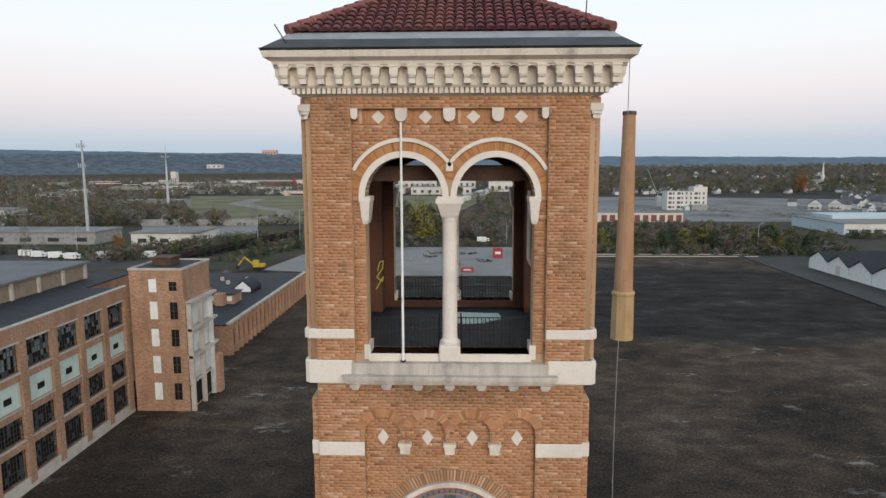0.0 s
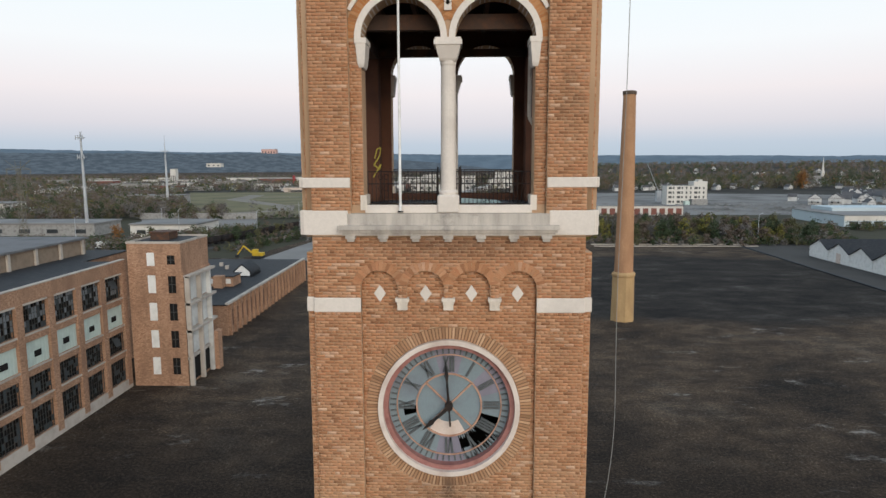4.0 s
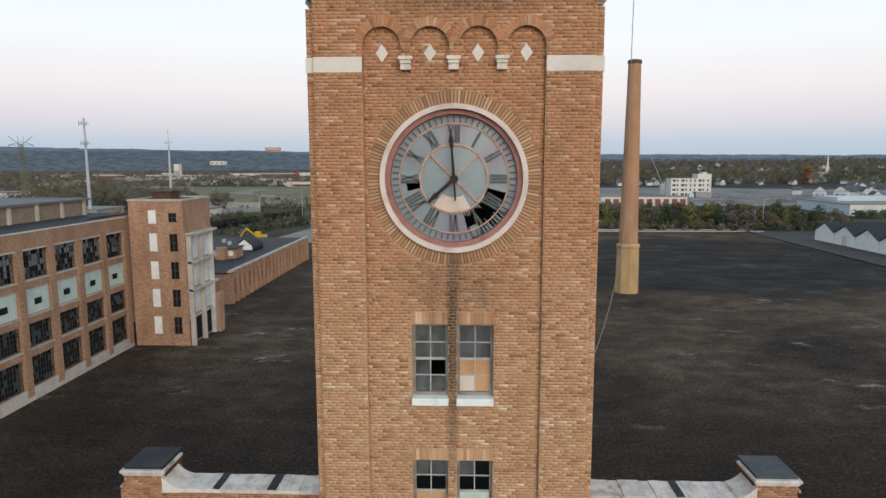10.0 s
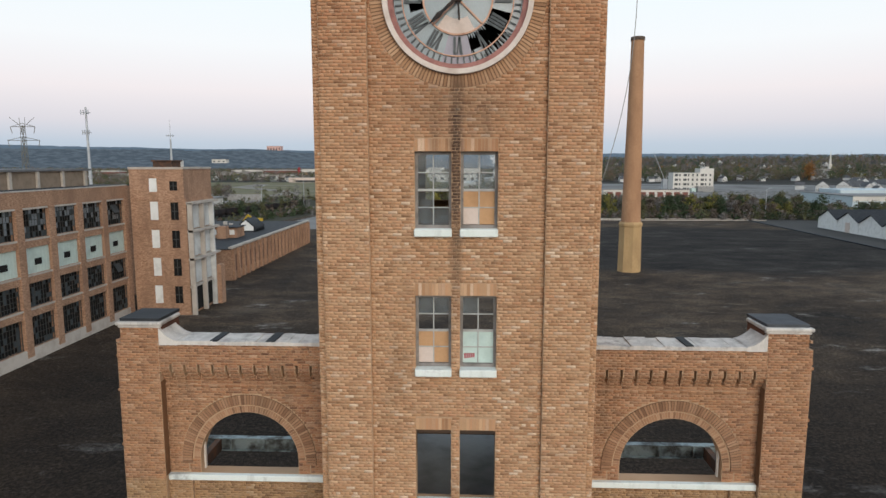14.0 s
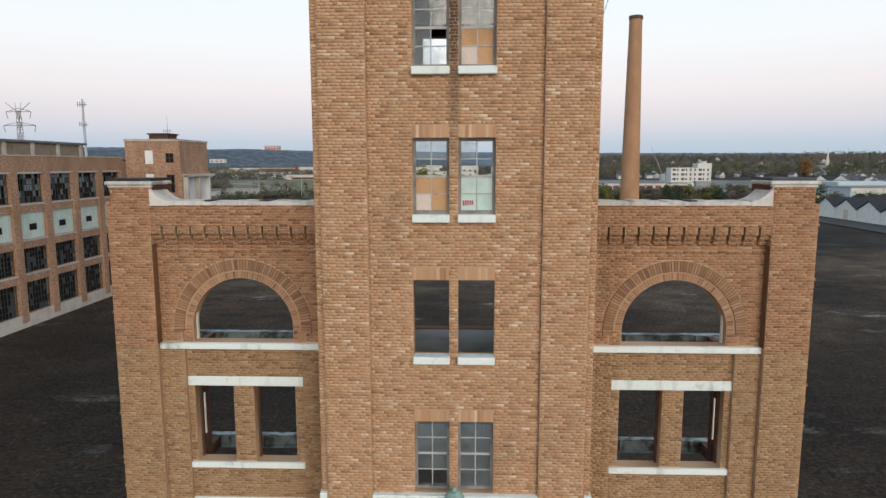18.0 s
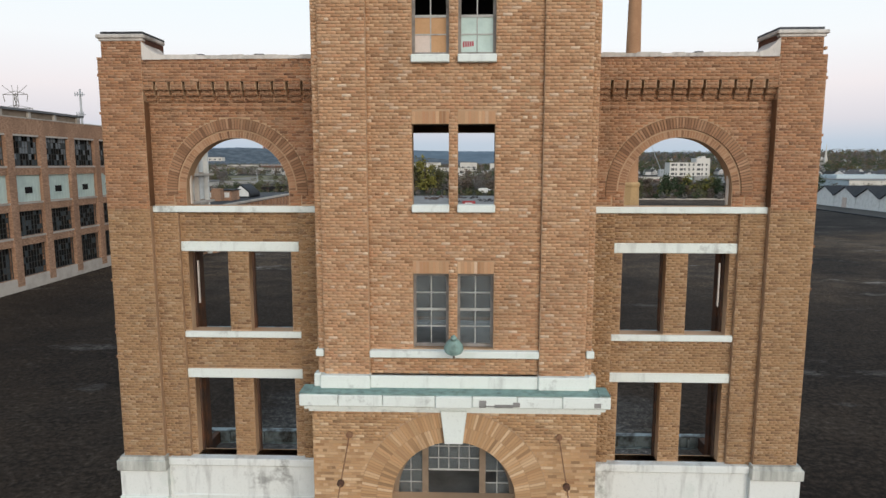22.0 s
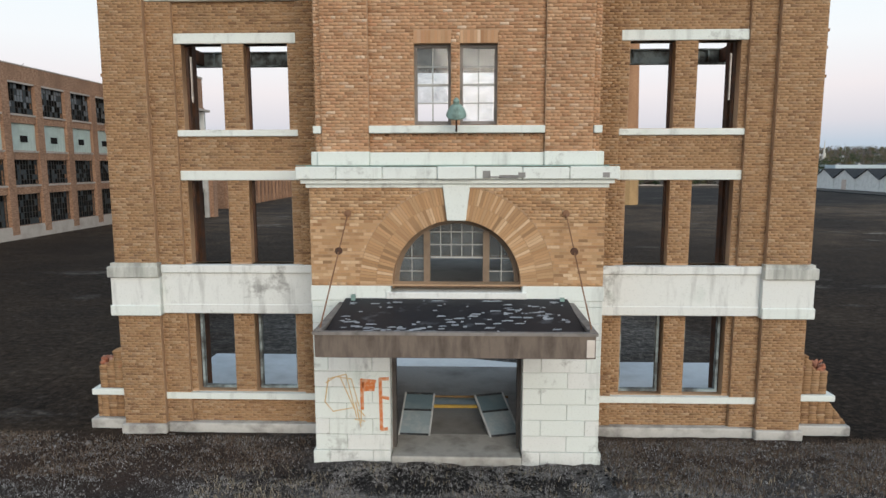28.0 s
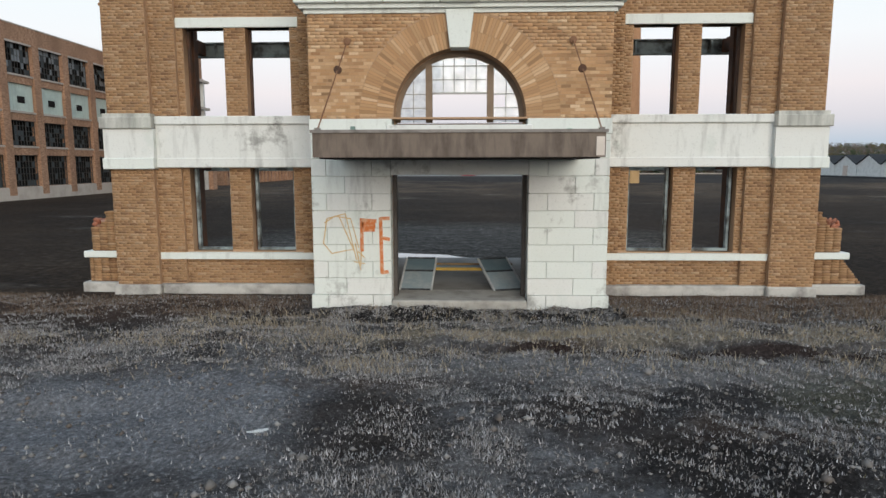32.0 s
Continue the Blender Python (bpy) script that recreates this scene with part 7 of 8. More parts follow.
def tree_at(colour, x, y, h, rz):
    if colour not in protos:
        protos[colour] = [tree_proto(colour, 100 + len(protos) * 7), False]
    p = protos[colour]
    s = h / 10.0
    if not p[1]:
        p[1] = True
        p[0].matrix_basis = pose(x, y, 0, 0, 0, rz) @ Matrix.Diagonal((s * 1.1, s * 1.1, s, 1))
        return
    o = copy_thing(p[0], pose(x, y, 0, 0, 0, rz))
    o.scale = (s * 1.1, s * 1.1, s)


tr = random.Random(5)
for i in range(110):      # belt on the right
    x = 58 + tr.random() * 108
    y = 266 + 60 * tr.random() ** 1.3
    c = tr.choices(("brown", "olive", "green", "yellow", "grey"), (4, 3, 4, 2.0 if 118 < x < 165 else 0.2, 3))[0]
    tree_at(c, x, y, tr.uniform(5.5, 10.5), tr.uniform(0, 360))
for i in range(36):      # scrub belt on the left and behind the tower
    x = -150 + tr.random() * 150
    y = 296 + 34 * tr.random() + (0 if x > -75 else -60 * tr.random())
    tree_at(tr.choice(("green", "olive", "brown", "grey")), x, y, tr.uniform(3, 7.5), tr.uniform(0, 360))
tree_at("rust", -156, 262, 8.5, 10)
tree_at("rust", 650, 1200, 38, 60)
tree_at("yellow", -133, 268, 5, 40)
for x, y, h, c in ((-19, 318, 19, "yellow"), (-25, 322, 15, "olive"), (-13, 324, 13, "olive"), (10, 322, 9, "grey"), (16, 318, 8, "brown"), (22, 330, 11, "grey"), (3, 335, 8, "brown")):
    tree_at(c, x, y, h, 31 * x)
for x, y, h, c in ((-28, 452, 17, "yellow"), (-22, 446, 14, "olive"), (-40, 458, 15, "olive"), (-34, 448, 13, "yellow"), (-52, 462, 13, "olive"), (-62, 470, 12, "yellow"), (-16, 452, 12, "olive"), (-46, 470, 17, "green")):
    tree_at(c, x, y, h, 70 * x)


def free_spot(x, y):
    """Where woods may stand."""
    r, a = math.hypot(x, y), math.atan2(x, y)
    if y < 330:
        return (-420 < x < -268 and y > 285) or (60 < x < 165 and y > 300)
    if x < 0 and -275 < x < -84 and 330 < y < 352 or -240 < x < -84 and 330 < y < 420:
        return False
    if -205 - (y - 446) * 0.45 < x < 20 and 440 < y < 1170:
        return False
    if 60 < x < 420 and 330 < y < 470:
        return x < 175 and y < 425
    if -210 < x < 210 and 840 < y < 1900 and (x * 7 + y * 3) % 10 > 2.5:
        return False
    if y > 460 and x > 60 and y < 1175:
        lim = 310 + (y - 470) * 0.95 if y < 640 else 470 + (y - 640) * 0.46
        return x > lim or x < 62
    return True


woods = {k_: [[], []] for k_ in LEAF}
wr = np.random.RandomState(11)
made = 0
tries = 0
while made < 9000 and tries < 60000:
    tries += 1
    a = wr.uniform(-0.72, 0.72)
    r = 290 + 2750 * wr.uniform(0, 1) ** 1.25
    if tries % 9 == 0:
        a, r = wr.uniform(-0.66, -0.36), wr.uniform(330, 760)
    x, y = r * math.sin(a), r * math.cos(a)
    if not free_spot(x, y):
        continue
    made += 1
    h = wr.uniform(7, 13) * (1 if r < 900 else 1.35)
    if x > 50 and y < 470:
        h *= 0.55 if y < 400 else 0.4
    z0 = land_z(r, a) if r > 960 else 0
    if r < 700:
        k_ = ("brown", "grey", "olive", "green", "yellow")[wr.choice(5, p=(0.34, 0.3, 0.18, 0.16, 0.02))]
    else:
        k_ = ("brown", "grey", "olive", "green", "yellow", "rust")[wr.choice(6, p=(0.30, 0.31, 0.18, 0.19, 0.014, 0.006))]
    n = 170 if r < 700 else (64 if r < 1400 else 30)
    spots, _ = crown_spots(wr, h, h * (0.5 if r < 900 else 0.72), n, 0.12)
    sp = np.asarray(spots) + np.array((x, y, z0))
    size = 0.50 if r < 700 else (0.95 if r < 1400 else 1.7)
    v, f = leaf_quads(wr, sp, size)
    woods[k_][0].append(v)
    woods[k_][1].append(n)
# big old trees along the far edge of the lot
for i in range(520):
    x = wr.uniform(150, 1000)
    y = 1190 + wr.uniform(0, 330)
    if abs(x - 235) < 60 and y < 1200:
        continue
    h = wr.uniform(11, 25)
    k_ = ("green", "brown", "olive", "grey", "yellow", "rust")[wr.choice(6, p=(0.40, 0.20, 0.22, 0.12, 0.05, 0.01))]
    spots, _ = crown_spots(wr, h, h * 0.62, 110, 0.10)
    v, f = leaf_quads(wr, np.asarray(spots) + np.array((x, y, land_z(math.hypot(x, y), math.atan2(x, y)))), 1.0)
    woods[k_][0].append(v)
# hedges and scrub along the rail line and the pad
for x0, y0, x1, y1, wide, n_, hh in ((-150, 236, -112, 330, 14, 260, 4.2), (-96, 236, -72, 330, 8, 120, 2.6), (-100, 296, 60, 298, 6, 110, 2.6), (58, 266, 170, 262, 7, 170, 3.6), (-230, 262, -120, 268, 5, 90, 3.4), (-205, 428, -30, 432, 6, 110, 3.0),
                                   (165, 262, 200, 330, 8, 60, 3.5), (195, 336, 330, 344, 9, 150, 4.2), (-60, 300, 60, 420, 40, 160, 5.0)):
    for i in range(n_):
        t_ = wr.uniform()
        x, y = x0 + (x1 - x0) * t_ + wr.normal() * wide * 0.5, y0 + (y1 - y0) * t_ + wr.normal() * wide * 0.5
        h = hh * wr.uniform(0.6, 1.3)
        k_ = ("green", "olive", "brown", "grey")[wr.choice(4, p=(0.34, 0.26, 0.2, 0.2))]
        spots, _ = crown_spots(wr, h, h * 0.75, 60, 0.02)
        v, f = leaf_quads(wr, np.asarray(spots) + np.array((x, y, 0)), 0.42)
        woods[k_][0].append(v)
for k_, (vs, ns) in woods.items():
    if vs:
        v = np.concatenate(vs)
        o = part(k_ + "_woodland", raw_mesh("woodland", v, np.arange(len(v)).reshape(-1, 4)), leaf_mats[k_])
        tagged(o, TREE_LABEL[k_] + "s of the distant woods", "woods", kind="stuff")

# ---- buildings in the distance ----
white_wall = rough_paint("white_render", (0.58, 0.56, 0.52), (0.40, 0.38, 0.35), 0.1, 1.5, 0.9, streak=True)
pale_blue = rough_paint("pale_blue_metal", (0.44, 0.52, 0.56), (0.36, 0.42, 0.46), 0.1, 2, 0.6)
red_brickish = rough_paint("dull_red_brick", (0.20, 0.085, 0.07), (0.14, 0.06, 0.05), 0.2, 2, 0.9)
pink_wall = rough_paint("pink_wall", (0.56, 0.36, 0.32), (0.48, 0.32, 0.29), 0.1, 2, 0.9)
grey_roof = rough_paint("flat_grey_roof", (0.22, 0.215, 0.21), (0.13, 0.128, 0.125), 0.05, 1, 0.9)
dark_glass = rough_paint("dark_far_glass", (0.03, 0.035, 0.04), (0.06, 0.065, 0.07), 0.3, 2, 0.3)
red_sign = rough_paint("red_metal", (0.30, 0.045, 0.05), (0.22, 0.035, 0.04), 0.4, 3, 0.6)

old = thing("white_factory_block", "pale four-storey concrete block, partly torn down, with dark windows", "building", (235, 640, 0))
part("wall", boxes((-21, 20, 0, 16, 0, 19.5)), white_wall, old)
part("upper_wall", boxes((6, 20, 0, 16, 19.501, 24)), white_wall, old)
part("stair_head", boxes((11, 15, 0.5, 10, 24.001, 26)), white_wall, old)
part("roof", boxes((-21, 5.9, 0.3, 15.7, 19.501, 19.8)), grey_roof, old)
for f_ in range(4):
    for i in range(9):
        x = -19.5 + i * 4.4
        if f_ == 0 and i > 4:
            continue
        w_ = 3.4 if i in (0, 2, 6) else 1.6
        part("window", boxes((x, x + w_, -0.08, -0.005, 2.0 + f_ * 4.7, 4.4 + f_ * 4.7)), dark_glass, old)
part("annex", boxes((2, 18, -8, -0.1, 0, 6)), concrete, old, "half-demolished annex")
part("debris_heap", boxes((-4, 1, -6, -0.1, 0, 4)), teal_sheet, old)

longb = thing("long_white_shed", "long low white shed with red-brown bays", "shed", (139, 466, 0))
part("wall", boxes((-34, 31, 0, 12, 0, 7.0)), white_wall, longb)
part("roof", boxes((-34.3, 31.3, -0.3, 12.3, 7.001, 7.4)), grey_roof, longb)
for i in range(10):
    x = -31 + i * 6.3
    part("bay", boxes((x, x + 4.2, -0.12, -0.005, 0.4, 5.4)), red_brickish, longb)

ware = thing("blue_white_warehouse", "large pale blue warehouse with a row of dark dock doors", "warehouse", (236, 358, 0))
part("wall", boxes((-10, 110, 0, 60, 0, 6.5)), pale_blue, ware)
part("roof", boxes((-10.4, 110.4, -0.4, 60.4, 6.501, 6.8)), grey_roof, ware)
part("upper_roof", boxes((2, 110, 34, 59, 6.801, 9.0)), pale_blue, ware)
part("white_band", boxes((-9.9, 110, -0.1, -0.005, 3.6, 6.3)), white_wall, ware)
for i in range(16):
    x = -7 + i * 7.2
    part("dock_door", boxes((x, x + 5.2, -0.14, -0.004, 0.3, 3.2)), dark_glass, ware)

# saw-roofed sheds: gables of one building
sheds = thing("gabled_sheds", "row of joined white gabled sheds with black roofs", "shed", (131, 205, 0))
sheds.scale = (1, 1, 0.82)
for i in range(7):
    y1 = 16.0 - i * 12.4
    y0 = y1 - 12.2
    ym = (y0 + y1) / 2
    bm = bmesh.new()
    fr = [bm.verts.new(p) for p in ((0, y0, 0), (0, y1, 0), (0, y1, 4.6), (0, ym, 8.4), (0, y0, 4.6))]
    bk = [bm.verts.new((0.5, v.co.y, v.co.z)) for v in fr]
    bm.faces.new(fr[::-1])
    bm.faces.new(bk)
    for j in range(5):
        bm.faces.new((fr[j], fr[(j + 1) % 5], bk[(j + 1) % 5], bk[j]))
    bmesh.ops.recalc_face_normals(bm, faces=bm.faces[:])
    g = part("gable_wall", bm, white_plain, sheds, "white painted gable")
    bm = bmesh.new()
    v = [bm.verts.new(p) for p in ((-0.4, y0, 4.62), (-0.4, ym, 8.44), (-0.4, y1, 4.62), (40, y0, 4.62), (40, ym, 8.44), (40, y1, 4.62))]
    v2 = [bm.verts.new((p.co.x, p.co.y, p.co.z + 0.25)) for p in v]
    for q_ in ((0, 3, 4, 1), (1, 4, 5, 2)):
        bm.faces.new([v2[j] for j in q_])
        bm.faces.new([v[j] for j in q_[::-1]])
    for j, k in ((0, 1), (1, 2)):
        bm.faces.new((v[j], v[k], v2[k], v2[j]))
    bmesh.ops.recalc_face_normals(bm, faces=bm.faces[:])
    part("roof", bm, slate, sheds, "black shed roof")
    if i == 1:
        part("door", boxes((-0.08, -0.004, ym - 1.3, ym + 1.3, 0, 4.2)), board_pale, g)

# houses
house = thing("house", "small pale timber house with a pitched grey roof among trees", "house", (0, 0, 0), "houses beyond the lot")
house_white = rough_paint("house_siding", (0.55, 0.55, 0.54), (0.40, 0.40, 0.40), 0.3, 2, 0.8)
part("wall", boxes((-4.5, 4.5, -5, 5, 0, 5.2)), house_white, house)
bm = bmesh.new()
v = [bm.verts.new(p) for p in ((-5, -5.5, 5.0), (5, -5.5, 5.0), (0, -5.5, 9.0), (-5, 5.5, 5.0), (5, 5.5, 5.0), (0, 5.5, 9.0))]
for q_ in ((0, 1, 2), (5, 4, 3), (0, 2, 5, 3), (1, 4, 5, 2), (0, 3, 4, 1)):
    bm.faces.new([v[j] for j in q_])
part("roof", bm, rough_paint("shingle_roof", (0.10, 0.10, 0.105), (0.06, 0.06, 0.065), 0.3, 2, 0.9), house)
part("gable_wall", slab([(-4.3, 5.2), (4.3, 5.2), (0, 8.6)], [], -5.56, -5.505), house_white, house)
for x in (-2.6, 1.4):
    part("window", boxes((x, x + 1.3, -5.05, -5.004, 1.4, 3.2)), dark_glass, house)
part("porch", boxes((-4, 4, -7.5, -5.06, 2.6, 2.9)), house_white, house)
hr = random.Random(9)
house_spots = [(420 + 14 * i + hr.uniform(-5, 5), 640 + 26 * i + hr.uniform(-10, 10)) for i in range(16)] + [(452 + 15 * i, 660 + 27 * i + hr.uniform(-9, 9)) for i in range(14)]
house_spots += [(hr.uniform(230, 560), hr.uniform(1185, 1240)) for _ in range(22)] + [(hr.uniform(-900, -420), hr.uniform(1150, 1900)) for _ in range(30)]
house_spots += [(hr.uniform(500, 1250), hr.uniform(1300, 2200)) for _ in range(30)] + [(hr.uniform(-1150, -250), hr.uniform(1500, 2600)) for _ in range(46)]
house_spots += [(hr.uniform(330, 900), hr.uniform(1160, 1420)) for _ in range(44)] + [(hr.uniform(360, 520), hr.uniform(560, 760)) for _ in range(14)] + [(hr.uniform(-1000, -330), hr.uniform(1050, 1700)) for _ in range(30)]
first = True
for x, y in house_spots:
    r, a = math.hypot(x, y), math.atan2(x, y)
    m_ = pose(x, y, land_z(r, a) if r > 960 else 0, 0, 0, hr.choice((-75, -30, 0, 15, 60)) + hr.uniform(-8, 8))
    if first:
        house.matrix_basis = m_
        first = False
    else:
        o = copy_thing(house, m_)
        s_ = hr.uniform(0.85, 1.35)
        o.scale = (s_, s_, s_ * hr.uniform(0.9, 1.15))

church = thing("church", "pale church with a tall slim steeple beyond the houses", "church", (835, 1460, land_z(1680, 0.5)))
part("nave", boxes((-26, -3.1, -6, 10, 0, 13)), concrete, church)
part("tower", boxes((-3, 3, -3, 3, 0, 24)), white_wall, church)
bm = bmesh.new()
rod(bm, (0, 0, 24), (0, 0, 56), 2.8, 8, 0.2)
part("steeple", bm, white_wall, church)

# retail park and blocks on the left
for nm, lab, x, y, w_, d_, h_, mat, z in (("retail_hall", "long white retail hall beyond the field", -640, 2010, 250, 60, 17, white_wall, 6), ("retail_hall", "dull red retail hall beyond the field", -560, 1900, 130, 40, 16, red_brickish, 5),
                                       ("retail_hall", "cream retail hall beyond the field", -430, 1860, 130, 40, 22, white_wall, 5), ("pale_office", "white slab building in the woods", -943, 2385, 55, 30, 14, white_wall, 24),
                                       ("pink_office", "pink office block high on the ridge", -992, 3240, 72, 40, 27, pink_wall, 84), ("retail_hall", "low pale retail hall", -860, 1800, 150, 40, 14, white_wall, 5),
                                       ("works_shed", "grey works shed behind the trees", -330, 640, 60, 30, 10, concrete, 0), ("pale_tank", "pale water tank tower", -820, 1750, 16, 16, 46, white_wall, 0),
                                       ("hall_behind", "long low white hall in the town behind the tower", -40, 1250, 122, 40, 15, white_wall, 0), ("white_depot", "low white depot with a dark flat roof", -151, 296, 34, 30, 6, white_wall, 0),
                                       ("white_block", "white hospital block in the town", -120, 1700, 104, 30, 24, white_wall, 5), ("white_block", "white stepped office block in the town", 17, 1700, 46, 30, 27, white_wall, 5), ("white_block", "pale office block with window bands in the town", 112, 1420, 96, 30, 25, white_wall, 5),
                                       ("white_block", "far pale block below the ridge", -110, 2300, 60, 30, 24, white_wall, 5), ("white_block", "pale upper block in the town", 125, 1700, 60, 30, 40, white_wall, 5), ("white_hall", "long white hall at the edge of the lot", 190, 1185, 120, 30, 13, white_wall, 0),
                                       ("yard_office", "grey flat-roofed yard building", -226, 300, 74, 26, 6, concrete, 0), ("green_depot", "white depot building with a green end", -350, 430, 40, 20, 11, white_wall, 0)):
    r_far = math.hypot(x, y)
    t = thing(nm, lab, "building", (x, y, z if r_far < 960 or nm in ("pink_office", "pale_office") else max(0, land_z(r_far, 0) - 1)))
    part("wall", boxes((-w_ / 2, w_ / 2, 0, d_, 0, h_)), mat, t)
    part("roof", boxes((-w_ / 2 - 0.5, w_ / 2 + 0.5, -0.5, d_ + 0.5, h_ + 0.001, h_ + 0.8)), grey_roof, t)
    n = max(3, int(w_ / 14))
    for i in range(n):
        x0 = -w_ / 2 + (i + 0.3) * w_ / n
        part("window", boxes((x0, x0 + w_ / n * 0.4, -0.12, -0.01, h_ * 0.25, h_ * 0.6)), dark_glass, t)
    if nm == "green_depot":
        part("green_end", boxes((w_ / 2 + 0.01, w_ / 2 + 12, 0, 10, 0, 8)), teal_sheet, t)
# more flat-roofed halls of the retail park, each its own building
rb = random.Random(31)
for i in range(34):
    a, r = rb.uniform(-0.60, -0.10), rb.uniform(1190, 2300)
    x, y, w_, d_, h_ = r * math.sin(a), r * math.cos(a), rb.uniform(25, 95), rb.uniform(20, 40), rb.uniform(7, 15)
    mat, lab = rb.choice(((white_wall, "white"), (white_wall, "white"), (concrete, "grey"), (board_pale, "cream"), (white_wall, "white"), (concrete, "grey"), (red_brickish, "dull red")))
    t = thing("retail_hall", lab + " flat-roofed hall in the distant retail park", "building", (x, y, land_z(r, a)), "retail park")
    part("wall", boxes((-w_ / 2, w_ / 2, 0, d_, 0, h_)), mat, t)
    part("roof", boxes((-w_ / 2 - 0.5, w_ / 2 + 0.5, -0.5, d_ + 0.5, h_ + 0.001, h_ + 0.9)), white_wall if rb.random() < 0.5 else grey_roof, t)
    part("shop_front", boxes((-w_ * 0.35, w_ * 0.3, -0.15, -0.01, 1, h_ * 0.5)), dark_glass if rb.random() < 0.92 else red_sign, t)
# the retaining wall behind the concrete yard
tagged(part("wall_yard", boxes((-231, -146, 427, 428, 0, 4.5)), concrete), "long grey concrete retaining wall", "wall", kind="structure")
# viaduct road climbing away behind the tower
via = thing("viaduct_ramp", "long pale concrete road ramp climbing away through the town", "ramp", (-3, 868, 0))
for i in range(16):
    q0, q1 = i / 16, (i + 1) / 16
    bm = bmesh.new()
    v = [bm.verts.new((183 * q + off, 1036 * q, z)) for q in (q0, q1 - 0.002) for off, z in ((-7, 0), (7, 0), (7, 5 + 9 * q), (-7, 5 + 9 * q))]
    for f in ((3, 2, 1, 0), (4, 5, 6, 7), (0, 1, 5, 4), (1, 2, 6, 5), (2, 3, 7, 6), (3, 0, 4, 7)):
        bm.faces.new([v[j] for j in f])
    part("span", bm, concrete if i % 3 else white_wall, via)
# a row of dark hopper wagons on the siding
wag = thing("hopper_wagon", "dark rusty open hopper wagon standing on the siding", "wagon", (0, 0, 0), "hopper wagons")
bm = bmesh.new()
rings = [[bm.verts.new((sx * wx, sy * wy, z)) for sx, sy in ((-1, -1), (1, -1), (1, 1), (-1, 1))] for wx, wy, z in ((0.9, 3.4, 0.9), (1.5, 5.0, 2.0), (1.5, 5.0, 3.6), (1.35, 4.85, 3.6), (1.35, 4.85, 2.4))]
for a, b in zip(rings, rings[1:]):
    for i in range(4):
        bm.faces.new((a[i], a[(i + 1) % 4], b[(i + 1) % 4], b[i]))
bm.faces.new(rings[-1])
wagon_steel = rough_paint("dark_wagon_steel", (0.022, 0.020, 0.022), (0.06, 0.04, 0.03), 0.5, 4, 0.8)
part("hopper", bm, wagon_steel, wag)
for i in range(6):
    part("rib", boxes((1.502, 1.6, -4.6 + i * 1.8, -4.4 + i * 1.8, 1.9, 3.5)), wagon_steel, wag)
for y in (-3.6, 3.6):
    part("bogie", boxes((-1.0, 1.0, y - 1.1, y + 1.1, 0.05, 0.88)), slate, wag)
for i in range(11):
    q = i / 10
    m_ = pose(-114 + 17 * q, 236 + 112 * q, 0.05, 0, 0, -8.6)
    if i == 0:
        wag.matrix_basis = m_
    else:
        copy_thing(wag, m_)
sign = thing("red_pylon_sign", "tall red sign at the retail park", "sign", (-500, 1850, land_z(1916, 0)))
part("panel", boxes((-3.5, 3.5, 0, 2, 0, 26)), red_sign, sign)
blue = thing("blue_shed", "bright blue metal shed beside the yard", "shed", (-205, 226, 0))
part("wall", boxes((-10, 9, 0, 14, 0, 9.5)), rough_paint("blue_metal", (0.10, 0.22, 0.42), (0.08, 0.17, 0.32), 0.2, 2, 0.5), blue)
part("roof", boxes((-10.2, 9.2, -0.2, 14.2, 9.501, 9.8)), grey_roof, blue)


def van(x, y, rz, h=2.6, ln=6.5):
    t = thing("white_van", "white box van parked in the yard", "van", (x, y, 0.07), "parked vans")
    part("body", soft_box(-ln / 2, ln / 2 - 1.6, -1.1, 1.1, 0.5, h + 0.4, 0.1), white_plain, t)
    part("cab", soft_box(ln / 2 - 1.58, ln / 2, -1.0, 1.0, 0.5, h - 0.3, 0.25), white_plain, t)
    part("windscreen", boxes((ln / 2 - 1.2, ln / 2 - 0.3, -1.02, 1.02, 1.35, 1.95)), dark_glass, t)
    for wx in (-ln / 2 + 1.2, ln / 2 - 1.1):
        for wy in (-0.95, 0.95):
            bm = bmesh.new()
            rod(bm, (wx, wy - 0.15, 0.42), (wx, wy + 0.15, 0.42), 0.42, 12)
            part("wheel", bm, slate, t)
    t.rotation_euler[2] = radians(rz)


for x, y, rz in ((-172, 243, 8), (-163, 240, 4), (-152, 244, -6), (-134, 246, 170), (12, 312, 5), (-182, 246, 3), (-190, 250, 3)):
    van(x, y, rz)

# masts, pylons and lamp posts
pylon_mat = rough_paint("weathered_pylon", (0.16, 0.15, 0.12), (0.10, 0.09, 0.07), 0.6, 5, 0.7)
steel_pale = rough_paint("galvanised_steel", (0.42, 0.44, 0.46), (0.30, 0.31, 0.33), 0.3, 3, 0.5, metal=0.3)
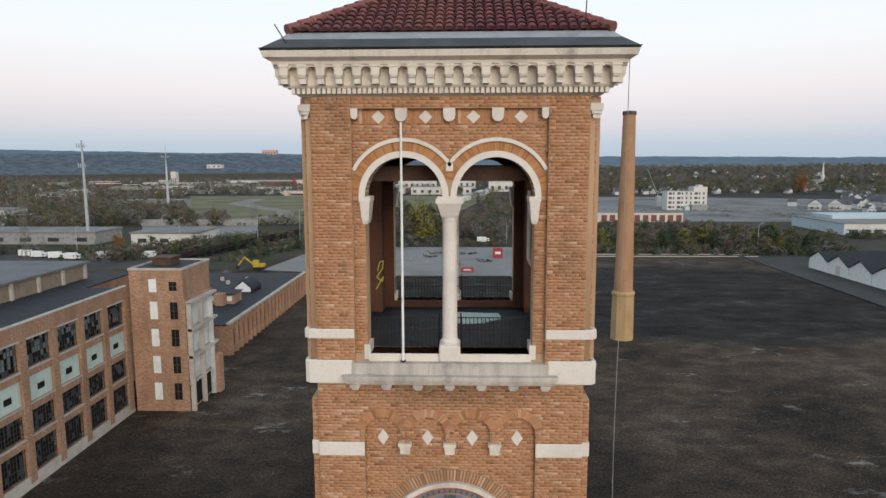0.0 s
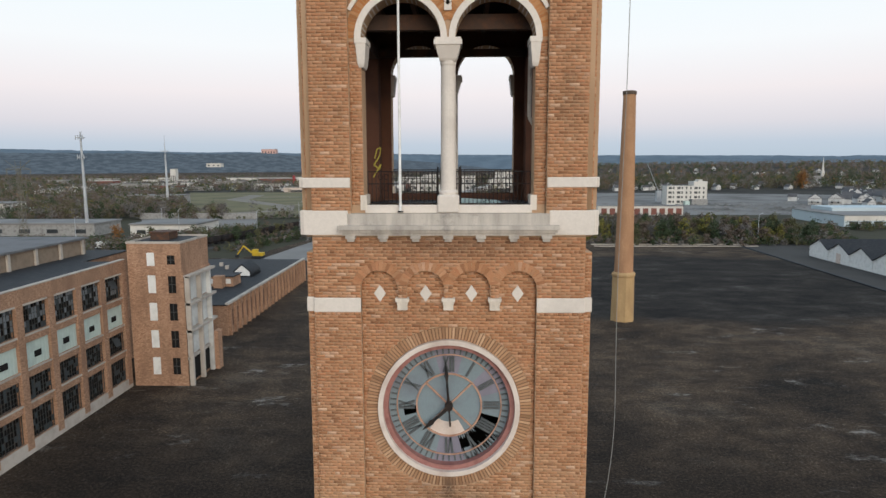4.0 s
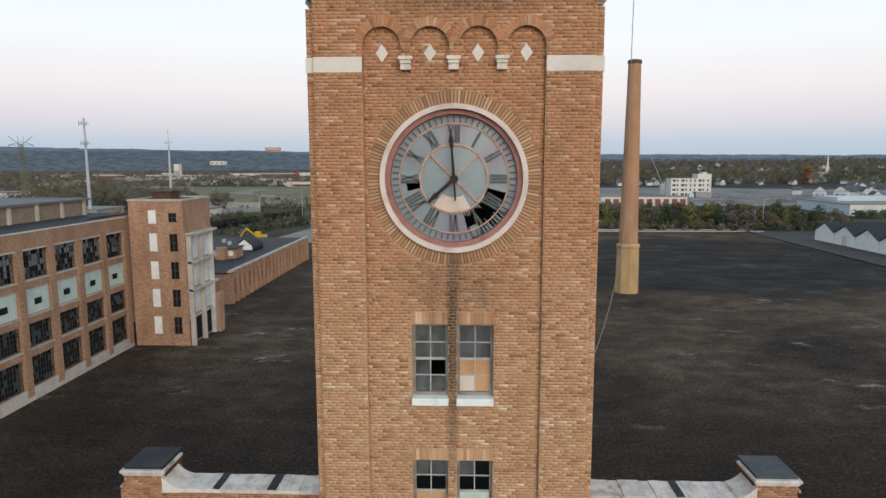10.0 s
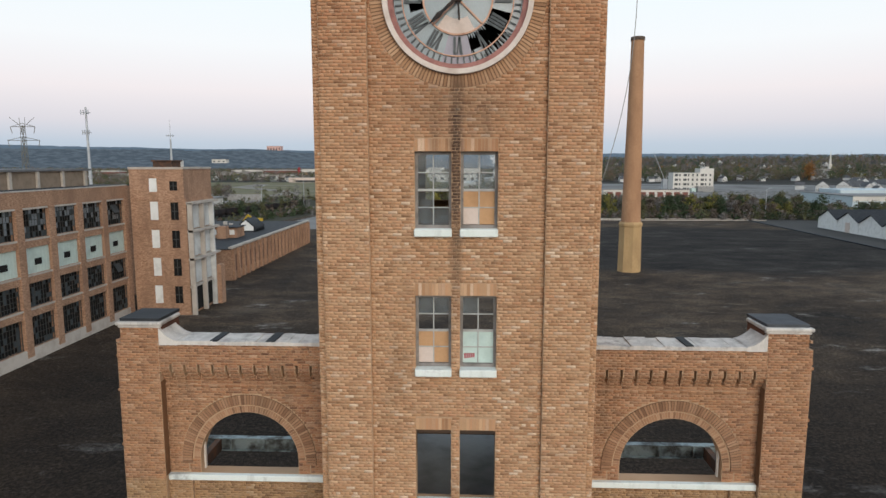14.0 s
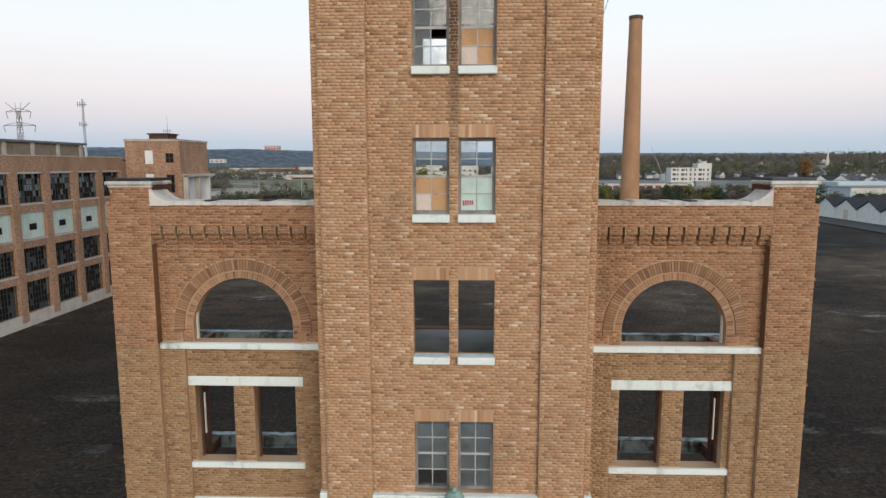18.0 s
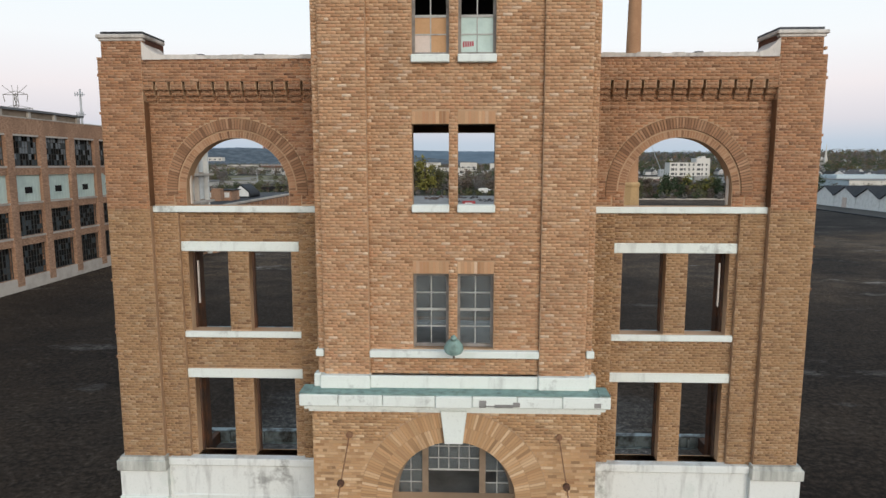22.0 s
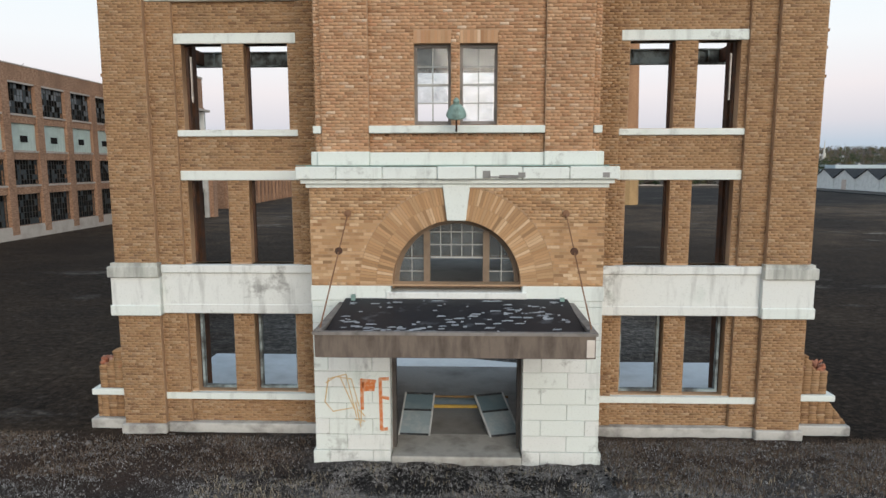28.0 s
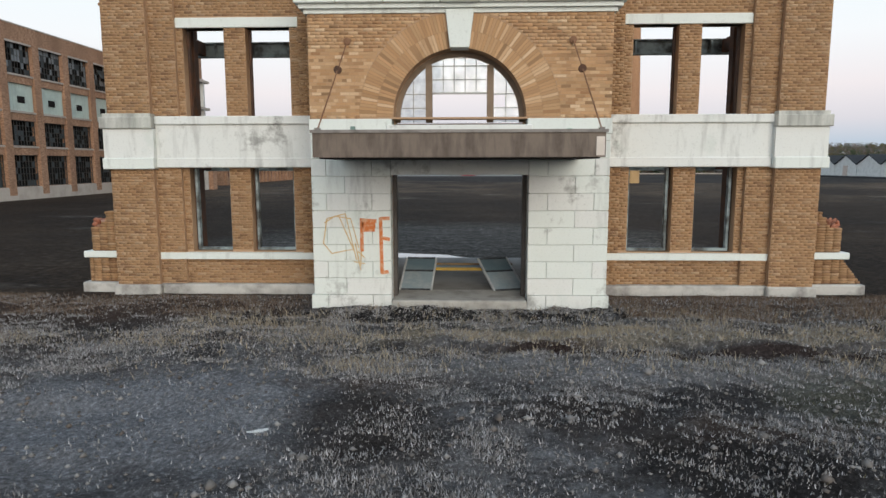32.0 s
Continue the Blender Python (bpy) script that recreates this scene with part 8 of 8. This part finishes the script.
for x, y, h, r0, arr in ((-195, 304, 53.5, 0.95, ((50.5, 1.9), (40.5, 1.7))), (-278, 570, 69, 1.5, ((54, 3.0),))):
    t = thing("radio_mast", "tall pale steel monopole mast with antenna panels", "mast", (x, y, 0), "masts")
    bm = bmesh.new()
    rod(bm, (0, 0, 0), (0, 0, h * (1 if len(arr) > 1 else 0.74)), r0, 12, r0 * 0.45)
    if len(arr) == 1:
        rod(bm, (0, 0, h * 0.74), (0, 0, h), 0.4, 8, 0.15)
    part("pole", bm, steel_pale, t)
    for z, w_ in arr:
        part("platform", boxes((-w_, w_, -w_ * 0.6, w_ * 0.6, z, z + 0.3)), steel_pale, t)
        for i in range(4):
            px = -w_ + i * w_ * 2 / 3
            part("antenna", boxes((px - 0.2, px + 0.2, -w_ * 0.6 - 0.25, -w_ * 0.6, z - 0.9, z + 1.4)), steel_pale, t)
    part("base_hut", boxes((-4, 4, -3, 3, 0, 2.6)), concrete, t)
for x, y, h in ((-118.2, 149.7, 33.0),):
    t = thing("power_pylon", "lattice steel power pylon", "pylon", (x, y, 0), "pylons")
    bm = bmesh.new()
    w0 = 0.95
    lv = [h * i / 12 for i in range(13)]
    for a, b in zip(lv, lv[1:]):
        wa, wb = w0 * (1 - 0.6 * a / h), w0 * (1 - 0.6 * b / h)
        pa = [Vector((sx * wa, sy * wa, a)) for sx, sy in ((-1, -1), (1, -1), (1, 1), (-1, 1))]
        pb = [Vector((sx * wb, sy * wb, b)) for sx, sy in ((-1, -1), (1, -1), (1, 1), (-1, 1))]
        for i in range(4):
            j = (i + 1) % 4
            rod(bm, pa[i], pb[i], 0.05, 4)
            rod(bm, pa[i], pb[j], 0.04, 4)
            rod(bm, pa[j], pb[i], 0.04, 4)
    part("lattice", bm, pylon_mat, t)
    for z, ww in ((29.0, 4.4), (32.6, 3.4)):
        bm = bmesh.new()
        rod(bm, (-ww, 0, z), (ww, 0, z), 0.07, 4)
        rod(bm, (-ww, 0, z), (0, 0, z + 0.9), 0.06, 4)
        rod(bm, (ww, 0, z), (0, 0, z + 0.9), 0.06, 4)
        for sx in (-1, 1):
            rod(bm, (sx * ww, 0, z), (sx * (ww - 0.4), 0, z - 1.8), 0.09, 4)
            if z > 30:
                rod(bm, (sx * 0.3, 0, z), (sx * 3.4, 0, z + 2.4), 0.07, 4)
                rod(bm, (sx * 0.6, 0, z), (sx * 0.8, 0, z + 2.4), 0.06, 4)
        part("crossarm", bm, pylon_mat, t)
for x, y, h in ((74, 262, 13), (134, 268, 13), (-68, 300, 15), (-104, 300, 13), (-140, 290, 14), (30, 300, 14), (-175, 262, 12), (-90, 330, 16), (-168, 330, 13), (24, 308, 11)):
    t = thing("lamp_post", "slim grey lamp post beside the yard", "lamp post", (x, y, 0), "lamp posts")
    bm = bmesh.new()
    rod(bm, (0, 0, 0), (0, 0, h), 0.16, 6, 0.10)
    part("pole", bm, steel_pale, t)
    bm = bmesh.new()
    rod(bm, (0, 0, h), (1.4, 0, h + 0.6), 0.07, 5)
    box(bm, 1.2, 2.1, -0.15, 0.15, h + 0.52, h + 0.68)
    part("lamp_head", bm, steel_pale, t)

# machines and boxes on the pad
exc = thing("excavator", "yellow tracked excavator parked on the pad", "excavator", (-78, 214, 0.06))
yellow = rough_paint("machine_yellow", (0.50, 0.34, 0.03), (0.36, 0.24, 0.03), 0.6, 4, 0.6)
part("cab", soft_box(0.4, 2.4, -1, 1, 1.4, 3.4, 0.1), yellow, exc)
part("body", soft_box(0.5, 4.6, -1.3, 1.3, 1.0, 2.2, 0.1), yellow, exc)
part("track", soft_box(0.2, 4.6, -1.5, 1.5, 0, 0.95, 0.2), slate, exc)
bm = bmesh.new()
rod(bm, (0.5, 0, 1.8), (-3.0, 0, 4.6), 0.32, 6)
rod(bm, (-3.0, 0, 4.6), (-5.4, 0, 1.4), 0.26, 6)
part("boom", bm, yellow, exc)
part("bucket", soft_box(-6.2, -5.0, -0.6, 0.6, 0.3, 1.4, 0.1), slate, exc)
for x, y, w_, d_, h_ in ((2.6, 209.5, 4.6, 2.2, 1.6), (16, 250, 4.0, 3.0, 4.2)):
    t = thing("red_container", "dull red container standing on the pale pad", "container", (x, y, 0.06), "containers")
    part("box", soft_box(-w_ / 2, w_ / 2, -d_ / 2, d_ / 2, 0, h_, 0.06), red_sign, t)
    part("stripe", boxes((-w_ * 0.3, w_ * 0.3, -d_ / 2 - 0.05, -d_ / 2 - 0.003, h_ * 0.4, h_ * 0.65)), white_plain, t)
for x, y, w_ in ((-9, 262, 5.0), (-3, 258, 3.4), (4, 262, 4.2), (-13, 250, 2.6), (10, 236, 2.4), (-2, 226, 2.0)):
    t = thing("scrap_pile", "tangle of dark twisted scrap metal lying on the pale pad", "scrap", (x, y, 0.06), "scrap piles")
    bm = bmesh.new()
    for _ in range(26):
        p0 = Vector((hr.uniform(-w_, w_), hr.uniform(-1.5, 1.5), hr.uniform(0.0, 0.5)))
        p1 = p0 + Vector((hr.uniform(-2, 2), hr.uniform(-1, 1), hr.uniform(-0.2, 1.1)))
        rod(bm, p0, p1, hr.uniform(0.05, 0.16), 4)
    part("scrap", bm, rust_steel if x % 2 else dark_iron, t)
crane = thing("crane", "thin crane jib showing above the far trees", "crane", (180, 640, 0))
bm = bmesh.new()
rod(bm, (43, 60, 12), (30, 60, 42), 0.4, 5, 0.2)
part("jib", bm, steel_pale, crane)
part("carriage", boxes((41, 46, 57, 63, 0, 12)), steel_pale, crane)

# heaps on the cleared lots
def heap(seed, spots, mat, name, label, z=0.06):
    rr = np.random.RandomState(seed)
    v, f = [], []
    for x, y, s in spots:
        b0 = len(v)
        k = 9
        v.append((x, y, z + s * rr.uniform(0.5, 0.8)))
        for i in range(k):
            a = 2 * math.pi * i / k
            q = s * rr.uniform(0.6, 1.2)
            v.append((x + q * 1.4 * math.cos(a), y + q * math.sin(a), z - 0.05))
        for i in range(k):
            f.append((b0, b0 + 1 + i, b0 + 1 + (i + 1) % k))
    tagged(part(name, raw_mesh(name, v, f), mat), label, "rubble", kind="stuff")


heap(1, [(hr.uniform(150, 420), hr.uniform(490, 680), hr.uniform(0.8, 3.2)) for _ in range(420)], lot_mat, "rubble_heap", "grey rubble heaps on the cleared lot")
heap(2, [(hr.uniform(-50, 40), hr.uniform(222, 270), hr.uniform(0.2, 1.0)) for _ in range(46)], concrete, "scrap_heap", "small scrap heaps on the pale pad")
heap(3, [(hr.uniform(-35, 125), hr.uniform(20, 240), hr.uniform(0.03, 0.14)) for _ in range(1500)], m_ground, "stone_scatter", "scattered stones on the cleared ground", 0.0)

# ---- near ground: dirt, grass and stones before the facade ----

def dirt_z(x, y):
    e = min(1, max(0, (34 - abs(x)) / 8), max(0, (y + 13.5) / 2)) if y < -4 else min(1, max(0, (34 - abs(x)) / 8))
    b = 0.07 + 0.10 * noise.fractal(Vector((x * 0.5, y * 0.6, 1)), 0.8, 2.1, 4) + 0.08 * noise.noise(Vector((x * 1.9, y * 1.9, 7))) + 0.05 * abs(noise.noise(Vector((x * 4.6, y * 4.6, 2))))
    # wheel ruts that curve across the front
    d = (y + 6.2 + 0.02 * (x - 2) ** 2 * (1 if x < 2 else 0.25))
    b += -0.05 * math.exp(-(d / 0.35) ** 2) - 0.05 * math.exp(-((d - 1.9) / 0.35) ** 2) + 0.04 * math.exp(-((d - 0.8) / 0.3) ** 2)
    # cleat marks of tracks swinging across the right of the yard
    b += 0.045 * math.sin((x * 0.75 + y * 0.95) * 15 + 2.2 * noise.noise(Vector((x * 0.7, y * 0.7, 3)))) * math.exp(-((x - 6.5) / 4.5) ** 2 - ((y + 6.6) / 1.9) ** 2)
    # low turf bank with a broken edge beside the step
    d = y + 3.9 + 0.16 * math.sin(x * 1.3) + 0.12 * noise.noise(Vector((x * 2.3, 0, 4)))
    if d > 0:
        b += 0.20 * (1 - math.exp(-d / 0.05)) * math.exp(-d / 1.3) * min(1, max(0, (x + 2.5) / 2))
    if y > -0.5:
        b *= max(0.25, 1 - (y + 0.5) / 2.0)
    return 0.012 + max(0.0, b + 0.03) * e


gx, gy = np.linspace(-34, 34, 560), np.linspace(-13.5, 2.1, 170)
verts = [(x, y, dirt_z(x, y)) for y in gy for x in gx]
nx = len(gx)
faces = [(j * nx + i, j * nx + i + 1, (j + 1) * nx + i + 1, (j + 1) * nx + i) for j in range(len(gy) - 1) for i in range(nx - 1)]
front = raw_mesh("ground_front", verts, faces)
front.polygons.foreach_set("use_smooth", [True] * len(front.polygons))
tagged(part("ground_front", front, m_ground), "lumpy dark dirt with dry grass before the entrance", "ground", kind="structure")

gr = np.random.RandomState(21)
z_grid = np.array([v[2] for v in verts]).reshape(len(gy), nx)


def lie(x, y):
    """Height of the dirt at arrays x, y."""
    i = np.clip((x + 34) / 68 * (nx - 1), 0, nx - 1.001)
    j = np.clip((y + 13.5) / 15.6 * (len(gy) - 1), 0, len(gy) - 1.001)
    return z_grid[j.astype(int), i.astype(int)]


def blades(name, xy, h0, h1, mat, label):
    k = len(xy)
    x, y = xy[:, 0], xy[:, 1]
    z = lie(x, y)
    a = gr.uniform(0, math.pi, k)
    h = gr.uniform(h0, h1, k)
    dx, dy = np.cos(a) * 0.010, np.sin(a) * 0.010
    lx, ly = gr.normal(size=k) * h * 0.4, gr.normal(size=k) * h * 0.4
    v = np.stack([np.stack(p, 1) for p in ((x - dx, y - dy, z - 0.01), (x + dx, y + dy, z - 0.01), (x + lx, y + ly, z + h))], 1).reshape(-1, 3)
    tagged(part(name, raw_mesh(name, v, np.arange(3 * k).reshape(-1, 3)), mat), label, "grass", kind="stuff")


tuft_x, tuft_y = np.linspace(-16, 18, 170), np.linspace(-11.5, 1.3, 90)
tuft_map = np.array([[noise.fractal(Vector((x * 0.45, y * 0.7, 5)), 0.8, 2.1, 5) for x in tuft_x] for y in tuft_y])


def scatter(n, x0, x1, y0, y1, lift, shape):
    """Places in a strip, thick where the tuft pattern and shape(x, y) allow."""
    x, y = gr.uniform(x0, x1, n * 5), gr.uniform(y0, y1, n * 5)
    i = np.clip(((x + 16) / 34 * 169).astype(int), 0, 169)
    j = np.clip(((y + 11.5) / 12.8 * 89).astype(int), 0, 89)
    keep = gr.uniform(size=n * 5) < np.clip(lift + 1.7 * tuft_map[j, i], 0.15, 1) * shape(x, y)
    keep &= ~((np.abs(x) < 3.7) & (y > -0.45)) & ~((y > 1.2) & (np.abs(x) < 10.7))
    return np.stack([x[keep], y[keep]], 1)[:n]


grass_grey, grass_tan, grass_green = (brick_material(nm + "_grass", tones, warm=0.0, stain=(0.05, 0.045, 0.04)) for nm, tones in (
    ("grey", [(0.19, 0.188, 0.188), (0.36, 0.36, 0.365), (0.06, 0.057, 0.056), (0.58, 0.58, 0.60), (0.24, 0.235, 0.23), (0.10, 0.095, 0.092)]),
    ("tan", [(0.32, 0.275, 0.20), (0.44, 0.38, 0.28), (0.22, 0.18, 0.13), (0.36, 0.33, 0.27)]), ("green", [(0.085, 0.09, 0.05), (0.12, 0.12, 0.075), (0.07, 0.07, 0.045)])))
blades("grey_grass", scatter(420000, -16, 18, -11.5, 1.2, 0.55, lambda x, y: np.where(((x + 4.4) / 2.9) ** 2 + ((y + 7.2) / 2.4) ** 2 < 1, 0.06, np.where((x < -3) & (y > -2.4), 0.25, np.where((((x + 1.2) / 1.4) ** 2 + ((y + 7.2) / 1.5) ** 2 < 1) | (((x - 1.8) / 1.4) ** 2 + ((y + 7.2) / 1.0) ** 2 < 1) | (((x - 3.4) / 1.6) ** 2 + ((y + 8.7) / 1.1) ** 2 < 1), 0.3, 1.0)))), 0.02, 0.06, grass_grey, "short grey dead grass and grit")
blades("tan_grass", scatter(34000, -14, 18, -4.6, 1.2, 0.5, lambda x, y: np.exp(-((y + 3.3 + 0.16 * np.sin(x * 1.3)) / 0.5) ** 2) * np.where(x < -3, 0.35, 1.0)), 0.04, 0.12, grass_tan, "tan dry grass along the bank")
grass_brown = brick_material("brown_grass", [(0.13, 0.088, 0.062), (0.20, 0.15, 0.11), (0.075, 0.05, 0.038), (0.27, 0.22, 0.175)], warm=0.0)
blades("brown_grass", scatter(16000, 3.7, 18, -1.9, 1.4, 0.8, lambda x, y: np.ones_like(x)), 0.05, 0.16, grass_brown, "brown dead grass along the wall")
blades("brown_weeds", scatter(9000, -15, -3.7, -1.3, 1.4, 0.5, lambda x, y: np.ones_like(x)), 0.03, 0.11, grass_brown, "thin brown weeds along the wall")
blades("tall_tuft", scatter(5000, -6, 17, -5.5, -0.6, -0.15, lambda x, y: np.ones_like(x)), 0.08, 0.20, grass_tan, "taller pale grass tufts")
blades("green_grass", scatter(9000, 2, 18, -11, -2, 0.4, lambda x, y: np.clip((x - 3) / 6, 0, 1)), 0.025, 0.08, grass_green, "dull green weeds")

sv, sf = [], []
for i in range(11000):
    x, y = gr.uniform(-15, 17), gr.uniform(-11, 1.3)
    if abs(x) < 3.7 and y > -0.5:
        continue
    s = 0.012 + 0.045 * gr.uniform() ** 3 * (2.2 if gr.uniform() < 0.05 else 1)
    z = dirt_z(x, y)
    b0 = len(sv)
    for px, py, pz in ((1, 0, 0), (0, 1, 0), (-1, 0, 0), (0, -1, 0), (0, 0, 1), (0, 0, -1)):
        q = s * gr.uniform(0.6, 1.3)
        sv.append((x + px * q, y + py * q, z + pz * q * 0.7 + s * 0.3))
    sf += [tuple(b0 + k for k in t) for t in ((0, 1, 4), (1, 2, 4), (2, 3, 4), (3, 0, 4), (1, 0, 5), (2, 1, 5), (3, 2, 5), (0, 3, 5))]
pebble = brick_material("pebbles", [(0.12, 0.115, 0.11), (0.20, 0.195, 0.19), (0.27, 0.265, 0.26), (0.14, 0.125, 0.115), (0.08, 0.075, 0.07)], warm=0.0)
tagged(part("pebble_scatter", raw_mesh("pebble_scatter", sv, sf), pebble), "scattered pale and dark stones in the dirt", "stones", kind="stuff")
soot = rough_paint("black_cinders", (0.016, 0.015, 0.016), (0.05, 0.048, 0.046), 3, 20, 0.95)
sv, sf = [], []
for i in range(900):
    x, y = 0.2 + gr.normal() * 1.9, -1.2 + gr.normal() * 0.38
    if y > -0.5:
        continue
    s = gr.uniform(0.02, 0.09)
    z = dirt_z(x, y)
    b0 = len(sv)
    for px, py, pz in ((1, 0, 0), (0, 1, 0), (-1, 0, 0), (0, -1, 0), (0, 0, 1), (0, 0, -1)):
        q = s * gr.uniform(0.6, 1.3)
        sv.append((x + px * q, y + py * q, z + pz * q * 0.6))
    sf += [tuple(b0 + k for k in t) for t in ((0, 1, 4), (1, 2, 4), (2, 3, 4), (3, 0, 4), (1, 0, 5), (2, 1, 5), (3, 2, 5), (0, 3, 5))]
tagged(part("cinder_heap", raw_mesh("cinder_heap", sv, sf), soot), "black cinders spilled before the step", "cinders", kind="stuff")

plank = thing("pale_plank", "short white plank lying in the dirt", "plank", (-2.65, -7.6, dirt_z(-2.65, -7.6)))
part("board", soft_box(-0.16, 0.16, -0.035, 0.035, 0.0, 0.03, 0.006), white_plain, plank)
plank.rotation_euler[2] = radians(25)


# ---- the far plan, re-projected about the camera to fit its view ----
def fit_to_view(x, y, z):
    """Shifts and scales a far place about the camera's stand so that it fits the view."""
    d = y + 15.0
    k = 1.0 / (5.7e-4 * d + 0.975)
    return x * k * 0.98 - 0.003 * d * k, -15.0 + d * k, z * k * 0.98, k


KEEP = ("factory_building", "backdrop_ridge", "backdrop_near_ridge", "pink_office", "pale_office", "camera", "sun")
# far things and sheets are moved and resized to line up from the camera
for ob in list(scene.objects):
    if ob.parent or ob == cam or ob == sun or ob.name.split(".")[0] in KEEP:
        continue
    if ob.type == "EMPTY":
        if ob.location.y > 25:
            x, y, z, k = fit_to_view(*ob.location)
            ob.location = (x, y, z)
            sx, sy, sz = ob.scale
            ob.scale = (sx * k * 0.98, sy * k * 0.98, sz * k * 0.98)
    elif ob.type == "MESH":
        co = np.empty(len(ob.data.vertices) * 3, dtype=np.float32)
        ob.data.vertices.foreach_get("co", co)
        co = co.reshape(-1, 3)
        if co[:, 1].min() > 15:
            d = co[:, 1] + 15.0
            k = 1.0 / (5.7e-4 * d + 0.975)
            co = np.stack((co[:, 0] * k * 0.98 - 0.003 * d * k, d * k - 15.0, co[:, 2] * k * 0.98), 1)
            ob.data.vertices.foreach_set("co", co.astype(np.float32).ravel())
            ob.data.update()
